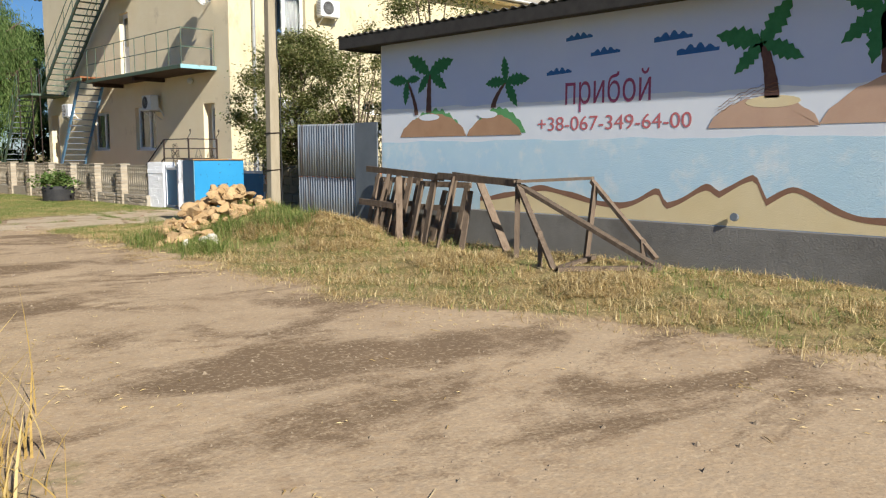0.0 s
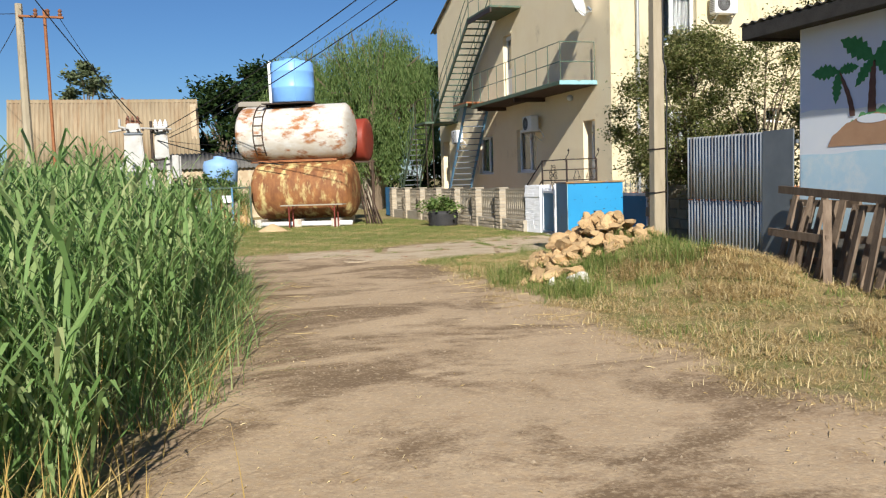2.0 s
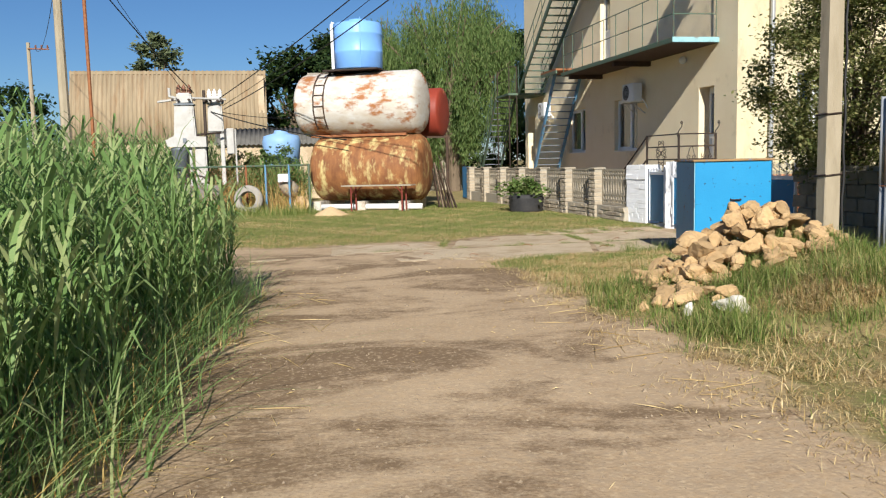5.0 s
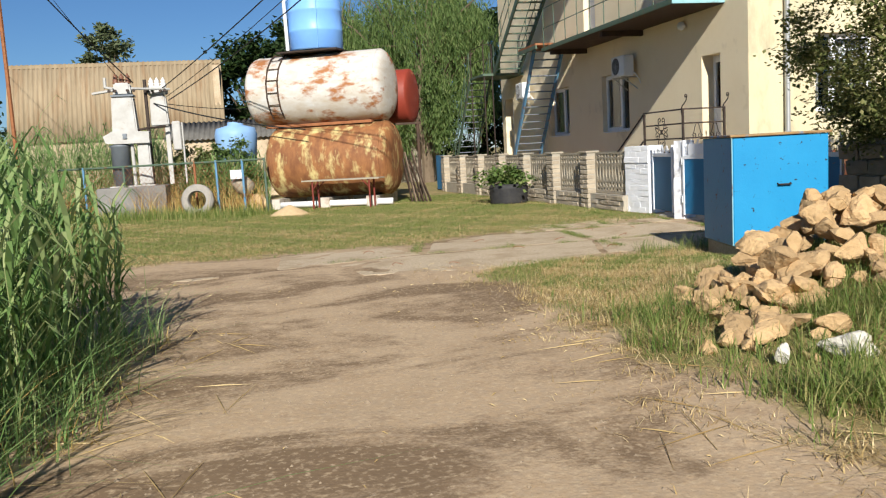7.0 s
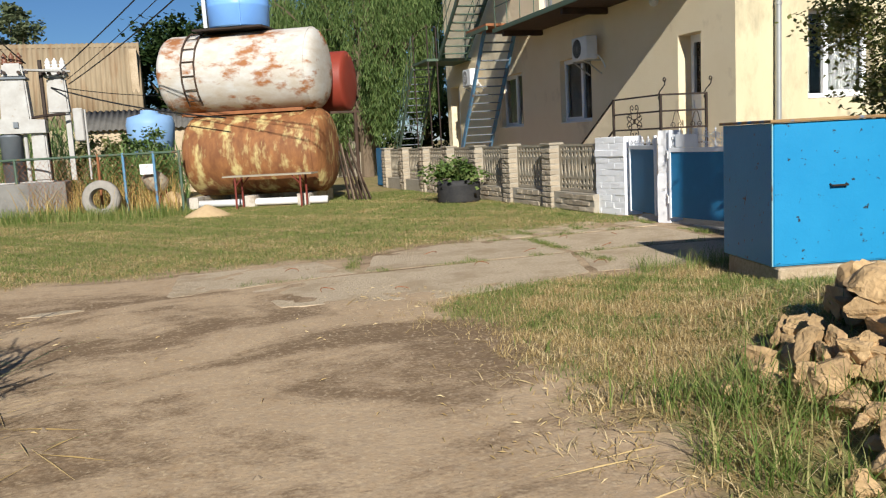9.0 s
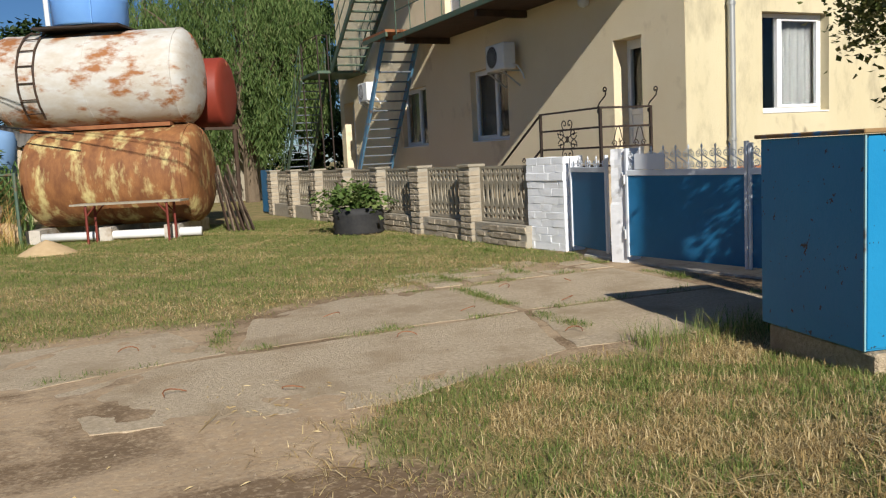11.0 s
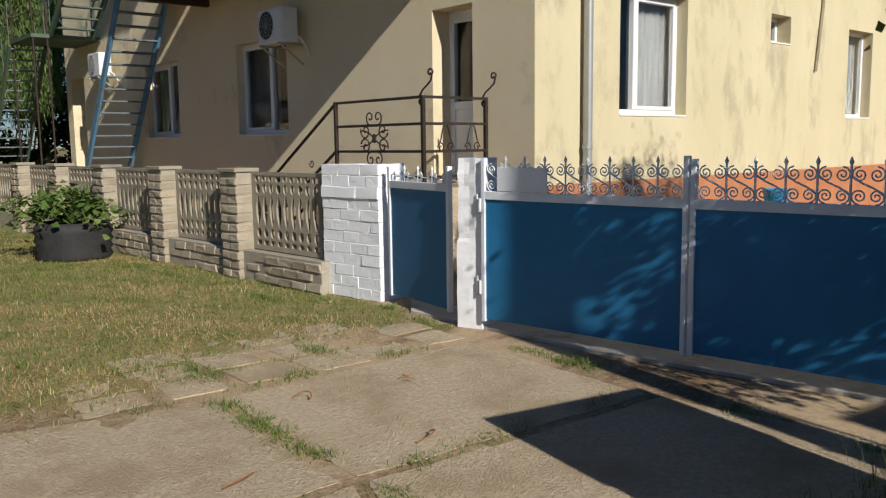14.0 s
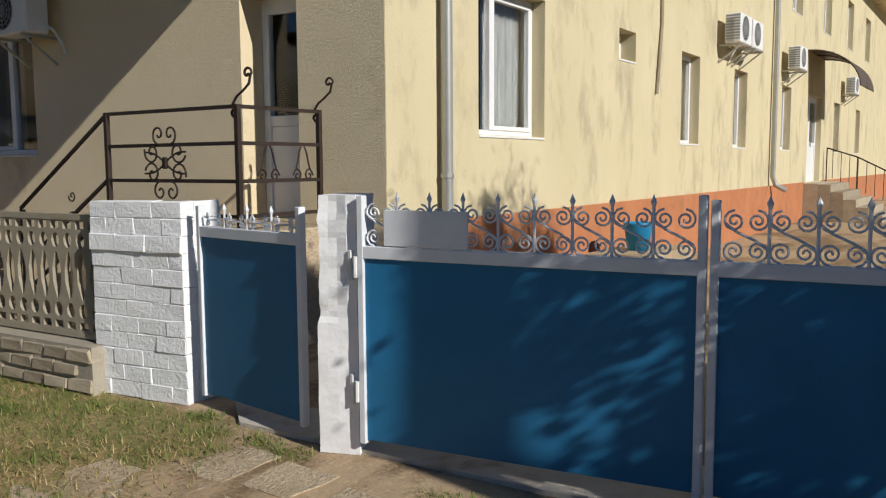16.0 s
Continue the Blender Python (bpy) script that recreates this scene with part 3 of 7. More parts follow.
for i, (a, b, c, d) in enumerate(SOUTH_WINDOWS):
    window("window", a, b, c, d, "south", guesthouse, "white plastic window with net curtain", split=0.36 if i in (0, 6) else 0.0)
for h in (WEST_HOLES[1], WEST_HOLES[2]):
    window("window", h[0], h[1], h[2], h[3], "west", guesthouse, "white plastic window in shade", split=0.42, deep=0.13)
window("window", *VENT, "south", guesthouse, "small square vent window", curtain=False, split=0.0, deep=0.22)


def door_leaf(name, a0, a1, z0, z1, side, label, deep=0.14, glass=(0.42, 0.93)):
    def P(a, depth, z):
        return (a, WY + depth, z) if side == "south" else (WX + depth, a, z)

    def bar(bm, a, b, d0, d1, u, v):
        p, q = P(a, d0, u), P(b, d1, v)
        slab(bm, [min(i, j) for i, j in zip(p, q)], [max(i, j) for i, j in zip(p, q)], 0.006)

    h = z1 - z0
    bm = bmesh.new()
    bar(bm, a0 + 0.09, a1 - 0.09, deep + 0.02, deep + 0.06, z0, z0 + h * glass[0])
    d = part(name, bm, M_UPVC, guesthouse, label)
    for piece, u0, u1, v0, v1 in (("stile", a0 + 0.002, a0 + 0.09, z0, z1 - 0.002), ("stile", a1 - 0.09, a1 - 0.002, z0, z1 - 0.002),
                                  ("top_rail", a0 + 0.09, a1 - 0.09, z0 + h * glass[1], z1 - 0.002), ("middle_rail", a0 + 0.09, a1 - 0.09, z0 + h * glass[0], z0 + h * glass[0] + 0.1)):
        bm = bmesh.new()
        bar(bm, u0, u1, deep, deep + 0.08, v0, v1)
        part(piece, bm, M_UPVC, d)
    bm = bmesh.new()
    bar(bm, a0 + 0.09, a1 - 0.09, deep + 0.03, deep + 0.045, z0 + h * glass[0] + 0.1, z0 + h * glass[1])
    part("pane", bm, M_GLASS, d).visible_shadow = False
    bm = bmesh.new()
    bar(bm, a0 + 0.11, a0 + 0.14, deep - 0.05, deep - 0.02, z0 + 0.95, z0 + 1.1)
    bar(bm, a0 + 0.115, a0 + 0.135, deep - 0.03, deep, z0 + 1.01, z0 + 1.04)
    part("door_handle", bm, M_GUTTER, d)


door_leaf("door", *WEST_HOLES[0], "west", "white half-glazed plastic door", deep=0.28)
door_leaf("door", *WEST_HOLES[3], "west", "brown side door in a lit recess", deep=0.3)
door_leaf("door", *WEST_HOLES[4], "west", "white upper floor balcony door")
door_leaf("door", SOUTH_DOOR[0], 33.2, SOUTH_DOOR[2], SOUTH_DOOR[3], "south", "white half-glazed entrance door")
door_leaf("door", 33.22, SOUTH_DOOR[1], SOUTH_DOOR[2], SOUTH_DOOR[3], "south", "white half-glazed entrance door")
# down pipes
for x, z0 in ((15.15, 0.35), (28.15, 0.9)):
    bm = bmesh.new()
    tube(bm, [(x, WY - 0.5, 7.4), (x, WY - 0.12, 6.9), (x, WY - 0.09, 6.6), (x, WY - 0.09, z0 + 0.3), (x + 0.05, WY - 0.14, z0 + 0.12), (x + 0.16, WY - 0.34, z0)], 0.055, 10)
    pipe = part("downpipe", bm, M_GUTTER, guesthouse, "grey metal rainwater pipe", smooth=True)
    for z in (1.4, 3.4, 5.4):
        part("bracket", T([(x, WY - 0.09, z), (x, WY - 0.09, z + 0.04)], 0.066, 10), M_GUTTER, pipe)
part("cable", T([(21.0, WY - 0.03, 5.0), (21.02, WY - 0.03, 3.6), (20.85, WY - 0.03, 2.55)], 0.025, 6), M_POLE, guesthouse, "old pipe stub on the wall")


def air_conditioner(at, side, label):
    """An outdoor unit on two brackets; local x runs along the wall, -y out of it."""
    ac = thing("air_conditioner", at, label, "air conditioner", "outdoor units on the guesthouse", turn=0 if side == "south" else -90)
    part("casing", B((-0.37, -0.42, 0), (0.37, -0.14, 0.52), 0.02), M_WHITE, ac, local=True)
    bm = bmesh.new()
    for r in (0.06, 0.11, 0.16, 0.21):
        tube(bm, [(-0.09 + r * math.cos(k * math.pi / 9), -0.428, 0.27 + r * math.sin(k * math.pi / 9)) for k in range(19)], 0.006, 4)
    for k in range(6):
        c, s = math.cos(k * math.pi / 6), math.sin(k * math.pi / 6)
        tube(bm, [(-0.09 - 0.21 * c, -0.43, 0.27 - 0.21 * s), (-0.09 + 0.21 * c, -0.43, 0.27 + 0.21 * s)], 0.005, 4)
    part("fan_grille", bm, M_PLASTICGREY, ac, local=True)
    # Flat dark disc on the closed casing, in place of a shaded hollow.
    bm = bmesh.new()
    lathe(bm, [(0, 0.2), (0.004, 0.2)], (-0.09, -0.4215, 0.27), (-0.09, -0.43, 0.27), 24)
    part("fan_opening", bm, M_HOLLOWSHADE, ac, "dark disc painted as the shade inside the fan opening", local=True)
    bm = bmesh.new()
    for i in range(9):
        slab(bm, (-0.396, -0.40, 0.06 + i * 0.05), (-0.388, -0.16, 0.085 + i * 0.05))
    part("side_louvre", bm, M_PLASTICGREY, ac, local=True)
    for x in (-0.28, 0.28):
        bm = bmesh.new()
        beam(bm, (x, 0, -0.02), (x, -0.44, -0.02), 0.03, 0.03)
        beam(bm, (x, -0.01, -0.32), (x, -0.40, -0.03), 0.025, 0.025)
        part("bracket", bm, M_GUTTER, ac, local=True)
    part("pipe", T([(0.36, -0.2, 0.1), (0.45, -0.15, 0.05), (0.46, -0.05, -0.1), (0.44, 0.0, -0.2)], 0.018, 6), M_WHITE, ac, local=True)
    return ac


for at, side in (((24.3, WY, 3.62), "south"), ((25.15, WY, 3.62), "south"), ((29.4, WY, 3.62), "south"), ((17.8, WY, 5.95), "south"), ((37.6, WY, 3.6), "south"), ((WX, 26.95, 3.02), "west"), ((WX, 34.9, 3.05), "west")):
    air_conditioner(at, side, "white air conditioner outdoor unit on brackets")


# ---- entrance steps and porch of the end wall ----
porch = thing("porch", (13.8, 23.1, 0), "concrete porch with steps beside the end wall", "porch")
bm = bmesh.new()
slab(bm, (13.2, 22.3, 0), (WX - 0.002, 24.2, 1.0), 0.01)
part("landing", bm, M_CONCRETE, porch)
for i in range(5):
    part("step", B((13.2, 24.2 + i * 0.29, 0), (WX - 0.002, 24.49 + i * 0.29, 0.84 - i * 0.17), 0.01), M_CONCRETE, porch)


def spiral(cx, cz, r, turns, start, sense=1, n=22):
    """Points of a flat scroll in a plane; r shrinks to the middle."""
    return [(cx + r * (1 - 0.86 * i / n) * math.cos(start + sense * turns * 2 * math.pi * i / n), cz + r * (1 - 0.86 * i / n) * math.sin(start + sense * turns * 2 * math.pi * i / n)) for i in range(n + 1)]


railing = thing("porch_railing", (13.24, 23.2, 1.0), "dark wrought iron railing with scrolls round the porch", "railing")
RX = 13.24
for y in (22.47, 24.16):
    part("post", B((RX - 0.02, y - 0.02, 1.0), (RX + 0.02, y + 0.02, 2.0)), M_IRON, railing)
part("post", B((WX - 0.2, 22.45, 1.0), (WX - 0.16, 22.49, 2.0)), M_IRON, railing)
for z in (1.12, 1.4, 1.7, 1.985):
    part("rail", B((RX - 0.012, 22.49, z - 0.015), (RX + 0.012, 24.14, z + 0.015)), M_IRON, railing)
    part("rail", B((RX + 0.02, 22.455, z - 0.015), (WX - 0.2, 22.485, z + 0.015)), M_IRON, railing)
for z in (1.12, 1.4, 1.97):
    bm = bmesh.new()
    beam(bm, (RX, 24.18, z), (RX, 25.65, z - 0.86), 0.024, 0.03)
    part("handrail", bm, M_IRON, railing)
part("post", B((RX - 0.02, 25.6, 0.17), (RX + 0.02, 25.64, 1.1)), M_IRON, railing)
for sx, sz in ((-1, 1), (1, 1), (-1, -1), (1, -1)):
    for curve in (spiral(23.35 + sx * 0.17, 1.55 + sz * 0.09, 0.10, 1.3, math.pi / 2 * (1 - sx) + 0.3, -sx * sz),
                  spiral(23.35 + sx * 0.075, 1.55 + sz * 0.24, 0.085, 1.2, -sz * math.pi / 2, sx * sz),
                  [(23.35 + sx * 0.27 * (1 - k / 6), 1.55 + sz * (0.09 + 0.03 * math.sin(k / 6 * 3.1) - 0.09 * k / 6)) for k in range(7)]):
        part("scroll", T([(RX - 0.015, a, b) for a, b in curve], 0.009, 5), M_IRON, railing)
part("rosette", B((RX - 0.03, 23.32, 1.5), (RX, 23.38, 1.6), 0.01), M_IRON, railing)
for x0 in (13.55, 13.95):
    for s in (-1, 1):
        part("scroll", T([(x0 + s * (0.02 + 0.1 * k / 8), 22.46, 1.68 - 0.26 * k / 8 + 0.02 * math.sin(k)) for k in range(9)], 0.008, 5), M_IRON, railing)
        part("scroll", T([(a, 22.46, b) for a, b in spiral(x0 + s * 0.07, 1.44, 0.05, 1.1, math.pi / 2, s)], 0.008, 5), M_IRON, railing)
for k in range(2):
    part("scroll", T([(RX, a, b) for a, b in spiral(24.75, 1.05 + 0.2 * k, 0.06, 1.2, 0, 1 - 2 * k)], 0.008, 5), M_IRON, railing)
for px, py, dx in ((RX, 22.47, 0.0), (WX - 0.18, 22.47, 0.0)):
    part("finial_scroll", T([(px, a, b) for a, b in [(22.52, 2.0), (22.47, 2.06), (22.40, 2.10), (22.33, 2.15), (22.31, 2.22)] + spiral(22.345, 2.23, 0.05, 1.0, math.pi, -1, 12)], 0.011, 6), M_IRON, railing)
    part("finial_scroll", T([(px, a, b) for a, b in spiral(22.50, 1.94, 0.06, 1.3, math.pi / 2, 1, 14)], 0.011, 6), M_IRON, railing)

# ---- outside stairs and balcony of the end wall ----
balcony = thing("balcony", (13.7, 26.5, 4.0), "long concrete balcony slab with faded turquoise edge and thin rails", "balcony")
# Slab and brackets are coloured dark to give the shade under the balcony.
part("slab", B((13.2, 22.7, 4.09), (WX - 0.002, 30.4, 4.2), 0.01), M_UNDER, balcony, "balcony slab coloured dark for underside shade")
part("edge_trim", B((13.17, 22.70, 4.10), (13.198, 30.4, 4.21), 0.004), M_GREEN, balcony, "dark green edge board")
part("edge_trim", B((13.17, 22.67, 4.10), (WX - 0.002, 22.697, 4.22), 0.004), M_TURQ, balcony, "faded turquoise edge board")
for i, y in enumerate(np.linspace(22.72, 30.3, 10)):
    part("post", T([(13.22, y, 4.2), (13.22, y, 5.3)], 0.013, 6), M_GREEN, balcony)
part("post", T([(WX - 0.06, 22.72, 4.2), (WX - 0.06, 22.72, 5.3)], 0.013, 6), M_GREEN, balcony)
for z in (4.75, 5.3):
    part("rail", T([(WX - 0.06, 22.72, z), (13.22, 22.72, z), (13.22, 30.3, z)], 0.014, 6), M_GREEN, balcony)
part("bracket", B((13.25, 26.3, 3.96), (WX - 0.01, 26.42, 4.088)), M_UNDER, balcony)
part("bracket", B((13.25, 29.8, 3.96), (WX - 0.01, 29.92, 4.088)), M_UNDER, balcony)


def flight(name, x0, x1, y0, z0, y1, z1, steps, m_string, m_step, label, rails=True):
    """A steel stair that climbs from (y0, z0) to (y1, z1)."""
    st = thing(name, ((x0 + x1) / 2, y0, z0), label, "staircase")
    for x in (x0, x1):
        bm = bmesh.new()
        beam(bm, (x, y0, z0), (x, y1, z1), 0.05, 0.16)
        part("stringer", bm, m_string, st)
        if rails:
            bm = bmesh.new()
            for h in (0.55, 1.0):
                tube(bm, [(x, y0, z0 + h), (x, y1, z1 + h)], 0.014, 6)
            for k in range(6):
                f = k / 5
                tube(bm, [(x, y0 + (y1 - y0) * f, z0 + (z1 - z0) * f), (x, y0 + (y1 - y0) * f, z0 + (z1 - z0) * f + 1.0)], 0.012, 5)
            part("handrail", bm, m_string, st)
    for k in range(steps):
        f = (k + 0.6) / steps
        y, z = y0 + (y1 - y0) * f, z0 + (z1 - z0) * f
        part("step", B((x0 + 0.03, y - 0.09, z - 0.015), (x1 - 0.03, y + 0.09, z + 0.015)), m_step, st)
    return st


flight("metal_staircase", 13.25, 14.15, 34.4, 0.0, 31.2, 4.3, 19, M_STEELBLUE, M_GREYSTEEL, "steep blue-grey steel stair to the balcony", rails=False)
flight("metal_staircase", 13.25, 14.15, 35.5, 4.0, 30.6, 7.4, 17, M_GREEN, M_GREEN, "steep green steel stair to the top door")
flight("metal_staircase", 12.8, 13.6, 40.6, 0.0, 37.2, 3.9, 17, M_GREEN, M_GREYSTEEL, "green steel stair behind the end wall")
upper = thing("stair_platform", (13.7, 29.5, 7.4), "green steel platform by the top door", "platform")
part("deck", B((13.2, 28.2, 7.36), (WX - 0.002, 30.6, 7.42)), M_GREEN, upper)
part("deck_frame", B((13.2, 28.2, 7.2), (13.26, 30.6, 7.355)), M_IRON, upper)
for y in (28.25, 29.4, 30.55):
    part("post", T([(13.22, y, 7.42), (13.22, y, 8.5)], 0.013, 6), M_GREEN, upper)
for z in (7.95, 8.5):
    part("rail", T([(WX - 0.05, 28.25, z), (13.22, 28.25, z), (13.22, 30.55, z)], 0.013, 6), M_GREEN, upper)
lower = thing("stair_platform", (13.7, 31.2, 4.3), "rusty orange steel platform at the balcony end", "platform")
part("deck", B((13.0, 30.42, 4.3), (WX - 0.002, 32.0, 4.36)), M_RUST, lower)
part("deck_frame", B((13.0, 30.42, 4.2), (13.05, 32.0, 4.298)), M_GREEN, lower)
landing = thing("stair_platform", (13.4, 36.4, 3.95), "dark steel landing at the far corner", "platform")
part("deck", B((12.85, 35.56, 3.92), (WX - 0.002, 37.4, 4.0)), M_GREEN, landing)
for x, y in ((12.9, 35.6), (12.9, 37.3), (13.2, 35.6)):
    part("post", T([(x, y, 0), (x, y, 5.0)], 0.022, 6), M_IRON, landing)
for z in (4.5, 5.0):
    part("rail", T([(13.2, 35.6, z), (12.9, 35.6, z), (12.9, 37.3, z)], 0.012, 6), M_IRON, landing)

dish = thing("satellite_dish", (WX - 0.05, 22.95, 6.2), "white satellite dish on the end wall", "satellite dish")
bm = bmesh.new()
lathe(bm, [(0.0, 0.05), (0.01, 0.2), (0.05, 0.36), (0.10, 0.46), (0.11, 0.46), (0.06, 0.36), (0.03, 0.2), (0.025, 0.02)], (WX - 0.62, 22.75, 6.4), (WX - 0.12, 22.15, 6.65), 28)
part("reflector", bm, M_WHITE, dish, smooth=True)
part("arm", T([(WX - 0.62, 22.8, 6.3), (WX - 0.5, 22.4, 6.0), (WX - 0.35, 22.3, 6.1)], 0.015, 6), M_GUTTER, dish)
part("receiver", T([(WX - 0.35, 22.3, 6.1), (WX - 0.42, 22.36, 6.2)], 0.035, 8), M_GREYSTEEL, dish)
part("mount", T([(WX, 22.95, 6.2), (WX - 0.5, 22.95, 6.2), (WX - 0.64, 22.78, 6.4)], 0.022, 6), M_GUTTER, dish)
lamp = thing("wall_lamp", (WX, 24.3, 3.9), "small white bulkhead lamp on the end wall", "lamp")
bm = bmesh.new()
lathe(bm, [(0, 0.05), (0.03, 0.09), (0.09, 0.10), (0.15, 0.07), (0.18, 0.02)], (WX - 0.01, 24.3, 3.9), (WX - 0.2, 24.3, 3.85), 16)
part("shade", bm, M_WHITE, lamp, smooth=True)

# entrance steps and awning of the front
steps = thing("entrance_steps", (33.2, WY - 0.8, 0), "brown tiled entrance steps with black rail", "steps")
for i in range(5):
    part("step", B((31.8, WY - 0.4 - 0.3 * (5 - i), 0), (34.8, WY - 0.4 - 0.3 * (4 - i), 0.19 * (i + 1)), 0.008), M_SANDBRICK, steps)
part("step", B((31.8, WY - 0.4, 0), (34.8, WY - 0.002, 0.97), 0.008), M_SANDBRICK, steps)
bm = bmesh.new()
for y, z in ((WY - 1.85, 0.2), (WY - 0.9, 0.7), (WY - 0.1, 0.97)):
    tube(bm, [(34.7, y, z), (34.7, y, z + 0.95)], 0.018, 6)
tube(bm, [(34.7, WY - 1.85, 1.15), (34.7, WY - 0.9, 1.65), (34.7, WY - 0.1, 1.92)], 0.02, 6)
for k in range(8):
    tube(bm, [(34.7, WY - 1.8 + k * 0.22, 0.35 + k * 0.1), (34.7, WY - 1.8 + k * 0.22, 1.2 + k * 0.1)], 0.01, 5)
part("rail", bm, M_IRON, steps)
awning = thing("awning", (33.2, WY, 3.45), "brown curved awning over the entrance", "awning")
bm = bmesh.new()
n = 10
arc = [(-0.0 - 1.25 * math.sin(k / n * math.pi / 2), 3.45 + 0.95 * math.cos(k / n * math.pi / 2)) for k in range(n + 1)]
prism(bm, [(WY + a, z) for a, z in arc] + [(WY + a * 0.985, z - 0.02) for a, z in arc[::-1]], (32.0, 0, 0), (0, 1, 0), (0, 0, 1), 2.4)
part("cover", bm, M_CANVAS, awning)
for x in (32.0, 33.2, 34.4):
    part("rib", T([(x, WY + a, z - 0.035) for a, z in arc], 0.015, 5), M_IRON, awning)

# ---- fence ----
FD = Vector((-0.055, 1.0, 0)).normalized()
F0 = Vector((11.99, 22.45, 0))
FN = Vector((FD.y, -FD.x, 0))          # towards the yard
FANGLE = math.degrees(math.atan2(FD.y, FD.x))


def fmat(s, out=0.0, z=0.0):
    """A pose on the fence line: local x along it, local y into the yard's far side."""
    p = F0 + FD * s - FN * out
    return pose(p.x, p.y, z, 0, 0, FANGLE)


def lattice_panel(width, height, cols):
    """A cast lattice: rows of squares, ovals, tall pointed slots, ovals and squares."""
    bm = bmesh.new()
    edge = 0.05
    rows = [(0.10, "square"), (0.17, "oval"), (0.46, "slot"), (0.17, "oval"), (0.10, "square")]
    total = sum(r for r, _ in rows)
    cw = (width - 2 * edge) / cols
    z = 0.04
    usable = height - 0.08
    depth = 0.036
    for frac, kind in rows:
        h = usable * frac / total
        for c in range(cols):
            x0, x1, z0, z1 = edge + c * cw, edge + (c + 1) * cw, z, z + h
            cx, cz = (x0 + x1) / 2, (z0 + z1) / 2
            outer, inner = [], []
            for k in range(12):
                a = 2 * math.pi * (k + 0.5) / 12
                ca, sa = math.cos(a), math.sin(a)
                s = 1 / max(abs(ca), abs(sa))
                outer.append((cx + ca * s * cw / 2, cz + sa * s * h / 2))
                if kind == "square":
                    inner.append((cx + ca * s * cw * 0.33, cz + sa * s * h * 0.34))
                elif kind == "oval":
                    inner.append((cx + ca * cw * 0.33, cz + sa * h * 0.40))
                else:
                    f = abs(sa) ** 1.5
                    inner.append((cx + math.copysign(cw * 0.40 * (1 - f * 0.94), ca), cz + sa * h * 0.5 * 0.97))
            rings = [[bm.verts.new((px, d, pz)) for px, pz in ring] for ring in (outer, inner) for d in (0, depth)]
            for k in range(12):
                j = (k + 1) % 12
                bm.faces.new((rings[0][k], rings[0][j], rings[2][j], rings[2][k]))
                bm.faces.new((rings[1][j], rings[1][k], rings[3][k], rings[3][j]))
                bm.faces.new((rings[2][k], rings[2][j], rings[3][j], rings[3][k]))
        z += h
    slab(bm, (0, 0, 0), (edge, depth, height))
    slab(bm, (width - edge, 0, 0), (width, depth, height))
    slab(bm, (edge, -0.005, 0), (width - edge, depth + 0.005, 0.04))
    slab(bm, (edge, -0.005, height - 0.04), (width - edge, depth + 0.005, height))
    return mesh_from(bm, "lattice_panel")


def brick_mesh(l, w, h, seed, rough=0.006, soft=0.012):
    rnd = random.Random(seed)
    bm = B((-l / 2, -w / 2, -h / 2), (l / 2, w / 2, h / 2), min(soft, h * 0.16))
    for v in bm.verts:
        v.co += Vector((rnd.uniform(-1, 1), rnd.uniform(-1, 1), rnd.uniform(-1, 1))) * rough
    return mesh_from(bm, "brick")


def lay(parent, me, material, m, name="brick"):
    ob = new(name, me)
    if not me.materials:
        me.materials.append(material)
    ob.parent = parent
    if parent.parent is None:
        ob.matrix_parent_inverse = parent.matrix_basis.inverted()
    ob.matrix_basis = m
    return ob


BAY, POST = 1.845, 0.37
panel_mesh = lattice_panel(BAY - POST, 0.86, 10)
panel_mesh.materials.append(M_FENCE)
HALF = [brick_mesh(0.178, 0.20, 0.088, k) for k in range(3)]
FULL = [brick_mesh(0.25, 0.14, 0.088, 10 + k, 0.008) for k in range(4)]
rnd = random.Random(5)
fence = thing("concrete_fence", F0, "concrete lattice fence between sand-coloured brick pillars", "fence", turn=FANGLE)
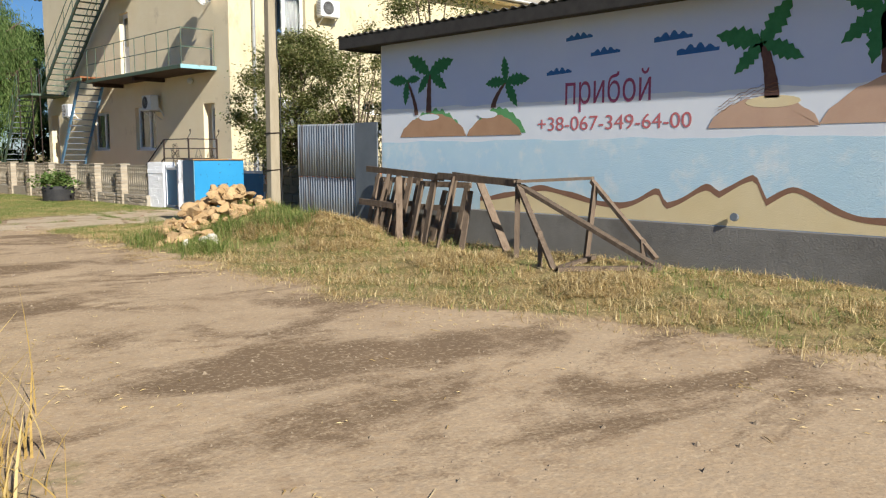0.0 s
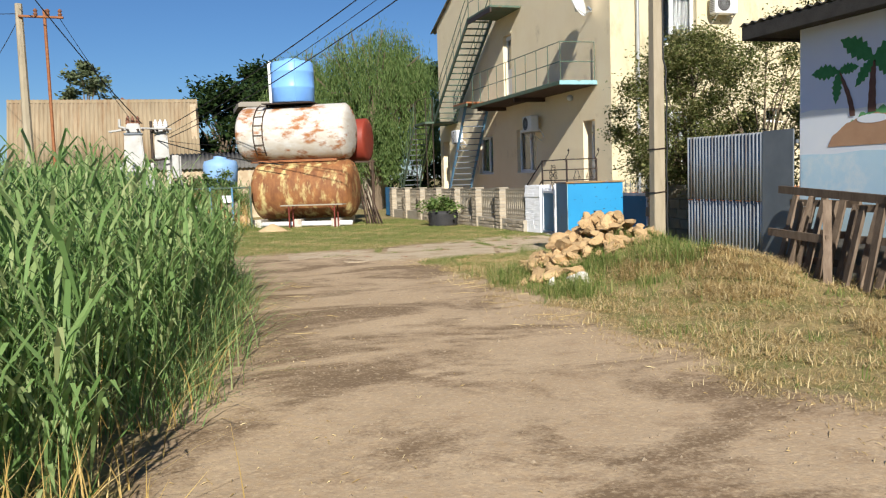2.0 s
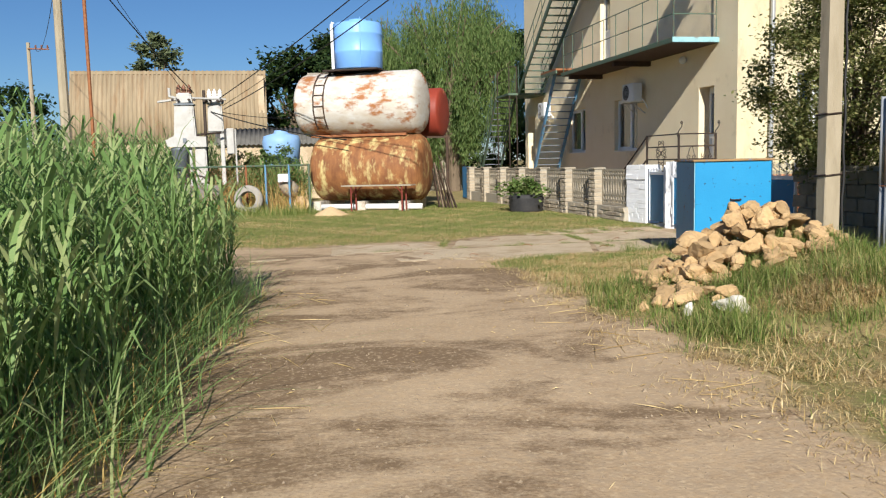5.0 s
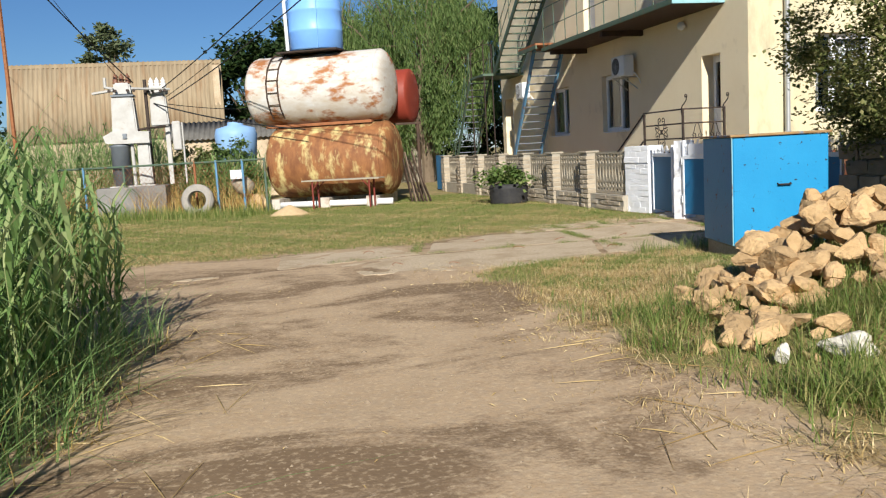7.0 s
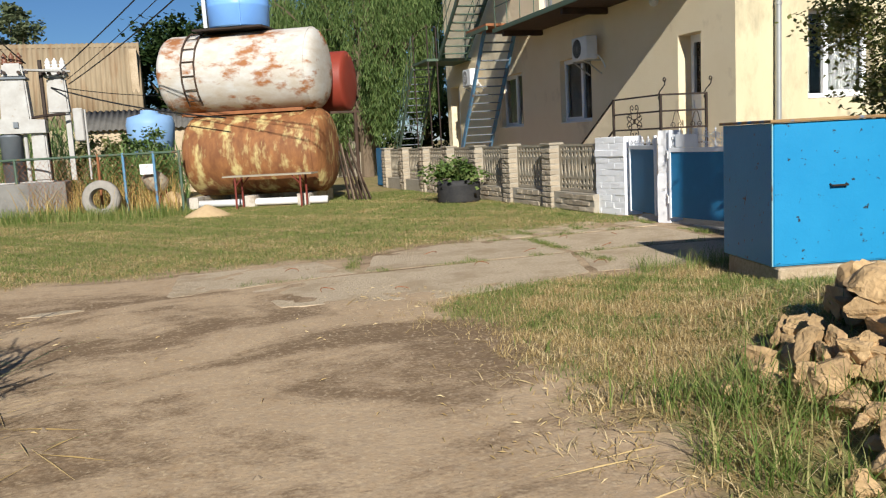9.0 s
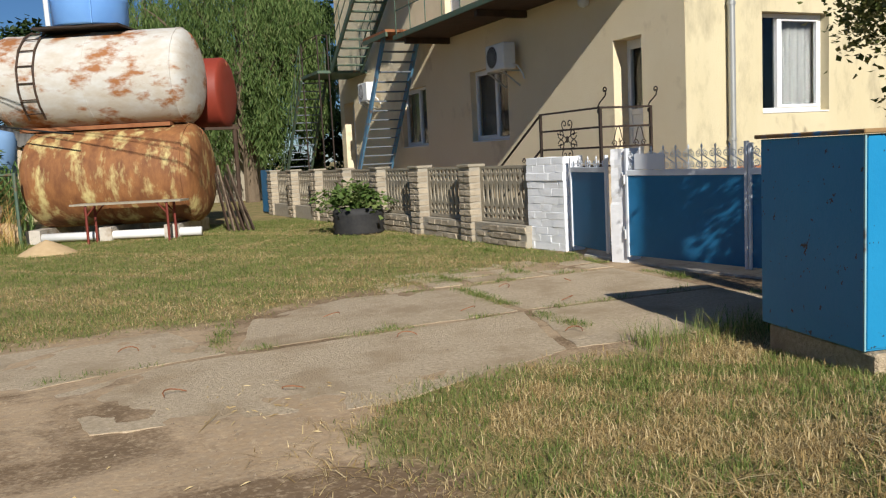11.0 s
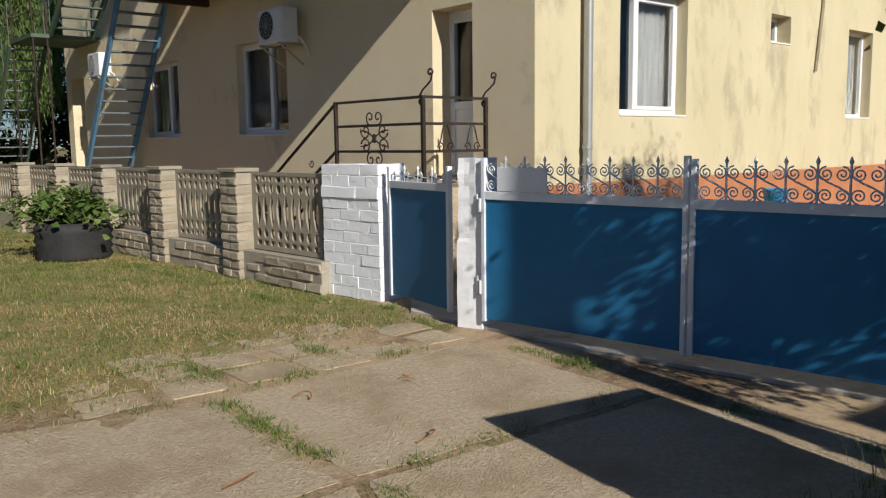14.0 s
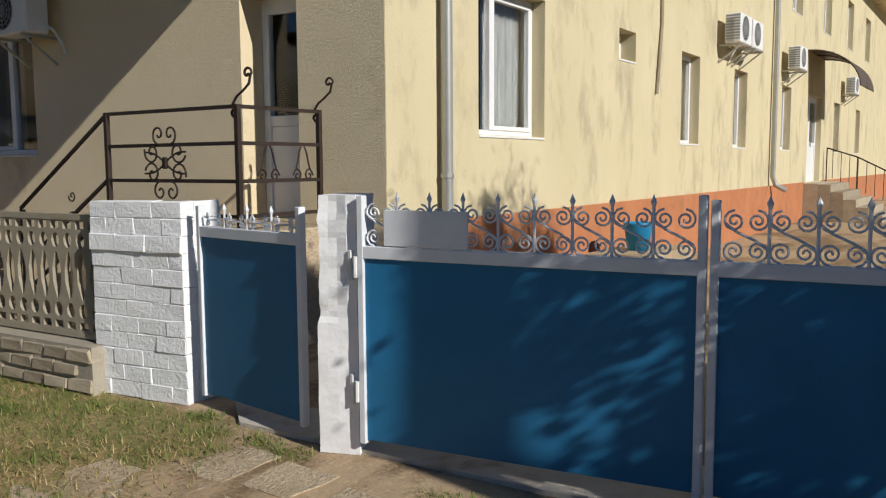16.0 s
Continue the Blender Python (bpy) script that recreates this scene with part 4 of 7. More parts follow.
for b in range(7):
    s0 = b * BAY
    panel = new("panel", panel_mesh)
    panel.parent, panel.matrix_parent_inverse = fence, fence.matrix_basis.inverted()
    panel.matrix_basis = fmat(s0 + 0.002, -0.07, 0.34)
    panel["label"] = "cast concrete lattice panel with slots"
    m = fmat(s0)
    base = part("base", B((0, -0.1, 0), (BAY - POST - 0.002, 0.105, 0.328), turn=m), M_MORTAR, fence, "low rough brick base")
    if b < 5:
        for row in range(3):
            for k in range(6):
                x = 0.13 + k * 0.25 - (0.11 if row % 2 else 0)
                if 0.1 < x < BAY - POST - 0.1:
                    lay(base, FULL[rnd.randrange(4)], M_SANDBRICK, m @ pose(x, 0.045 + rnd.uniform(-0.006, 0.01), 0.055 + row * 0.104, 0, 0, rnd.uniform(-2, 2)))
    m = fmat(s0 + BAY - POST)
    post = part("post", B((0.012, -0.12, 0), (POST - 0.012, 0.155, 1.19), turn=m), M_MORTAR, fence, "sand-coloured brick pillar")
    part("cap", B((-0.01, -0.13, 1.195), (POST + 0.01, 0.185, 1.24), 0.008, turn=m), M_FENCE, post)
    for row in range(11):
        for k in range(2):
            lay(post, HALF[rnd.randrange(3)], M_SANDBRICK, m @ pose(0.093 + k * 0.184, 0.068 + rnd.uniform(-0.006, 0.012), 0.055 + row * 0.104, 0, 0, rnd.uniform(-2, 2)))
        if b < 4:
            lay(post, HALF[rnd.randrange(3)], M_SANDBRICK, m @ pose(0.093 + rnd.uniform(-0.008, 0.006), -0.135, 0.055 + row * 0.104, 0, 0, 180))
gate_far = thing("far_gate", F0 + FD * (7 * BAY + 0.1), "small blue gate at the far fence end", "gate")
bm = bmesh.new()
beam(bm, F0 + FD * (7 * BAY + 0.05) + Vector((0, 0, 0.65)), F0 + FD * (7 * BAY + 1.1) + Vector((0, 0, 0.65)), 0.04, 1.2)
part("leaf", bm, M_GATE, gate_far)

# ---- whitewashed gate pillars ----
def white_pillar(at, length, width, height, turn, label, slump=0.0):
    p = thing("gate_pillar", at, label, "gate pillar", "whitewashed gate pillars", turn=turn)
    part("core", B((0.008, 0.009, 0), (length - 0.009, width - 0.009, height - 0.02)), M_WHITEWASH, p, local=True)
    rows = int(height / 0.107)
    rr = random.Random(int(length * 100))
    for row in range(rows):
        z = 0.054 + row * height / rows
        out = 0.018 if (row == rows - 3 and slump == 0) else 0.0
        if slump and z > height * 0.55:
            out = -slump
        if length > 0.5:
            cuts = [0.0, 0.27 + rr.uniform(-.04, .04), 0.53 + rr.uniform(-.04, .04), length] if row % 2 else [0.0, 0.14 + rr.uniform(-.03, .03), 0.40 + rr.uniform(-.04, .04), 0.66 + rr.uniform(-.03, .03), length]
        else:
            cuts = [0.0, length]
        for a, b in zip(cuts, cuts[1:]):
            me = brick_mesh(b - a + 0.002, 0.11, 0.109, rr.randrange(9999), 0.004, 0.006)
            lay(p, me, M_WHITEWASH, p.matrix_basis @ pose((a + b) / 2, 0.055 - out + rr.uniform(-0.004, 0.003), z + rr.uniform(-0.002, 0.002), 0, rr.uniform(-0.5, 0.5), rr.uniform(-0.6, 0.6)))
        me = brick_mesh(width - 0.12, 0.11, 0.107, rr.randrange(9999), 0.006, 0.007)
        lay(p, me, M_WHITEWASH, p.matrix_basis @ pose(length - 0.055, width / 2 + 0.055, z, 0, 0, 90))
    return p


white_pillar((11.97, 22.52, 0), 0.80, 0.36, 1.30, -82, "broad whitewashed brick gate pillar")
chipped = thing("gate_pillar", (12.08, 20.42, 0), "narrow chipped whitewashed gate pillar", "gate pillar", "whitewashed gate pillars")
bm = bmesh.new()
side = [(-1 + k / 3, -1) for k in range(6)] + [(1, -1 + k / 2) for k in range(4)] + [(1 - k / 3, 1) for k in range(6)] + [(-1, 1 - k / 2) for k in range(4)]
rings = []
for i in range(44):
    z = 1.37 * i / 43
    ring = []
    for u, v in side:
        p = Vector((12.085 + u * 0.15, 20.385 + v * 0.112, z))
        rough = 0.014 if z > 0.72 else 0.005
        k = noise.noise(Vector((p.x * 7, p.y * 7, z * 8))) + 0.22 * noise.cell(Vector((p.x * 12, p.y * 12, z * 13))) + 0.5 * noise.noise(Vector((p.x * 22, p.y * 22, z * 26)))
        shrink = 0.012 if z > 0.72 and v > -0.5 else 0.0
        ring.append(bm.verts.new(p + Vector((u, v, 0)).normalized() * (rough * k - shrink)))
    rings.append(ring)
for lo, hi in zip(rings, rings[1:]):
    for k in range(len(side)):
        j = (k + 1) % len(side)
        bm.faces.new((lo[k], lo[j], hi[j], hi[k]))
bm.faces.new(rings[-1])
bm.faces.new(rings[0][::-1])
bmesh.ops.rotate(bm, verts=bm.verts, cent=(12.085, 20.385, 0), matrix=Matrix.Rotation(radians(20), 3, "Z"))
part("shaft", bm, M_LIMEWASH, chipped)
for z in (0.28, 0.93):
    part("hinge_plate", B((11.95, 20.24, z), (12.0, 20.262, z + 0.16), 0.004), M_WHITE, chipped)


# ---- gate leaves ----
def gate_leaf(name, a, b, label, z0=0.10, z1=1.06, spikes=8, top=1.39, frame_w=0.07):
    """A sheet steel leaf with a silver frame and a crest of scrolls and spikes."""
    a, b = Vector(a), Vector(b)
    length = (b - a).length
    g = thing(name, (a.x, a.y, 0), label, "gate", "leaves of the blue gate", turn=math.degrees(math.atan2((b - a).y, (b - a).x)))
    part("sheet", B((0.01, -0.006, z0), (length - 0.01, 0.006, z1), 0.002), M_GATE, g, "blue painted steel sheet", local=True)
    bm = bmesh.new()
    slab(bm, (0.01, 0.007, z0), (length - 0.01, 0.03, z0 + 0.05))
    part("bottom_rail", bm, M_GATE, g, local=True)
    part("top_rail", B((0.03, -0.022, z1 - 0.01), (length - 0.03, 0.024, z1 + 0.055), 0.004), M_SILVER, g, "silver painted top rail", local=True)
    for x in (0.0, length - 0.036):
        part("stile", B((x, -0.024, z0 - 0.02), (x + 0.036, 0.024, top if x else top - 0.02), 0.004), M_SILVER, g, "silver painted upright", local=True)
    zb, zt = z1 + 0.055, top - 0.06
    for k in range(spikes):
        x = 0.045 + (length - 0.09) * (k + 1) / (spikes + 1)
        bm = bmesh.new()
        tube(bm, [(x, 0, zb), (x, 0, top - 0.045)], 0.0075, 6)
        lathe(bm, [(0, 0.008), (0.018, 0.014), (0.05, 0.001)], (x, 0, top - 0.05), (x, 0, top), 6)
        part("spike", bm, M_SILVER, g, local=True)
    bay = (length - 0.09) / (spikes + 1)
    rad = min(bay * 0.25, (zt - zb) * 0.25)
    for k in range(spikes + 1):
        x = 0.045 + bay * (k + 0.5)
        bm = bmesh.new()
        for sx in (-1, 1):
            up = [(px, 0.0, pz) for px, pz in spiral(x + sx * bay * 0.25, zt - rad, rad, 1.8, math.pi / 2 if sx > 0 else math.pi / 2, -sx, 20)]
            dn = [(px, 0.0, pz) for px, pz in spiral(x - sx * bay * 0.25, zb + rad, rad, 1.8, -math.pi / 2, -sx, 20)]
            tube(bm, up, 0.0052, 4)
            tube(bm, dn, 0.0052, 4)
        tube(bm, [(x - bay * 0.46, 0, zt - rad * 1.2), (x - bay * 0.2, 0, zt - 2 * rad), (x + bay * 0.2, 0, zb + 2 * rad), (x + bay * 0.46, 0, zb + rad * 1.2)], 0.006, 4)
        part("scroll", bm, M_SILVER, g, local=True)
    return g


G1, G2 = Vector((11.97, 20.2, 0)), Vector((12.20, 18.50, 0))
leaf1 = gate_leaf("gate_leaf", G1, G2, "blue sheet steel gate leaf with silver scroll crest")
plate = part("blank_plate", B((0.16, -0.012, 1.12), (0.62, -0.024, 1.30), 0.002), M_SILVER, leaf1, "blank silver plate", local=True)
for z in (0.3, 0.95):
    part("hinge", T([(-0.012, -0.02, z), (-0.012, -0.02, z + 0.11)], 0.014, 8), M_WHITE, leaf1, local=True)
leaf2 = gate_leaf("gate_leaf", G2 + (G2 - G1).normalized() * 0.015, G2 + (G2 - G1).normalized() * 1.74, "blue sheet steel gate leaf in tree shade")
gate_leaf("wicket_gate", (12.13, 21.62, 0), (12.0, 20.62, 0), "narrow blue wicket gate with white scrolls", z1=1.10, spikes=3, top=1.30)
sill = thing("gate_threshold", (12.1, 19.0, 0), "rough broken concrete threshold under the gate", "threshold", kind="structure")
bm = bmesh.new()
prism(bm, [(0, 0), (5.2, -0.05), (5.2, 0.5), (2.4, 0.62), (0.4, 0.42)], (12.35, 21.6, 0.02), (0.13, -0.99, 0), (-0.99, -0.13, 0), 0.075)
part("slab", bm, M_PALECONC, sill)

# yard behind the gate
bucket = thing("bucket", (18.5, 21.2, 0.46), "blue plastic bucket standing in the yard", "bucket")
bm = bmesh.new()
lathe(bm, [(0, 0.13), (0.3, 0.17), (0.32, 0.18), (0.34, 0.18), (0.335, 0.16), (0.05, 0.12)], (18.5, 21.2, 0.46), (18.5, 21.2, 1.0), 20)
part("pail", bm, M_BOX, bucket, smooth=True)
bm = bmesh.new()
slab(bm, (17.8, 20.8, 0), (19.4, 21.6, 0.455), 0.01)
tagged(solo("yard_bench", bm, M_CONCRETE, "low concrete ledge behind the gate", "ledge"))

# ---- blue steel box on its concrete base ----
bt = -12.0
chest = thing("steel_box", (9.81, 15.25, 0.0), "blue peeling steel utility box on a concrete base", "utility box", turn=bt)
part("base", B((0.03, -0.06, 0), (1.05, 0.92, 0.195), 0.015), M_CONCRETE, chest, "cracked pale concrete base", local=True)
part("body", B((0.0, 0.0, 0.2), (1.07, 0.95, 1.395), 0.006), M_BOX, chest, local=True)
part("lid", B((-0.025, -0.03, 1.398), (1.10, 0.985, 1.425), 0.006), M_BOXTOP, chest, "rusty sheet lid", local=True)
part("front_door", B((0.015, -0.008, 0.215), (1.055, -0.0005, 1.385), 0.003), M_BOX, chest, local=True)
part("trim", B((-0.005, -0.010, 0.205), (0.006, 0.006, 1.395), 0.002), M_TURQ, chest, local=True)
part("handle", T([(0.50, -0.008, 0.87), (0.50, -0.04, 0.86), (0.64, -0.04, 0.86), (0.64, -0.008, 0.87)], 0.009, 6), M_IRON, chest, local=True)


# ---- painted outbuilding ----
MX = 11.04
mural_house = thing("painted_outbuilding", (13, 5, 0), "low outbuilding with a seaside mural and dark roof edge", "building")
# Cement plinth colour, also the shaded grey of the switchgear block.
M_PLINTHGREY = mat("grey_cement_and_mesh_shade", (0.19, 0.18, 0.165), (0.25, 0.24, 0.22), 1.4, 0.92, bump=0.4, bscale=40, c3=(0.13, 0.12, 0.11), s3=1.0, cut3=(0.5, 0.7))
M_TAR = mat("tarred_board", (0.035, 0.032, 0.03), (0.06, 0.055, 0.05), 5, 0.9, bump=0.4)
# Sky paint with the tint of the eave's shadow mixed in.
M_LILAC = mat("lilac_sky_and_eave_shade", (0.56, 0.64, 0.86), (0.61, 0.68, 0.88), 1.3, 0.85, bump=0.08)
M_PALE = mat("pale_band_paint", (0.82, 0.85, 0.89), (0.77, 0.81, 0.87), 3, 0.85, bump=0.06)
M_SEA = mat("light_blue_sea_paint", (0.52, 0.73, 0.85), (0.60, 0.78, 0.87), 2.2, 0.8, bump=0.25, c3=(0.76, 0.84, 0.87), s3=2.6, cut3=(0.52, 0.7))
M_CREAM = mat("cream_sand_paint", (0.78, 0.63, 0.36), (0.82, 0.68, 0.42), 1.5, 0.85, bump=0.2)
M_BROWN = mat("brown_line_paint", (0.25, 0.13, 0.085), (0.30, 0.17, 0.11), 6, 0.85, bump=0.1)
M_ISLAND = mat("tan_island_paint", (0.42, 0.24, 0.14), (0.5, 0.3, 0.18), 3, 0.85, bump=0.1)
M_ISLAND2 = mat("pinkish_island_paint", (0.56, 0.36, 0.26), (0.62, 0.42, 0.3), 3, 0.85, bump=0.1)
M_LEAFPAINT = mat("green_palm_paint", (0.03, 0.16, 0.06), (0.05, 0.22, 0.09), 9, 0.8, bump=0.1)
M_LIGHTGREEN = mat("light_green_paint", (0.11, 0.32, 0.12), (0.15, 0.38, 0.16), 9, 0.8, bump=0.1)
M_TRUNKPAINT = mat("dark_trunk_paint", (0.10, 0.05, 0.045), (0.15, 0.08, 0.06), 12, 0.8, bump=0.1)
M_CLOUD = mat("blue_cloud_paint", (0.03, 0.12, 0.34), (0.05, 0.16, 0.4), 8, 0.8, bump=0.1)
M_LETTER = mat("crimson_letter_paint", (0.33, 0.07, 0.15), (0.38, 0.10, 0.18), 8, 0.8, bump=0.1)
M_NUMBER = mat("pink_number_paint", (0.55, 0.14, 0.16), (0.6, 0.2, 0.2), 8, 0.8, bump=0.1)
Y0, Y1 = -7.0, 10.47
part("wall", B((MX + 0.001, Y0, 0), (MX + 0.3, Y1, 3.42)), M_PALE, mural_house)
bm = bmesh.new()
slab(bm, (MX + 0.301, Y0, 0), (17.0, Y0 + 0.3, 3.2))
slab(bm, (MX + 0.301, Y1 - 0.3, 0), (17.0, Y1, 3.2))
slab(bm, (16.7, Y0 + 0.301, 0), (17.0, Y1 - 0.301, 3.2))
part("wall", bm, M_PALE, mural_house, "plain side and rear walls")
part("plinth", B((MX - 0.04, Y0, -0.1), (MX, Y1 + 0.02, 0.66), 0.006), M_PLINTHGREY, mural_house, "dark grey cement plinth")
bm = bmesh.new()
corrugated(bm, (MX - 0.42, Y0 - 0.2, 3.605), (0, 1, 0), (1, 0, -0.06), 6.8, Y1 - Y0 + 0.95, 0.18, 0.02)
part("roof", bm, M_ROOFDARK, mural_house, smooth=True)
bm = bmesh.new()
slab(bm, (MX - 0.41, Y0 - 0.2, 3.38), (MX - 0.375, Y1 + 0.7, 3.57), 0.004)
slab(bm, (MX - 0.37, Y0 - 0.2, 3.425), (MX + 1.0, Y1 + 0.7, 3.45))
slab(bm, (MX - 0.37, Y1 + 0.66, 3.38), (16.5, Y1 + 0.7, 3.54))
part("fascia", bm, M_TAR, mural_house, "dark tarred roof edge board")


def paint(name, outline, material, layer, label=""):
    """A coat of paint on the mural wall; outline of (to the right along the wall, height)."""
    bm = bmesh.new()
    prism(bm, outline, (MX - 0.0014 * layer, 0, 0), (0, -1, 0), (0, 0, 1), -0.0012)
    bmesh.ops.recalc_face_normals(bm, faces=bm.faces)
    return part(name, bm, material, mural_house, label)


def wavy(a, b, base, amp, f, n=60, seed=0.0):
    return [(a + (b - a) * i / n, base + amp * math.sin(i * f + seed) + amp * 0.6 * math.sin(i * f * 2.3 + seed * 2)) for i in range(n + 1)]


# Lilac holds the eave's shadow too; its wavy lower edge is the shadow line.
paint("painted_sky", wavy(-Y1 + 0.02, -Y0, 2.30, 0.018, 0.9, 90) + [(-Y0, 3.42), (-Y1 + 0.02, 3.42)], M_LILAC, 1, "lilac painted sky with the eave shadow in its colour")
paint("painted_sea", [(-Y1 + 0.02, 0.67), (-Y0, 0.67)] + wavy(-Y0, -Y1 + 0.02, 1.74, 0.012, 0.7, 80), M_SEA, 1, "light blue painted sea")


def shore(u):
    """Height of the painted shore along the wall."""
    hump = 0.0
    for c, h, s, fl, fr in ((-6.7, 0.22, 0.75, 0.9, 0.9), (-4.78, 0.24, 0.33, 0.9, 9.0), (-4.08, 0.31, 0.45, 1.2, 2.6), (-3.48, 0.44, 0.55, 1.0, 9.0), (-3.0, 0.32, 0.40, 1.1, 0.9), (-0.3, 0.25, 0.5, 0.9, 2.2), (1.6, 0.3, 0.4, 2.2, 0.9)):
        d = (u - c) / s
        hump = max(hump, h * math.exp(-abs(d) ** 1.7 * (fr if d > 0 else fl)))
    return 0.80 + hump


us = [-8.0 + i * 0.06 for i in range(250)]
paint("painted_beach", [(-8.0, 0.67), (us[-1], 0.67)] + [(u, shore(u)) for u in us[::-1]], M_CREAM, 2, "cream painted beach")
paint("painted_shoreline", [(u, shore(u) - 0.02) for u in us] + [(u, shore(u) + 0.055 + 0.012 * math.sin(u * 9)) for u in us[::-1]], M_BROWN, 3, "brown painted shoreline")


def cloud(u, v, w):
    top = [(u + w * (0.5 - i / 24), v + w * (0.10 + 0.14 * abs(math.sin(i * 0.55 + u)) * math.sin(math.pi * min(max(i / 24, 0.02), 0.98)))) for i in range(25)]
    paint("painted_cloud", [(u - w / 2, v), (u + w / 2, v + 0.02)] + top, M_CLOUD, 2, "dark blue painted cloud")


for u, v, w in ((-6.10, 3.10, 0.46), (-5.66, 2.86, 0.48), (-6.45, 2.65, 0.45), (-4.63, 2.95, 0.55), (-4.28, 2.76, 0.58), (-1.2, 2.9, 0.5)):
    cloud(u, v, w)


def palm(u, v, h, lean, fronds, reach, w=0.05):
    """A painted palm: ringed trunk and notched fronds."""
    n = 9
    mid = [(u + lean * (k / n) ** 1.6, v + h * k / n) for k in range(n + 1)]
    left = [(a - w * (1.25 - 0.6 * k / n) - 0.008 * (k % 2), b) for k, (a, b) in enumerate(mid)]
    right = [(a + w * (1.25 - 0.6 * k / n) + 0.008 * (k % 2), b) for k, (a, b) in enumerate(mid)]
    paint("painted_trunk", left + right[::-1], M_TRUNKPAINT, 5, "dark brown painted palm trunk")
    cu, cv = mid[-1]
    for i, (ang, scale) in enumerate(fronds):
        r = reach * scale * 1.2
        ca, sa = math.cos(math.radians(ang)), math.sin(math.radians(ang))
        upper, lowr = [], []
        for k in range(13):
            f = k / 12
            along, sag = r * f, -0.10 * r * f * f * abs(ca)
            wid = r * 0.20 * math.sin(math.pi * min(f * 0.92 + 0.06, 1)) * (0.72 if k % 2 else 1.15)
            px, pz = cu + ca * along, cv + sa * along + sag
            upper.append((px - sa * wid, pz + ca * wid))
            lowr.append((px + sa * wid, pz - ca * wid))
        paint("painted_frond", upper + lowr[::-1], M_LEAFPAINT, 5 + i % 2, "green painted palm frond")


def island(u, v, w, h, material, layer=3, sharp=1.0):
    n = 20
    pts = [(u - w / 2 + w * k / n, v + h * math.sin(math.pi * k / n) ** sharp + 0.012 * math.sin(k * 2.1)) for k in range(n + 1)]
    return paint("painted_island", [(u - w / 2, v - 0.01), (u + w / 2, v - 0.005)] + pts[::-1], material, layer, "tan painted island")


paint("painted_bush", [(-9.75 + 0.045 * k, 1.84 + 0.43 * math.sin(math.pi * k / 30) ** 0.6 + 0.03 * math.sin(k * 1.7)) for k in range(31)], M_LIGHTGREEN, 2, "green painted bush")
paint("painted_bush", [(-8.2 + 0.038 * k, 1.84 + 0.40 * math.sin(math.pi * k / 30) ** 0.7 + 0.02 * math.sin(k * 1.7)) for k in range(31)], M_LIGHTGREEN, 2, "green painted bush")
island(-9.13, 1.83, 1.62, 0.37, M_ISLAND, 3, 0.6)
island(-7.72, 1.83, 1.16, 0.31, M_ISLAND, 4, 0.7)
for u, w in ((-9.2, 0.5), (-7.85, 0.42)):
    paint("painted_sand_patch", [(u + w / 2 * math.cos(k * math.pi / 8), 2.14 + 0.055 * math.sin(k * math.pi / 8)) for k in range(16)], M_PALE, 5, "white painted sand patch")
palm(-9.52, 2.19, 0.58, -0.24, ((172, 0.48), (-97, 0.40), (10, 0.34)), 0.84, 0.035)
palm(-9.21, 2.22, 0.64, 0.02, ((146, 0.64), (23, 0.61), (-29, 0.47), (225, 0.40)), 0.84, 0.05)
palm(-7.73, 2.24, 0.38, 0.26, ((96, 0.38), (8, 0.47), (-57, 0.42), (176, 0.42)), 0.84, 0.04)
island(-3.42, 1.86, 1.36, 0.34, M_ISLAND2, 4, 0.6)
island(-1.8, 1.88, 1.9, 0.52, M_ISLAND2, 3, 0.7)
paint("painted_sand_patch", [(-3.3 + 0.33 * math.cos(k * math.pi / 8), 2.14 + 0.07 * math.sin(k * math.pi / 8)) for k in range(16)], M_CREAM, 5, "pale painted sand patch")
palm(-3.31, 2.18, 0.63, -0.13, ((161, 0.62), (58, 0.60), (221, 0.45), (-18, 0.50), (100, 0.16)), 0.84, 0.07)
palm(-2.05, 2.38, 0.66, -0.09, ((150, 0.5), (213, 0.5), (-100, 0.55), (60, 0.6), (-20, 0.5)), 0.84, 0.07)
bm = bmesh.new()
for k in range(3):
    tube(bm, [(MX - 0.009, -(-3.98 + 0.05 * i) , 1.9 + 0.10 * k * 0.4 + 0.36 * math.sin(math.pi * (i + 2) / 34) ** 0.7 + 0.014 * math.sin(i * 2.2 + k)) for i in range(16)], 0.003, 4)
part("painted_foam", bm, M_BROWN, mural_house, "thin brown painted foam lines")


def lettering(text, u, v, size, material, layer, label, squeeze=1.0, tall=1.0):
    cu = bpy.data.curves.new("lettering", "FONT")
    cu.body, cu.size, cu.extrude = text, size, 0.0003
    tmp = bpy.data.objects.new("lettering", cu)
    scene.collection.objects.link(tmp)
    me = bpy.data.meshes.new_from_object(tmp.evaluated_get(bpy.context.evaluated_depsgraph_get()))
    bpy.data.objects.remove(tmp)
    xs = [p.co.x for p in me.vertices]
    width = max(xs) - min(xs)
    for p in me.vertices:
        a, b, c = p.co
        p.co = (MX - 0.0014 * layer - c, -(u + (a - min(xs)) / width * squeeze), v + b * tall)
    me.materials.clear()
    me.materials.append(material)
    ob = new("lettering", me)
    ob.parent, ob.matrix_parent_inverse = mural_house, mural_house.matrix_basis.inverted()
    ob["label"] = label
    return ob


lettering("прибой", -6.33, 2.23, 0.5, M_LETTER, 2, "crimson painted word прибой", 1.40, 1.1)
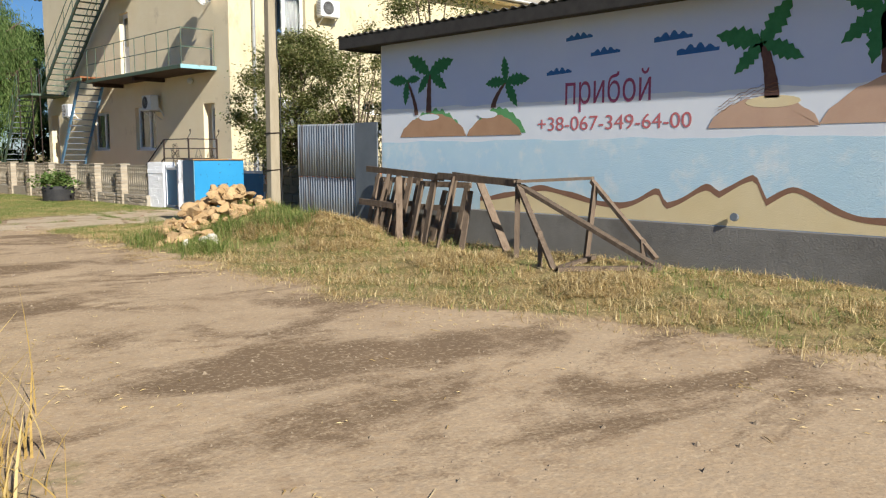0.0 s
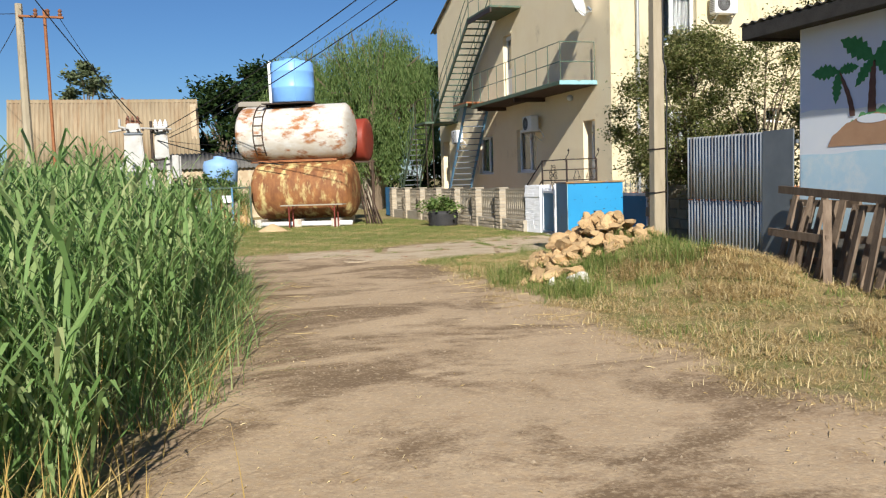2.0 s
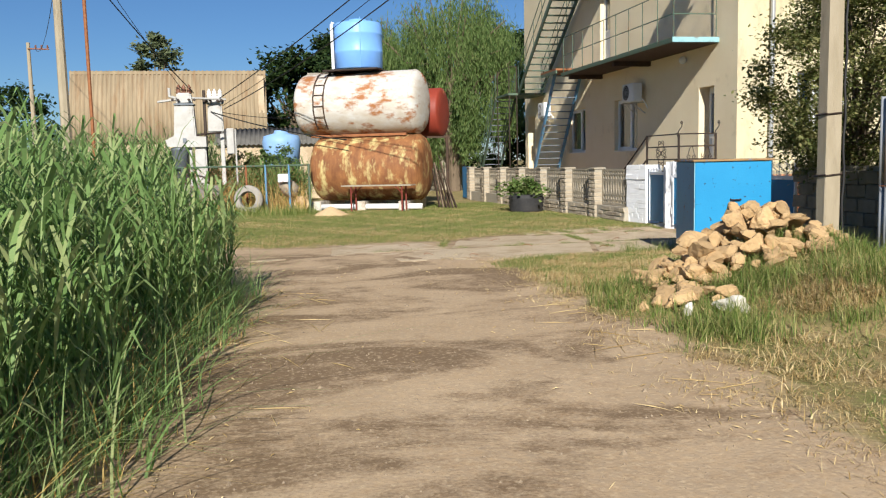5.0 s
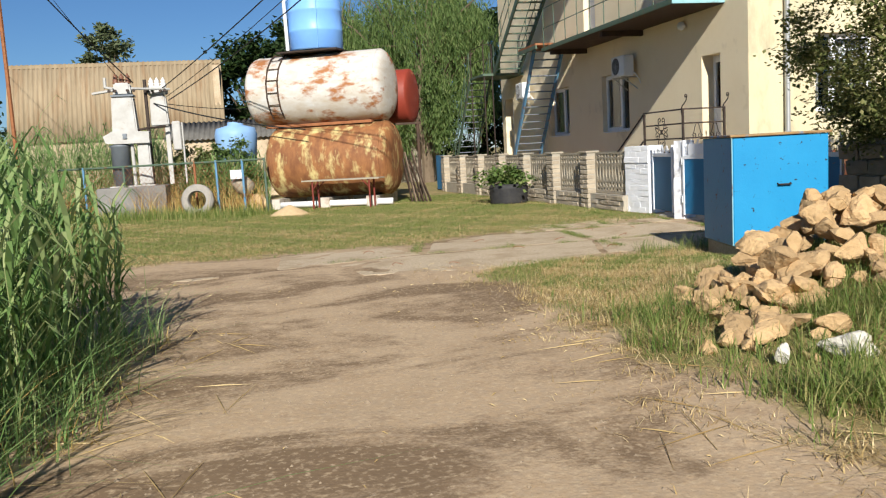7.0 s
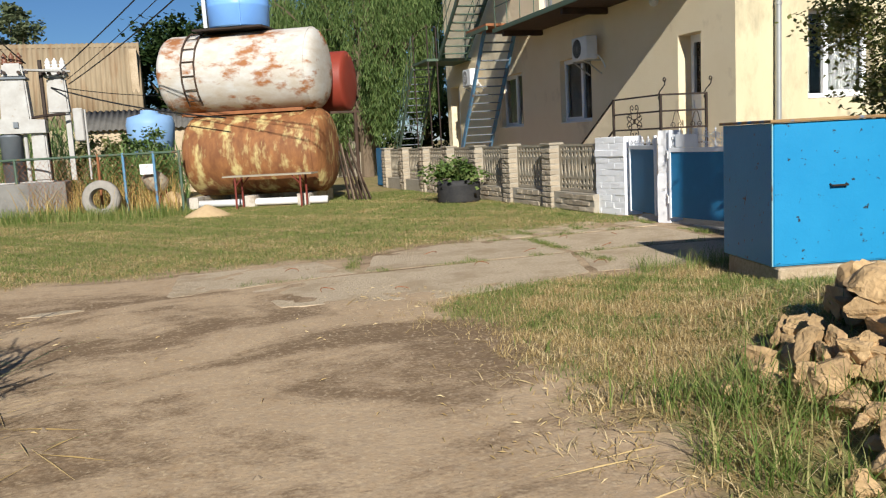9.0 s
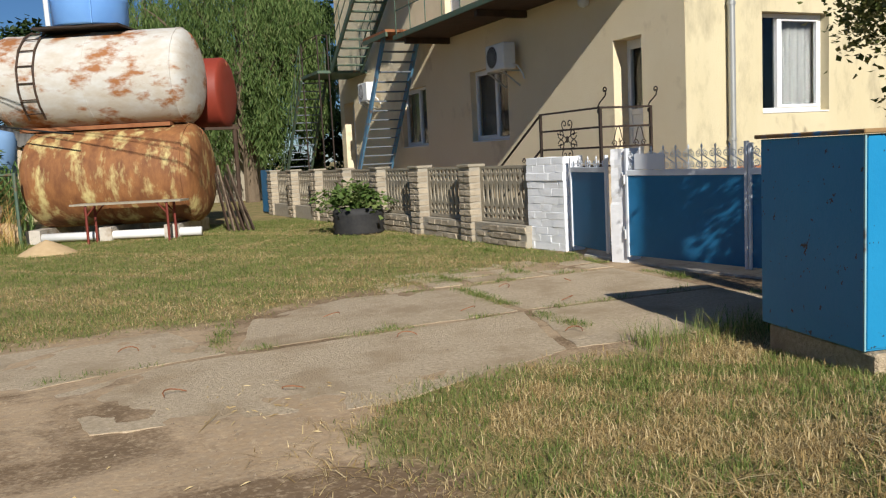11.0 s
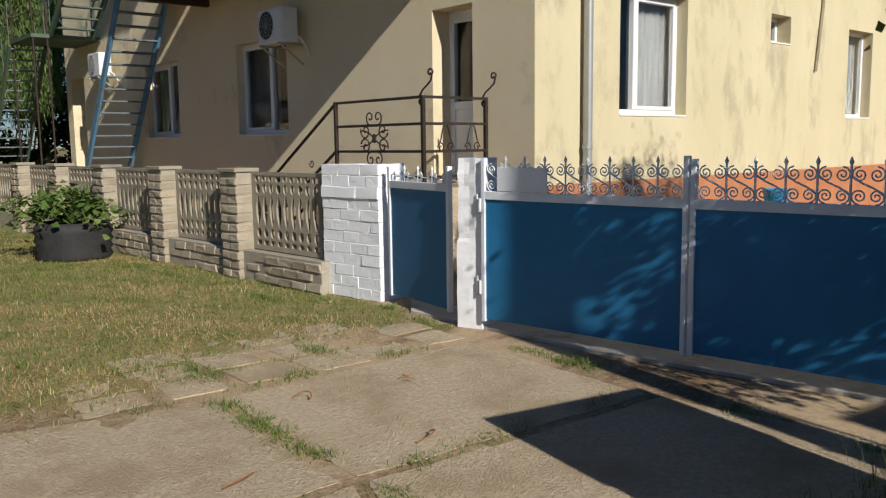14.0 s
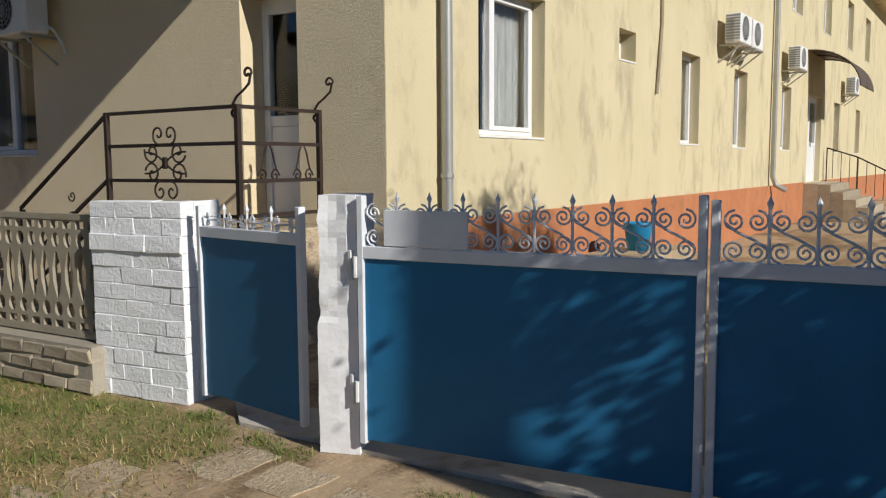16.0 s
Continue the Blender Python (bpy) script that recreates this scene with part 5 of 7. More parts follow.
lettering("+38-067-349-64-00", -6.83, 1.87, 0.23, M_NUMBER, 2, "pink painted telephone number +38-067-349-64-00", 2.50, 1.2)
part("stub_pipe", T([(MX - 0.04, 3.68, 0.78), (MX - 0.085, 3.68, 0.79)], 0.05, 10), M_GREYSTEEL, mural_house, "short grey pipe stub")

# ---- sheet metal fence between the outbuilding and the pole ----
tin = thing("sheet_metal_fence", (11.0, 11.9, 0.1), "galvanised corrugated sheet fence", "fence")
bm = bmesh.new()
corrugated(bm, (10.98, 11.12, 0.12), (0, 1, 0), (0, 0, 1), 1.02, 1.95, 0.083, 0.02)
part("sheet", bm, M_TIN, tin, smooth=True)
bm = bmesh.new()
corrugated(bm, (10.968, 11.12, 1.09), (0, 1, 0.012), (0, 0, 1), 1.0, 1.95, 0.083, 0.02)
part("sheet", bm, M_TIN, tin, smooth=True)
for k in range(9):
    part("rust_patch", B((10.944, 11.2 + k * 0.21, 1.083), (10.95, 11.27 + k * 0.21 + 0.03 * (k % 3), 1.097)), M_RUST, tin, "rusty edge of the lapped sheet")
part("flat_sheet", B((10.955, 10.50, 0.10), (10.965, 11.14, 2.10)), M_GREYSTEEL, tin, "flat dark grey steel sheet")
for z in (0.4, 1.12, 1.9):
    part("rail", B((11.01, 10.5, z), (11.05, 13.1, z + 0.05)), M_GREYSTEEL, tin)
for y in (10.6, 13.05):
    part("post", B((11.01, y, 0), (11.06, y + 0.05, 2.1)), M_GREYSTEEL, tin)

# dark stone wall behind, closing the yard
yardwall = thing("yard_wall", (12.6, 15.0, 0), "dark old stone block wall behind the shrub", "wall", kind="structure")
part("core", B((12.45, 13.1, 0), (12.75, 16.7, 1.28)), M_MORTAR, yardwall)
BLOCK = [brick_mesh(0.38, 0.1, 0.185, 40 + k, 0.01) for k in range(3)]
M_OLDBLOCK = mat("old_stone_block", (0.20, 0.17, 0.12), (0.28, 0.24, 0.18), 6, 0.95, bump=0.6, bscale=30, piece=0.2)
for row in range(6):
    for k in range(9):
        lay(yardwall, BLOCK[(row + k) % 3], M_OLDBLOCK, pose(12.44, 13.32 + k * 0.395 + (0.15 if row % 2 else 0), 0.11 + row * 0.2, 0, 0, 90), "stone_block")
planks = thing("plank_fence", (11.3, 13.6, 0), "dark plank fence beside the pole", "fence")
for k in range(7):
    part("plank", B((11.25 + 0.14 * k, 13.25, 0.1), (11.36 + 0.14 * k, 13.28, 1.5 + 0.06 * math.sin(k * 2.3))), M_GREYWOOD, planks)
for z in (0.4, 1.2):
    part("rail", B((11.2, 13.285, z), (12.3, 13.33, z + 0.07)), M_GREYWOOD, planks)

# ---- utility pole ----
pole = thing("utility_pole", (10.82, 13.75, 0.0), "weathered grey-brown utility pole with a cable", "utility pole")
bm = bmesh.new()
prof = [(-0.10, -0.085), (0.10, -0.085), (0.10, 0.085), (-0.10, 0.085)]
rings = [[bm.verts.new((10.82 + a * s, 13.75 + b * s, z)) for a, b in prof] for z, s in ((0.0, 1.12), (3.0, 1.0), (9.0, 0.75))]
for p, q in zip(rings, rings[1:]):
    for k in range(4):
        bm.faces.new((p[k], p[(k + 1) % 4], q[(k + 1) % 4], q[k]))
bm.faces.new(rings[-1])
bmesh.ops.bevel(bm, geom=[e for e in bm.edges if abs(e.verts[0].co.z - e.verts[1].co.z) > 0.5], offset=0.02, segments=1, affect="EDGES")
part("shaft", bm, M_POLE, pole)
rnd = random.Random(3)
part("cable", T([(10.95 + 0.012 * math.sin(k * 1.7), 13.65, 0.3 + k * 0.2) for k in range(16)] + [(10.9, 13.66, 3.5), (10.9, 13.66, 8.5)], 0.016, 5), M_BLACK, pole)
for z in (1.2, 1.95):
    part("wire_tie", T([(10.71, 13.65, z), (10.93, 13.65, z + 0.02), (10.94, 13.86, z), (10.7, 13.86, z), (10.71, 13.65, z + 0.01)], 0.012, 4), M_IRON, pole)

# ---- wooden pallets and frame against the mural wall ----
def timber(bm, a, b, w=0.07, h=0.045):
    beam(bm, a, b, w, h)


def leaning_pallet(at, label, n, height, width):
    p = thing("wooden_pallet", at, label, "pallet", "grey wooden pallets by the mural wall")
    x, y, z = at
    for k in range(n):
        bm = bmesh.new()
        yy = y + width * k / (n - 1)
        lean = 0.05 * math.sin(k * 1.9)
        timber(bm, (x - 0.13 - 0.03 * (k % 2), yy, z), (x + 0.14, yy + lean * 0.6, z + height * (0.93 + 0.1 * math.sin(k * 2.4))), 0.10, 0.035)
        part("board", bm, M_GREYWOOD, p)
    for f in (0.2, 0.55, 0.93):
        bm = bmesh.new()
        timber(bm, (x - 0.13 + 0.27 * f + 0.03, y - 0.05, z + height * f), (x - 0.13 + 0.27 * f + 0.03, y + width + 0.08, z + height * f), 0.05, 0.09)
        part("runner", bm, M_GREYWOOD, p)
    return p


leaning_pallet((10.72, 9.25, 0.16), "grey weathered pallet leaning on the wall", 7, 1.0, 1.1)
leaning_pallet((10.62, 8.0, 0.14), "grey weathered pallet of upright boards", 5, 0.98, 1.05)
bm = bmesh.new()
props = thing("wooden_prop", (10.3, 8.3, 0.1), "loose grey boards propped up in front of the pallets", "board")
for a, b in (((10.25, 8.45, 0.1), (10.45, 8.42, 1.14)), ((10.28, 8.82, 0.1), (10.5, 8.76, 1.1)), ((10.42, 9.45, 0.1), (10.66, 9.38, 1.14)), ((10.5, 10.05, 0.15), (10.66, 10.0, 1.12))):
    bm = bmesh.new()
    timber(bm, a, b, 0.11, 0.04)
    part("board", bm, M_GREYWOOD, props)
for a, b, w, h in (((10.62, 10.35, 1.28), (10.42, 8.2, 1.17), 0.05, 0.10), ((10.42, 8.3, 1.20), (10.22, 6.45, 1.14), 0.05, 0.10), ((10.45, 10.35, 0.72), (10.38, 9.2, 0.68), 0.04, 0.10), ((10.4, 9.95, 0.12), (10.52, 9.62, 1.2), 0.12, 0.03),
                   ((10.3, 9.1, 0.1), (10.46, 9.3, 1.16), 0.10, 0.03), ((10.15, 8.05, 0.08), (10.36, 7.9, 1.2), 0.12, 0.035), ((10.6, 7.0, 0.1), (10.78, 7.75, 1.1), 0.13, 0.03), ((10.25, 7.62, 0.08), (10.5, 7.68, 0.98), 0.09, 0.03)):
    bm = bmesh.new()
    timber(bm, a, b, w, h)
    part("board", bm, M_GREYWOOD, props)
trestle = thing("timber_trestle", (10.0, 5.6, 0.05), "collapsed triangular frame of weathered grey beams", "timber frame")
for a, b, w, h in (((10.15, 6.42, 0.05), (10.25, 6.5, 1.12), 0.07, 0.07), ((9.42, 5.15, 0.07), (10.2, 6.45, 1.06), 0.07, 0.05), ((10.2, 6.45, 1.10), (10.62, 5.5, 1.16), 0.12, 0.04),
                   ((10.22, 6.42, 1.04), (10.25, 4.26, 0.13), 0.12, 0.05), ((10.62, 5.52, 1.12), (10.45, 4.4, 0.2), 0.07, 0.05), ((10.6, 5.45, 1.08), (10.5, 5.5, 0.1), 0.07, 0.06),
                   ((9.42, 5.1, 0.10), (10.3, 4.22, 0.12), 0.12, 0.05), ((10.55, 5.42, 0.12), (9.45, 5.12, 0.10), 0.07, 0.05), ((9.62, 5.55, 0.05), (9.70, 5.62, 0.50), 0.06, 0.05), ((10.2, 6.5, 1.07), (10.65, 8.2, 1.15), 0.06, 0.09), ((10.42, 4.55, 0.1), (10.48, 4.62, 0.42), 0.06, 0.06)):
    bm = bmesh.new()
    timber(bm, (a[0], a[1], a[2] + 0.06), (b[0], b[1], b[2] + 0.06), w, h)
    part("beam", bm, M_GREYWOOD, trestle)

# ---- rubble pile ----
def stone_mesh(seed, sub=3):
    rr = random.Random(seed)
    bm = bmesh.new()
    bmesh.ops.create_icosphere(bm, subdivisions=sub, radius=0.5)
    off = Vector((rr.uniform(0, 99), rr.uniform(0, 99), rr.uniform(0, 99)))
    cuts = [(Vector((rr.gauss(0, 1), rr.gauss(0, 1), rr.gauss(0, 1))).normalized(), rr.uniform(0.17, 0.34)) for _ in range(15)]
    for v in bm.verts:
        p = v.co.copy()
        for nrm, d in cuts:
            over = p.dot(nrm) - d
            if over > 0:
                p -= nrm * over * 0.97
        p *= 1 + 0.10 * noise.noise(p * 2.4 + off) + 0.13 * noise.noise(p * 9 + off)
        v.co = p
    return mesh_from(bm, "stone")


STONES = [stone_mesh(k) for k in range(12)]
pile = thing("rubble_pile", (9.2, 12.4, 0.1), "heap of tan shell limestone rubble on a grassy mound", "rubble")
rnd = random.Random(11)


def put_stone(x, y, z, s, flat=0.75, material=None):
    me = STONES[rnd.randrange(12)]
    if material is M_WHITESTONE:
        me = me.copy()
        me.materials.clear()
    ob = lay(pile, me, material or M_STONE, Matrix.Translation((x, y, z)) @ Euler((rnd.uniform(-0.5, 0.5), rnd.uniform(-0.5, 0.5), rnd.uniform(0, 6.28))).to_matrix().to_4x4() @ Matrix.Diagonal((s * rnd.uniform(0.9, 1.35), s * rnd.uniform(0.75, 1.1), s * flat * rnd.uniform(0.8, 1.15), 1)), "stone")
    return ob


PC = (8.92, 12.62)
for k in range(200):
    a, r = rnd.uniform(0, 2 * math.pi), math.sqrt(rnd.random())
    x, y = PC[0] + 1.22 * r * math.cos(a), PC[1] + 0.80 * r * math.sin(a)
    top = max(0.0, 0.56 * (1 - r ** 1.1))
    layer = rnd.random() ** 0.6
    put_stone(x, y, float(ground_z(x, y)) + top * layer + 0.03, rnd.choice((0.15, 0.2, 0.24, 0.3, 0.38)) * (1.1 - 0.2 * r))
for k in range(62):
    t = rnd.random()
    x, y = 7.7 + 0.7 * t + rnd.gauss(0, 0.17), 11.75 + 0.8 * t + rnd.gauss(0, 0.22)
    s = rnd.choice((0.12, 0.16, 0.2, 0.26, 0.36))
    put_stone(x, y, float(ground_z(x, y)) + s * 0.22 + 0.22 * t * rnd.random(), s)
for x, y, s in ((8.05, 11.22, 0.36), (7.85, 11.75, 0.2), (7.7, 11.35, 0.17)):
    put_stone(x, y, float(ground_z(x, y)) + 0.08, s, 0.85, M_WHITESTONE)


# ---- concrete slabs before the gate ----
paving = thing("concrete_paving", (8.5, 18.4, 0), "worn concrete slabs with weedy joints before the gate", "paving", kind="structure")


def slab_piece(outline, z=0.0, name="slab"):
    bm = bmesh.new()
    pts = []
    for (a, b), (c, d) in zip(outline, outline[1:] + outline[:1]):
        n = max(2, int(math.hypot(c - a, d - b) / 0.06))
        for i in range(n):
            f = i / n
            x, y = a + (c - a) * f, b + (d - b) * f
            pts.append((x + 0.03 * noise.noise((x * 3, y * 3, 1)) + 0.018 * noise.noise((x * 11, y * 11, 1)), y + 0.03 * noise.noise((x * 3, y * 3, 7)) + 0.018 * noise.noise((x * 11, y * 11, 7))))
    prism(bm, pts, (0, 0, z - 0.09), (1, 0, 0), (0, 1, 0), 0.09)
    return part(name, bm, M_CONCRETE, paving)


slab_piece([(5.9, 16.9), (7.45, 16.5), (9.0, 17.0), (9.46, 18.38), (6.5, 18.30), (5.7, 17.9)])
slab_piece([(4.9, 18.0), (6.4, 18.36), (6.9, 18.42), (6.6, 19.6), (5.0, 19.5)], 0.0)
slab_piece([(6.98, 18.42), (9.44, 18.46), (9.52, 19.95), (8.4, 20.2), (7.35, 19.65)])
slab_piece([(9.54, 18.46), (11.5, 18.3), (11.62, 20.0), (9.62, 19.95)])
slab_piece([(9.1, 17.0), (10.9, 16.8), (11.8, 16.7), (11.52, 18.22), (9.54, 18.38)])
rnd = random.Random(21)
for i in range(6):
    for j in range(3):
        x, y = 8.9 + i * 0.48 + rnd.uniform(-0.04, 0.04), 20.12 + j * 0.43 + rnd.uniform(-0.04, 0.04)
        if x < 11.8 and rnd.random() < 0.9:
            w, h = rnd.uniform(0.36, 0.44), rnd.uniform(0.32, 0.38)
            slab_piece([(x, y), (x + w, y + rnd.uniform(-0.03, 0.03)), (x + w, y + h), (x + rnd.uniform(-0.02, 0.02), y + h)], rnd.uniform(-0.0005, 0.005), "paving_stone")
hooks = [(8.2, 18.05), (9.1, 18.75), (10.05, 18.62), (9.9, 19.6), (8.0, 19.3), (10.7, 19.5), (7.1, 17.1), (6.2, 18.9), (9.3, 17.4), (6.4, 17.4)]
for x, y in hooks:
    a = rnd.uniform(0, 6.28)
    hk = T([(x + 0.11 * math.cos(a + k * 0.5) * (1 - 0.07 * k), y + 0.05 * math.sin(a + k * 0.6), 0.014 + 0.03 * math.sin(k * 0.6)) for k in range(6)], 0.0042, 5)
    solo("lifting_loop", hk, M_RUST, "rusty bent iron loop in a slab", "iron loop", "iron loops of the slabs")

# ---- tyre planter ----
planter = thing("tyre_planter", (11.0, 27.3, 0), "black tyre planter with a leafy green plant", "planter")
bm = bmesh.new()
PX, PY = 10.98, 27.2
lathe(bm, [(0, 0.44), (0.05, 0.49), (0.12, 0.46), (0.16, 0.49), (0.22, 0.47), (0.26, 0.5), (0.33, 0.47), (0.37, 0.5), (0.45, 0.48), (0.5, 0.44), (0.5, 0.36), (0.42, 0.36), (0.4, 0.02)], (PX, PY, 0), (PX, PY, 1), 36)
part("tyre", bm, M_RUBBER, planter, smooth=True)


def leaves_mesh(points, size, rr, shape="oval", droop=0.3):
    """Many small leaves, each a folded blade of two or four faces."""
    verts, faces = [], []
    for p in points:
        p = Vector(p)
        d = Vector((rr.gauss(0, 1), rr.gauss(0, 1), rr.gauss(0, 0.6) - droop)).normalized()
        side = d.cross(Vector((rr.gauss(0, 0.4), rr.gauss(0, 0.4), 1))).normalized()
        s = size * rr.uniform(0.65, 1.35)
        w = s * (0.34 if shape == "oval" else 0.075 if shape == "willow" else 0.5)
        k = len(verts)
        lift = side.cross(d) * (-w * 0.35)
        verts += [p, p + d * s * 0.5 + side * w + lift, p + d * s, p + d * s * 0.5 - side * w + lift, p + d * s * 0.5]
        faces += [(k, k + 1, k + 4), (k + 1, k + 2, k + 4), (k + 4, k + 2, k + 3), (k, k + 4, k + 3)] if shape != "willow" else [(k, k + 1, k + 2, k + 3)]
    me = bpy.data.meshes.new("leaves")
    me.from_pydata([tuple(v) for v in verts], [], faces)
    return me


def leaf_part(name, parent, me, material, label=""):
    ob = new(name, me)
    me.materials.append(material)
    ob.parent, ob.matrix_parent_inverse = parent, parent.matrix_basis.inverted()
    if label:
        ob["label"] = label
    return ob


rr = random.Random(8)
pts = []
for k in range(38):
    a = rr.uniform(0, 6.28)
    out, hgt = rr.uniform(0.15, 0.95), rr.uniform(0.2, 0.55)
    stem = [(PX + out * f * math.cos(a), PY + out * f * math.sin(a), 0.45 + hgt * math.sin(f * 2.0) - 0.25 * f * f * (out > 0.55)) for f in (0, 0.35, 0.7, 1)]
    part("stem", T(stem, 0.008, 4), L_VINE, planter)
    for f in range(20):
        t = rr.uniform(0.3, 1.05)
        i = min(int(t * 3), 2)
        q = Vector(stem[i]).lerp(Vector(stem[i + 1]), t * 3 - i)
        pts.append(q + Vector((rr.gauss(0, 0.07), rr.gauss(0, 0.07), rr.gauss(0, 0.05))))
leaf_part("foliage", planter, leaves_mesh(pts, 0.11, rr, "broad"), L_VINE, "bright green vine leaves")

# ---- tanks ----
AX = Vector((0.894, -0.449, 0))
AN = Vector((0.449, 0.894, 0))


def tank(name, centre, length, r, dome, material, label, bands=True):
    c = Vector(centre)
    t = thing(name, (c.x, c.y, c.z - r), label, "tank", "old horizontal storage tanks")
    bm = bmesh.new()
    h = length / 2
    prof = [(0, 0.01)] + [(dome * (1 - math.cos(k * math.pi / 12)), r * math.sin(k * math.pi / 12) ** 0.5) for k in range(1, 7)]
    full = prof + [(2 * h - s, rad) for s, rad in prof[::-1]]
    lathe(bm, full, c - AX * h, c + AX * h, 48)
    part("shell", bm, material, t, smooth=True)
    if bands:
        for s in (-h + dome, 0.0, h - dome):
            bm = bmesh.new()
            lathe(bm, [(0, r + 0.001), (0.004, r + 0.008), (0.05, r + 0.008), (0.054, r + 0.001)], c + AX * s, c + AX * (s + 1), 48)
            part("weld_seam", bm, material, t)
    for s in (-h * 0.93, h * 0.93):
        bm = bmesh.new()
        p = c + AX * s + Vector((0, 0, r * 0.8))
        tube(bm, [p + AX * (0.09 * math.cos(k * math.pi / 5)) + Vector((0, 0, 0.09 * math.sin(k * math.pi / 5))) for k in range(11)], 0.014, 5)
        part("lifting_eye", bm, M_RUST, t)
    return t


lowt = tank("rusted_tank", (7.10, 31.35, 1.32), 3.75, 1.04, 0.30, M_TANKRUST, "lower storage tank covered in brown rust and peeling ochre paint")
upt = tank("white_tank", (6.86, 31.5, 3.36), 4.2, 1.0, 0.30, M_TANKWHITE, "upper white storage tank with heavy rust streaks")
red = tank("red_tank", (8.2, 32.6, 3.1), 3.2, 0.8, 0.12, M_TANKRED, "red oxide painted tank behind the white one", bands=False)
rs = thing("tank_stand", (9.2, 32.3, 0), "rusty steel stand under the red tank", "stand")
for p in ((9.6, 31.5), (8.9, 33.0), (7.2, 32.4), (6.9, 34.0)):
    part("leg", T([(p[0], p[1], 0), (p[0], p[1], 2.35)], 0.05, 8), M_UNDER, rs)
part("beam", B((6.8, 31.45, 2.24), (9.7, 31.55, 2.3)), M_UNDER, rs)
for s in (-1.5, 0, 1.4):
    c = Vector((7.05, 31.42, 0)) + AX * s
    bm = bmesh.new()
    beam(bm, c - AN * 1.0 + Vector((0, 0, 0.14)), c + AN * 1.0 + Vector((0, 0, 0.14)), 0.3, 0.30)
    solo("tank_support", bm, M_PALECONC, "pale concrete support under the tank", "support", "supports under the tank")
bm = bmesh.new()
c = Vector((7.0, 30.45, 0.12))
tube(bm, [c - AX * 1.9, c + AX * 1.6], 0.09, 10)
solo("white_pipe", bm, M_WHITE, "long white pipe lying before the tank", "pipe", smooth=True)
bm = bmesh.new()
beam(bm, Vector((6.9, 31.4, 2.36)) - AX * 1.7, Vector((6.9, 31.4, 2.36)) + AX * 1.5, 0.8, 0.08)
solo("tank_cradle", bm, M_RUST, "rusty cradle between the two tanks", "cradle")
bm = bmesh.new()
beam(bm, Vector((6.78, 31.45, 4.39)) - AX * 0.95, Vector((6.78, 31.45, 4.39)) + AX * 0.85, 1.4, 0.04)
solo("barrel_platform", bm, M_IRON, "dark steel sheet on the tank top", "platform")
lad = thing("tank_ladder", (5.85, 30.95, 2.5), "short rusty ladder on the white tank", "ladder")
for s in (-0.17, 0.17):
    b = Vector((6.92, 31.5, 3.36)) + AX * (-1.15 + s)
    part("side_rail", T([b - AN * (1.06 * math.cos(a)) + Vector((0, 0, 1.06 * math.sin(a))) for a in (-0.85, -0.5, -0.2, 0.2, 0.6, 1.0, 1.35)], 0.022, 6), M_UNDER, lad)
for a in (-0.7, -0.4, -0.08, 0.25, 0.58, 0.9, 1.2):
    b = Vector((6.92, 31.5, 3.36)) - AN * (1.06 * math.cos(a)) + Vector((0, 0, 1.06 * math.sin(a)))
    part("rung", T([b + AX * -1.32, b + AX * -0.98], 0.014, 6), M_UNDER, lad)
barrel = thing("water_barrel", (6.78, 31.4, 4.41), "tall blue plastic water barrel on top of the tanks", "water barrel")
bm = bmesh.new()
lathe(bm, [(0, 0.70), (0.04, 0.75), (0.5, 0.76), (0.53, 0.775), (0.56, 0.76), (1.05, 0.76), (1.08, 0.775), (1.11, 0.76), (1.36, 0.75), (1.44, 0.70), (1.48, 0.3), (1.50, 0.28), (1.56, 0.27), (1.57, 0.02)], (6.78, 31.4, 4.42), (6.78, 31.4, 5), 40)
part("shell", bm, M_BARREL, barrel, smooth=True)
part("pipe", T([(5.95, 31.1, 4.42), (5.93, 31.1, 5.75), (5.98, 31.1, 5.85)], 0.05, 8), M_WHITE, barrel)
part("hose", T([(6.75, 30.62, 4.42), (6.77, 30.62, 5.95)], 0.012, 5), M_BARREL, barrel)
bench = thing("table", (7.1, 29.9, 0), "long narrow table with a thin pale top and red steel legs", "table")
bm = bmesh.new()
beam(bm, Vector((7.1, 29.9, 0.79)) - AX * 1.12, Vector((7.1, 29.9, 0.79)) + AX * 1.12, 0.5, 0.035)
part("tabletop", bm, M_FENCE, bench)
for s in (-0.82, 0.82):
    for d in (-0.2, 0.2):
        p = Vector((7.1, 29.9, 0)) + AX * s + AN * d
        part("leg", T([p, p + Vector((0, 0, 0.775))], 0.026, 6), M_LEGRED, bench)
    for d in (-0.2, 0.2):
        p = Vector((7.1, 29.9, 0.55)) + AX * s + AN * d
        part("brace", T([p, p + AX * (0.2 if s > 0 else -0.2) * -1 + Vector((0, 0, 0.22))], 0.016, 5), M_LEGRED, bench)
boards = thing("board_stack", (9.75, 31.0, 0), "old planks and boards leaning by the tank", "boards")
for k in range(6):
    bm = bmesh.new()
    beam(bm, (9.12 + 0.10 * k, 30.5 - 0.04 * k, 0), (8.98 + 0.07 * k, 30.95, 1.25 + 0.2 * math.sin(k * 2)), 0.09, 0.03, (1, 0.2, 0))
    part("board", bm, M_UNDER if k % 3 != 1 else M_GREYWOOD, boards)
bm = bmesh.new()
lathe(bm, [(0, 0.55), (0.06, 0.46), (0.15, 0.3), (0.24, 0.12), (0.28, 0.02)], (5.55, 28.6, -0.02), (5.55, 28.6, 1), 24)
solo("sand_heap", bm, M_SAND, "small heap of yellow sand", "sand heap", smooth=True)

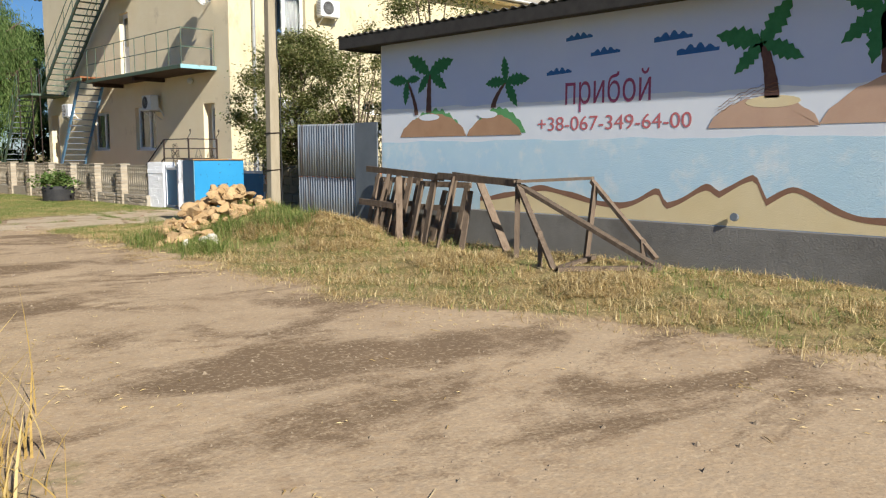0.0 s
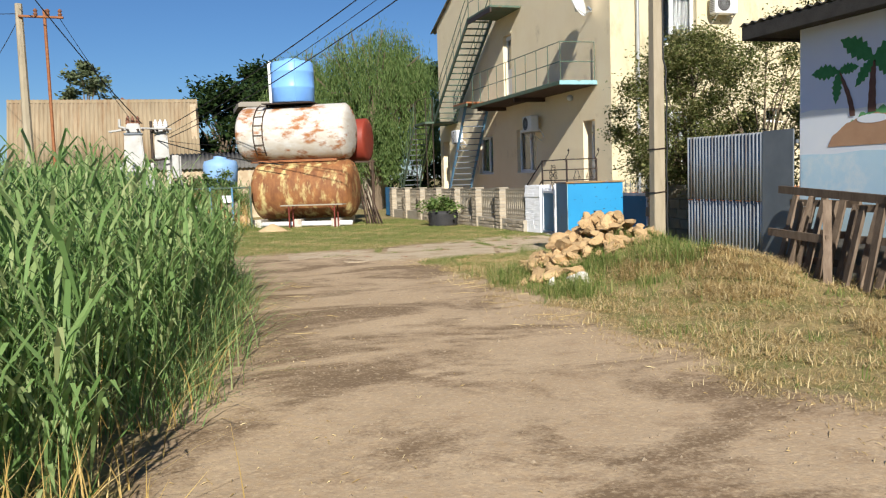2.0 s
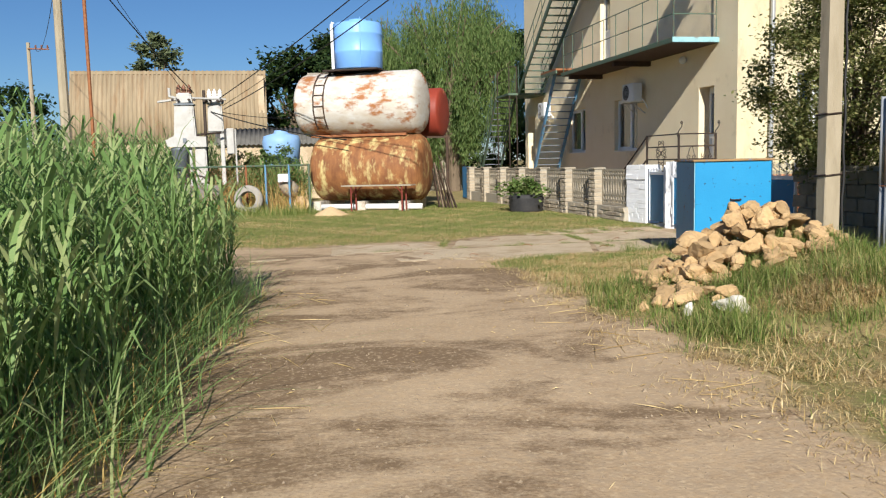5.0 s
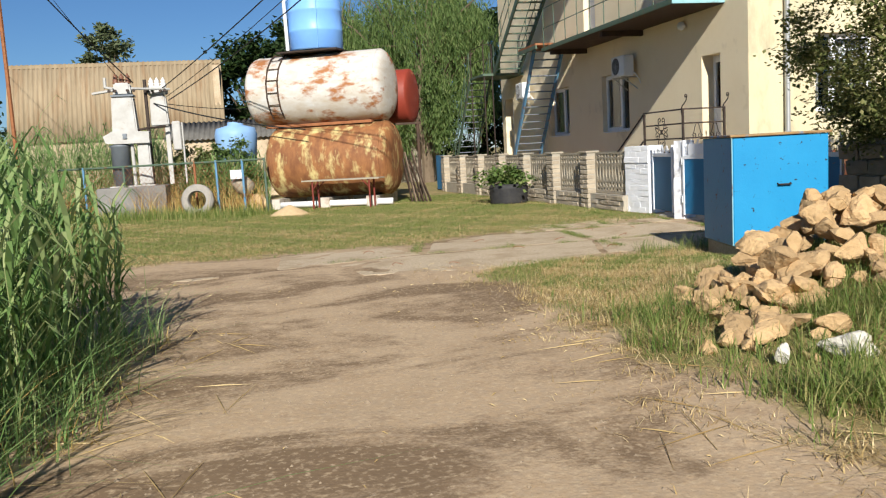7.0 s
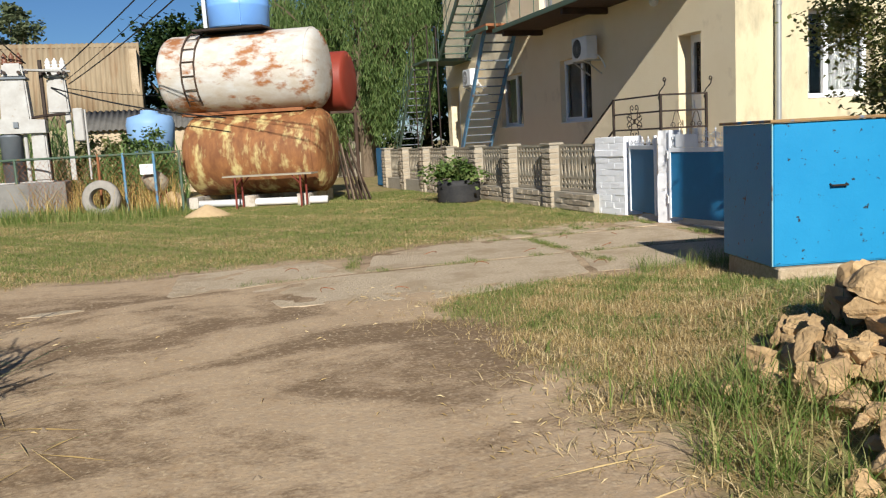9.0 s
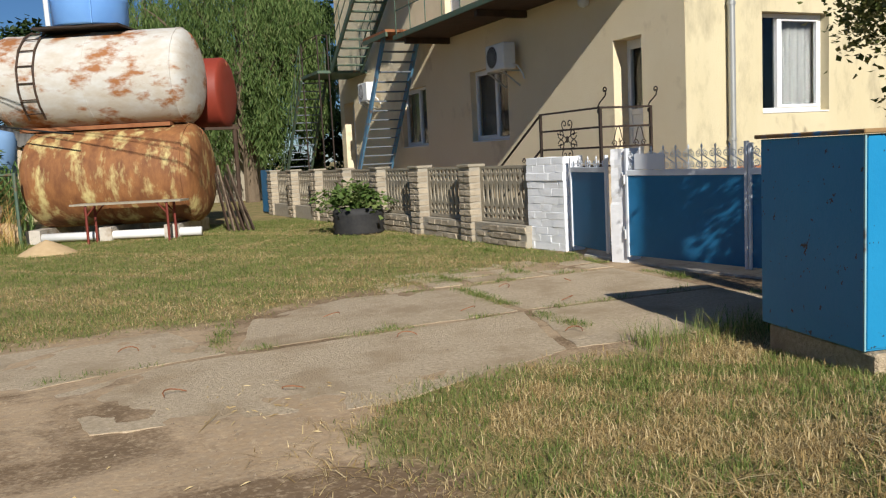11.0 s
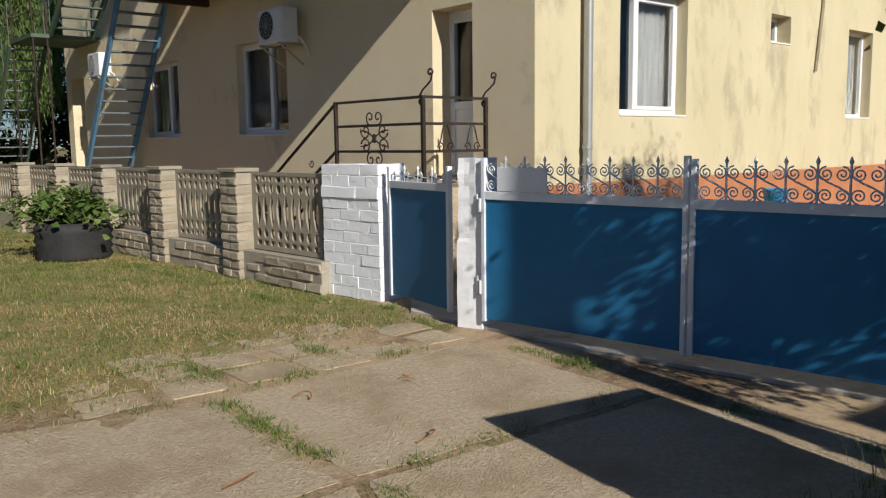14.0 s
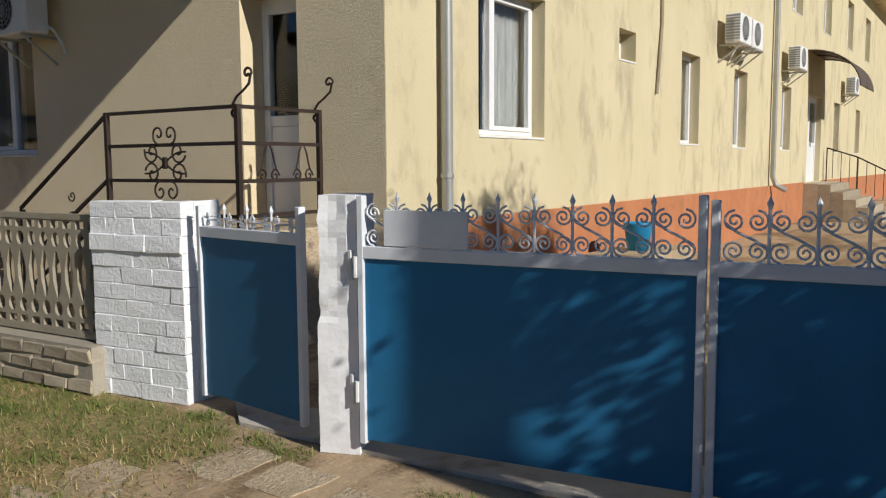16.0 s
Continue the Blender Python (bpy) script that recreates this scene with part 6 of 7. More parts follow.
# ---- transformer behind a wire fence ----
def tapered(x, y, z0, z1, r0, r1):
    """A square cabinet, narrower at the top, with rounded edges."""
    bm = bmesh.new()
    lo = [bm.verts.new((x + a * r0, y + b * r0 * 0.8, z0)) for a, b in ((-1, -1), (1, -1), (1, 1), (-1, 1))]
    hi = [bm.verts.new((x + a * r1, y + b * r1 * 0.8, z1)) for a, b in ((-1, -1), (1, -1), (1, 1), (-1, 1))]
    bm.faces.new(lo[::-1])
    bm.faces.new(hi)
    for k in range(4):
        bm.faces.new((lo[k], lo[(k + 1) % 4], hi[(k + 1) % 4], hi[k]))
    bmesh.ops.bevel(bm, geom=list(bm.edges), offset=0.04, segments=2, affect="EDGES")
    return bm


trafo = thing("transformer", (1.3, 33.3, 0.0), "old white high-voltage switchgear on a concrete block", "transformer")
TY = 33.3
# The block's darker grey includes the shadow of the wire mesh before it.
part("block", B((0.28, TY - 0.6, 0), (2.2, TY + 0.75, 0.86), 0.02), M_PLINTHGREY, trafo, "concrete block in grey darkened for mesh shadow")
part("footing", B((0.62, TY - 0.35, 0.861), (1.9, TY + 0.3, 0.90), 0.01), M_TRAFO, trafo)
part("leg", tapered(1.64, TY - 0.05, 0.90, 2.4, 0.19, 0.17), M_TRAFO, trafo)
part("cabinet", tapered(1.18, TY, 2.28, 3.50, 0.36, 0.30), M_TRAFO, trafo)
part("cabinet_head", tapered(1.19, TY, 3.54, 3.90, 0.26, 0.22), M_TRAFO, trafo)
part("collar", B((0.87, TY - 0.27, 3.49), (1.51, TY + 0.27, 3.55), 0.01), M_GREYSTEEL, trafo)
bm = bmesh.new()
prism(bm, [(0.56, 2.36), (0.62, 2.16), (0.93, 2.13), (1.84, 2.13), (1.84, 2.46), (0.86, 2.52)], (0, TY - 0.3, 0), (1, 0, 0), (0, 0, 1), -0.55)
part("skirt", bm, M_TRAFO, trafo)
part("meter_box", B((1.11, TY - 0.35, 2.28), (1.22, TY - 0.302, 2.42)), M_GREYSTEEL, trafo)
bm = bmesh.new()
lathe(bm, [(0, 0.27), (1.12, 0.27), (1.15, 0.30), (1.2, 0.30), (1.23, 0.2)], (0.97, TY, 0.90), (0.97, TY, 2), 24)
part("drum", bm, M_GREYSTEEL, trafo, smooth=True)
part("pipe", T([(1.32, TY - 0.1, 0.9), (1.32, TY - 0.1, 2.15)], 0.05, 8), M_TRAFO, trafo)
part("second_cabinet", tapered(2.12, TY + 0.5, 2.62, 3.55, 0.27, 0.22), M_TRAFO, trafo)
part("second_head", tapered(2.12, TY + 0.5, 3.56, 3.80, 0.30, 0.26), M_TRAFO, trafo)
part("second_leg", B((2.25, TY + 0.4, 0.86), (2.38, TY + 0.55, 2.63), 0.01), M_TRAFO, trafo)
part("switch_box", B((2.47, TY + 0.1, 1.88), (2.72, TY + 0.3, 2.74), 0.03), M_TRAFO, trafo)
part("switch_leg", T([(2.76, TY + 0.2, 0.86), (2.76, TY + 0.2, 2.7)], 0.03, 6), M_TRAFO, trafo)
part("post", T([(1.8, TY + 0.2, 0.86), (1.8, TY + 0.2, 4.0)], 0.05, 6), M_IRON, trafo)
part("lever", T([(1.45, TY - 0.2, 2.5), (1.8, TY - 0.1, 2.56), (2.3, TY + 0.1, 2.6)], 0.035, 6), M_IRON, trafo)
for x, y, z in ((1.02, 0, 3.88), (1.19, 0, 3.88), (1.36, 0, 3.88), (1.95, 0.5, 3.78), (2.12, 0.5, 3.78), (2.3, 0.5, 3.78)):
    bm = bmesh.new()
    lathe(bm, [(0, 0.07), (0.04, 0.10), (0.08, 0.06), (0.12, 0.09), (0.16, 0.05), (0.2, 0.075), (0.24, 0.04), (0.3, 0.015)], (x, TY + y, z), (x, TY + y, z + 1), 14)
    part("insulator", bm, M_PORCELAIN if x < 1.5 else M_WHITE, trafo, smooth=True)
for x in (0.85, 1.02, 1.36, 1.53, 1.88, 2.0, 2.24, 2.36):
    part("bolt", T([(x, TY - 0.24 + (0.5 if x > 1.6 else 0), 3.66), (x, TY - 0.30 + (0.4 if x > 1.6 else 0), 3.66)], 0.045, 8), M_IRON, trafo)
part("arm", T([(0.37, TY - 0.2, 3.60), (0.95, TY - 0.2, 3.68)], 0.04, 6), M_TRAFO, trafo)
part("arm", T([(0.95, TY - 0.2, 3.72), (0.75, TY - 0.2, 3.78), (0.75, TY - 0.2, 4.05)], 0.05, 6), M_TRAFO, trafo)
part("arm", T([(1.45, TY - 0.2, 3.72), (2.5, TY + 0.25, 3.70)], 0.035, 6), M_TRAFO, trafo)
wf = thing("wire_fence", (2, 32, 0), "rusty wire mesh fence in green steel frames", "fence")
WA, WB = Vector((-1.0, 33.9, 0)), Vector((5.05, 30.75, 0))
posts = [WA.lerp(WB, f) for f in (0, 0.14, 0.34, 0.68, 0.78, 0.9, 1)]
for k, p in enumerate(posts):
    part("post", T([p, p + Vector((0, 0, 1.5))], 0.035, 6), M_STEELBLUE if k in (1, 4, 5) else M_GREEN if k % 2 == 0 else M_RUST, wf)
part("top_rail", T([WA + Vector((0, 0, 1.46)), WB + Vector((0, 0, 1.46))], 0.03, 6), M_GREEN, wf)
bm = bmesh.new()
nw = 46
for k in range(nw):
    for sgn in (1, -1):
        s0 = k / nw
        s1 = s0 + sgn * 1.3 / (WB - WA).length
        a, b, z1 = s0, min(max(s1, 0), 1), 1.3
        if s1 > 1 or s1 < 0:
            z1 = 1.3 * abs(b - a) / abs(s1 - s0)
        beam(bm, WA.lerp(WB, a) + Vector((0, 0, 0.1)), WA.lerp(WB, b) + Vector((0, 0, 0.1 + z1)), 0.005, 0.005)
part("wire_mesh", bm, M_RUST, wf)
part("warning_sign", B((4.1, 31.18, 0.95), (4.45, 31.2, 1.2), turn=None), M_WHITE, wf, "blank white warning sign")
tyre = thing("lorry_tyre", (3.1, 30.5, 0), "dusty grey lorry tyre leaning on the fence", "tyre")
bm = bmesh.new()
c = Vector((3.15, 30.9, 0.44))
prof = [(0, 0.26), (0.0, 0.40), (0.05, 0.45), (0.2, 0.45), (0.25, 0.40), (0.25, 0.26), (0.2, 0.24), (0.05, 0.24)]
d = Vector((0.25, 0.95, -0.12)).normalized()
lathe_ring = [(s, r) for s, r in prof] + [prof[0]]
side = Vector((0, 0, 1)) - d * d.z
side.normalize()
other = d.cross(side)
rg = [[bm.verts.new(c + d * s + (side * math.cos(k * math.pi / 16) + other * math.sin(k * math.pi / 16)) * r) for k in range(32)] for s, r in lathe_ring]
for p, q in zip(rg, rg[1:]):
    for k in range(32):
        bm.faces.new((p[k], p[(k + 1) % 32], q[(k + 1) % 32], q[k]))
part("tread", bm, M_TYREGREY, tyre, smooth=True)
mixer = thing("concrete_mixer", (4.55, 31.3, 0), "small orange and white concrete mixer behind the fence", "mixer")
bm = bmesh.new()
lathe(bm, [(0, 0.1), (0.1, 0.25), (0.35, 0.27), (0.6, 0.16), (0.62, 0.13)], (4.65, 31.6, 0.55), (4.2, 31.5, 0.95), 18)
part("drum", bm, M_FENCE, mixer, smooth=True)
part("frame", T([(4.4, 31.5, 0), (4.6, 31.6, 0.6), (4.85, 31.6, 0)], 0.04, 6), M_TANKRED, mixer)
bm = bmesh.new()
lathe(bm, [(0, 0.24), (0.08, 0.24)], (4.8, 31.4, 0.24), (4.8, 31.5, 0.24), 18)
part("wheel", bm, M_SAND, mixer)
tub = thing("water_tub", (4.2, 36.0, 0), "faded blue plastic water tank behind the fence", "water tank")
bm = bmesh.new()
lathe(bm, [(0, 0.6), (1.2, 0.70), (1.42, 0.64), (1.52, 0.26), (1.62, 0.25), (1.64, 0.02)], (4.28, 36.0, 1.12), (4.28, 36.0, 2.3), 26)
part("shell", bm, M_PALEBLUE, tub, smooth=True)
part("base", B((3.5, 35.3, 0), (4.9, 36.7, 1.12)), M_CONCRETE, tub)

# ---- far sheds ----
shed = thing("corrugated_shed", (-1, 48, 0), "long shed with a steep weathered corrugated roof", "shed")
bm = bmesh.new()
corrugated(bm, (-5.6, 47.0, 2.7), (1, 0, 0), (0, 1.2, 3.45), 3.75, 9.3, 0.2, 0.03)
part("roof", bm, M_ASBESTOS, shed, smooth=True)
part("ridge_board", B((-5.6, 48.15, 6.06), (3.7, 48.35, 6.2)), M_ASBESTOS, shed)
part("wall", B((-5.5, 47.15, 0), (3.6, 47.4, 2.72)), M_CONCRETE, shed)
part("wall", B((3.3, 47.5, 0), (3.6, 54, 5.9)), M_CONCRETE, shed)
part("wall", B((-5.5, 48.4, 0), (3.29, 48.6, 6.0)), M_CONCRETE, shed)
shed2 = thing("low_shed", (5, 43, 0), "low shed with a grey corrugated roof", "shed")
bm = bmesh.new()
corrugated(bm, (1.5, 41.0, 2.35), (1, 0, 0), (0, 2.0, 0.75), 2.2, 6.0, 0.2, 0.03)
part("roof", bm, M_ROOFDARK, shed2, smooth=True)
part("wall", B((1.6, 41.2, 0), (7.4, 43.0, 2.4)), M_CONCRETE, shed2)
hut = thing("far_house", (-1, 75, 0), "distant house with a small red gable roof", "house")
part("wall", B((-6, 72, 0), (2, 80, 7.6)), M_FENCE, hut)
bm = bmesh.new()
prism(bm, [(-2.9, 7.6), (-0.3, 7.6), (-1.6, 8.7)], (0, 71.5, 0), (1, 0, 0), (0, 0, 1), -8)
part("roof", bm, M_PORCELAIN, hut)
wall3 = thing("far_wall", (9, 46, 0), "pale distant building behind the tanks", "building")
part("wall", B((6.0, 46.0, 0), (13.5, 50, 5.6)), M_FENCE, wall3)
part("roof", B((5.7, 45.7, 5.6), (13.8, 50.3, 5.85)), M_ROOFGREY, wall3)

# ---- poles and wires ----
def line_pole(at, height, label, arm=True):
    p = thing("utility_pole", at, label, "utility pole")
    x, y, _ = at
    bm = bmesh.new()
    tube(bm, [(x, y, 0), (x, y, height)], 0.16, 8, 0.7)
    part("shaft", bm, M_POLE, p)
    if arm:
        part("crossarm", T([(x, y - 0.15, height - 0.4), (x + 1.3, y - 0.3, height - 0.45)], 0.04, 6), M_RUST, p)
        for k in range(3):
            bm = bmesh.new()
            lathe(bm, [(0, 0.03), (0.08, 0.07), (0.12, 0.04), (0.18, 0.07), (0.24, 0.03)], (x + 0.5 + 0.35 * k, y - 0.25, height - 0.42), (x + 0.5 + 0.35 * k, y - 0.25, height), 10)
            part("insulator", bm, M_PORCELAIN, p)
    return p


line_pole((-1.75, 30.0, 0), 7.4, "concrete line pole with insulators on an arm")
line_pole((-11.0, 62.0, 0), 9.5, "distant wooden line pole")
bm = bmesh.new()
tube(bm, [(-1.0, 29.8, 0), (-1.0, 29.8, 7.2)], 0.05, 6)
solo("rusty_pipe_pole", bm, M_RUST, "thin rusty steel pipe mast beside the pole", "mast")


def wire(a, b, sag, r=0.012, label="black overhead cable slung between the poles"):
    a, b = Vector(a), Vector(b)
    pts = [a.lerp(b, k / 16) - Vector((0, 0, sag * 4 * (k / 16) * (1 - k / 16))) for k in range(17)]
    solo("overhead_cable", T(pts, r, 5), M_BLACK, label, "cable", "overhead cables")


wire((2.2, 33.7, 3.7), (10.9, 13.7, 8.4), 0.35, 0.016)
wire((2.4, 33.9, 3.4), (10.9, 13.75, 7.8), 0.5, 0.016)
wire((2.3, 34.1, 3.5), (10.9, 13.8, 8.1), 0.4, 0.010)
wire((2.0, 33.6, 3.3), (6.2, 30.2, 2.2), 0.12, 0.02)
wire((-0.6, 29.8, 7.0), (1.3, 33.4, 3.8), 0.1, 0.009)
wire((1.5, 33.3, 3.9), (-2.5, 26.0, 9.5), 0.25, 0.018)
wire((-1.7, 30.0, 7.1), (-16, 24.0, 6.8), 0.4, 0.012)
wire((2.3, 33.9, 3.3), (7.0, 41.0, 3.6), 0.2, 0.012)
wire((-10.5, 61.8, 9.0), (-1.7, 30.0, 7.1), 0.8, 0.012)

# ---- trees ----
def tree(name, at, label, height, spread, trunk_r, leaf, leaf_size, clumps, per, material, seed, low=0.3, shape="oval", weep=0.0):
    """A tapered trunk with forked limbs and a crown of leaf clumps of uneven size."""
    rr = random.Random(seed)
    t = thing(name, at, label, "tree" if height > 3 else "shrub")
    base = Vector(at)
    bm = bmesh.new()
    crown = []
    tube(bm, [base, base + Vector((rr.uniform(-.1, .1), rr.uniform(-.1, .1), height * 0.25)), base + Vector((rr.uniform(-.2, .2), rr.uniform(-.2, .2), height * 0.55))], trunk_r, 8, 0.55)
    for k in range(clumps):
        a = rr.uniform(0, 6.283)
        f = rr.random()
        z = height * (low + (1 - low) * f)
        wide = spread * math.sin(math.pi * min(0.18 + 0.75 * f, 0.97)) ** 0.7 * math.sqrt(rr.uniform(0.15, 1))
        p = base + Vector((wide * math.cos(a), wide * math.sin(a), z))
        crown.append(p)
        if k % 3 == 0:
            s = base + Vector((0, 0, height * rr.uniform(0.15, 0.5)))
            tube(bm, [s, s.lerp(p, 0.5) + Vector((0, 0, 0.08 * height)), p], trunk_r * 0.3, 5, 0.25)
    part("trunk", bm, M_BARK, t)
    pts = []
    for p in crown:
        size = spread * rr.uniform(0.12, 0.3)
        for _ in range(per):
            g = Vector((rr.gauss(0, 0.5), rr.gauss(0, 0.5), rr.gauss(0, 0.42))) * size
            if weep:
                g.z -= rr.random() ** 0.6 * weep
                g.x *= 0.45
                g.y *= 0.45
            q = p + g
            if q.z > base.z + 0.05:
                pts.append(q)
    leaf_part("crown", t, leaves_mesh(pts, leaf_size, rr, shape, 0.3 if not weep else 2.2), material)
    return t


tree("shrub_tree", (12.75, 15.7, 0), "dense olive-green shrub tree behind the metal fence", 4.2, 1.5, 0.09, "oval", 0.062, 110, 420, L_SHRUB, 31, 0.28)
tree("shrub_tree", (14.7, 13.1, 0), "tall olive-green shrub tree with yellowing leaves", 5.9, 1.8, 0.1, "oval", 0.062, 90, 260, L_SHRUB, 32, 0.35)
tree("shrub_tree", (12.9, 13.6, 0), "shrub tree beside the outbuilding", 4.0, 1.25, 0.08, "oval", 0.058, 60, 240, L_SHRUB, 33, 0.3)
tree("bush", (4.1, 34.3, 0), "low green bush before the blue water tank", 2.15, 0.95, 0.03, "oval", 0.12, 40, 70, L_WILLOW, 40, 0.1)
tree("bush", (2.9, 34.7, 0), "low green bush behind the switchgear", 1.9, 0.9, 0.03, "oval", 0.12, 40, 70, L_SHRUB, 39, 0.1)
tree("willow_tree", (12.6, 44.5, 0), "weeping willow with hanging pale green shoots", 9.6, 3.6, 0.3, "willow", 0.24, 160, 480, L_WILLOW, 41, 0.42, "willow", 2.4)
tree("willow_tree", (9.2, 47.5, 0), "weeping willow behind the tanks", 8.8, 2.6, 0.28, "willow", 0.24, 95, 430, L_WILLOW, 42, 0.42, "willow", 2.2)
tree("dark_tree", (5.2, 53.0, 0), "dark green tree behind the sheds", 7.6, 3.0, 0.25, "oval", 0.3, 70, 130, L_DARK, 43, 0.2)
tree("dark_tree", (8.0, 56.0, 0), "dark green tree above the distant roof", 9.2, 2.6, 0.25, "oval", 0.3, 60, 120, L_DARK, 44, 0.3)
tree("pale_tree", (-3.2, 60.0, 0), "pale grey-green tree beyond the shed", 9.8, 1.8, 0.2, "oval", 0.3, 40, 80, L_PALETREE, 45, 0.5)
tree("dark_tree", (16, 47.0, 0), "dark green tree behind the guesthouse corner", 8.0, 3.0, 0.25, "oval", 0.28, 70, 120, L_DARK, 46, 0.1)
tree("dark_tree", (-14, 66.0, 0), "distant green tree beyond the reeds", 7.0, 3.5, 0.25, "oval", 0.34, 50, 110, L_DARK, 47, 0.2)


# ---- reeds and grass ----
def blades(name, roots, heights, widths, bend, material, label, category, segs=3, seed=0, lean=None):
    """Grass-like blades as one sheet of thin tapering strips."""
    rg = np.random.default_rng(seed)
    n = len(roots)
    roots, heights, widths = np.asarray(roots, float), np.asarray(heights, float)[:, None], np.asarray(widths, float)[:, None]
    ang = rg.uniform(0, 2 * np.pi, n)
    d = np.stack([np.cos(ang), np.sin(ang), 0 * ang], 1)
    s = np.stack([-np.sin(ang + rg.normal(0, 0.5, n)), np.cos(ang), 0 * ang], 1)
    b = np.abs(rg.normal(bend, bend * 0.5, n))[:, None]
    if lean is not None:
        d = d + np.asarray(lean)[None, :]
    verts, per = [], segs * 2 + 1
    for k in range(segs + 1):
        f = k / segs
        c = roots + d * heights * b * f ** 1.8 + np.array([0, 0, 1.0]) * heights * f * (1 - 0.35 * b * f)
        if k < segs:
            w = widths * (1 - f) ** 0.6
            verts += [c - s * w / 2, c + s * w / 2]
        else:
            verts.append(c)
    V = np.stack(verts, 1).reshape(-1, 3)
    base = np.arange(n)[:, None] * per
    quads = [base + np.array([[2 * k, 2 * k + 1, 2 * k + 3, 2 * k + 2]]) for k in range(segs - 1)]
    tris = base + np.array([[2 * segs - 2, 2 * segs - 1, 2 * segs]])
    faces = (np.concatenate(quads).tolist() if quads else []) + tris.tolist()
    me = bpy.data.meshes.new(name)
    me.from_pydata(V.tolist(), [], faces)
    me.materials.append(material)
    return tagged(new(name, me), label, category, kind="stuff")


def reed_edge(y):
    """How far the reed bed reaches towards the track."""
    return 2.75 + 0.25 * np.sin(y * 0.9) + 0.12 * np.sin(y * 2.7 + 1) + 0.35 * smooth_step(y, 8, 12) - 0.95 * smooth_step(-y, -5.4, -2.5) + 0.62 * np.exp(-((y - 12.7) / 1.9) ** 2) - 2.6 * smooth_step(y, 14.2, 15.6)


def reed_bed(name, n, box, hmin, hmax, seed, edge=True, label="dense green common reeds"):
    """Reed stems with arching strap leaves set along them."""
    rg = np.random.default_rng(seed)
    x = rg.uniform(box[0], box[1], n)
    y = rg.uniform(box[2], box[3], n)
    if edge:
        keep = x < reed_edge(y) - 0.05
        x, y = x[keep], y[keep]
        near = smooth_step(reed_edge(y) - x, 0.0, 0.9)
    else:
        near = np.ones(len(x))
    n = len(x)
    z = ground_z(x, y)
    h = rg.uniform(hmin, hmax, n) * (0.62 + 0.38 * near) * (0.55 + 0.45 * smooth_step(y, 2.5, 5.5)) * (1 + 0.08 * wob(x, y, 1.3, 2.0))
    la = rg.uniform(0, 2 * np.pi, n)
    ln = np.abs(rg.normal(0.10, 0.07, n)) * h
    tops = np.stack([x + np.cos(la) * ln + 0.10 * h * (1 - near), y + np.sin(la) * ln, z + h], 1)
    roots = np.stack([x, y, z], 1)
    V, F = [], []
    w = 0.011
    for i in range(3):
        a = 2 * np.pi * i / 3
        V.append(roots + np.array([np.cos(a), np.sin(a), 0]) * w / 2)
        V.append(tops + np.array([np.cos(a), np.sin(a), 0]) * w / 4)
    VS = np.stack(V, 1).reshape(-1, 3)
    base = np.arange(n)[:, None] * 6
    FS = np.concatenate([base + np.array([[2 * i, 2 * ((i + 1) % 3), 2 * ((i + 1) % 3) + 1, 2 * i + 1]]) for i in range(3)]).tolist()
    leaves = 9
    f = np.tile(np.linspace(0.10, 0.97, leaves), n) + rg.normal(0, 0.03, n * leaves)
    r0, t0 = np.repeat(roots, leaves, 0), np.repeat(tops, leaves, 0)
    p = r0 + (t0 - r0) * f[:, None]
    a = rg.uniform(0, 2 * np.pi, n * leaves)
    out = np.stack([np.cos(a), np.sin(a), 0 * a], 1) * 0.7
    ll = rg.uniform(0.26, 0.62, n * leaves)[:, None]
    up = rg.uniform(0.8, 1.7, n * leaves)[:, None]
    wd = rg.uniform(0.008, 0.018, n * leaves)[:, None]
    sd = np.stack([-np.sin(a), np.cos(a), 0 * a], 1) * wd
    Z = np.array([0, 0, 1.0])
    m1 = p + out * ll * 0.30 + Z * ll * 0.36 * up
    m2 = p + out * ll * 0.68 + Z * ll * 0.55 * up
    e = p + out * ll * 1.0 + Z * ll * (0.52 * up - 0.15)
    VL = np.stack([p - sd * 0.4, p + sd * 0.4, m1 - sd, m1 + sd, m2 - sd * 0.75, m2 + sd * 0.75, e], 1).reshape(-1, 3)
    bl = len(VS) + np.arange(n * leaves)[:, None] * 7
    FL = np.concatenate([bl + np.array([[0, 1, 3, 2]]), bl + np.array([[2, 3, 5, 4]])]).tolist() + (bl + np.array([[4, 5, 6]])).tolist()
    me = bpy.data.meshes.new(name)
    me.from_pydata(np.concatenate([VS, VL]).tolist(), [], FS + FL)
    me.materials.append(L_REED)
    return tagged(new(name, me), label, "reeds", kind="stuff")


reed_bed("reeds", 3900, (-1.6, 3.9, 0.9, 15.2), 1.15, 1.72, 51)
reed_bed("reeds", 1600, (-7.0, -1.5, 1.5, 14.0), 1.3, 1.85, 52)
reed_bed("reeds", 900, (-8.0, 0.6, 14.0, 26.0), 1.2, 1.8, 53, edge=False, label="reeds further along the ditch")
reed_bed("reeds", 1100, (-9.0, 2.0, 35.0, 41.0), 1.7, 2.7, 54, edge=False, label="tall reeds behind the switchgear")
reed_bed("reeds", 260, (-6.0, -1.2, 27.0, 34.0), 1.0, 1.7, 55, edge=False, label="reeds beside the wire fence")
reed_bed("reeds", 240, (2.6, 5.2, 33.6, 35.0), 0.9, 1.5, 56, edge=False, label="reeds in front of the blue water tank")
rg = np.random.default_rng(60)


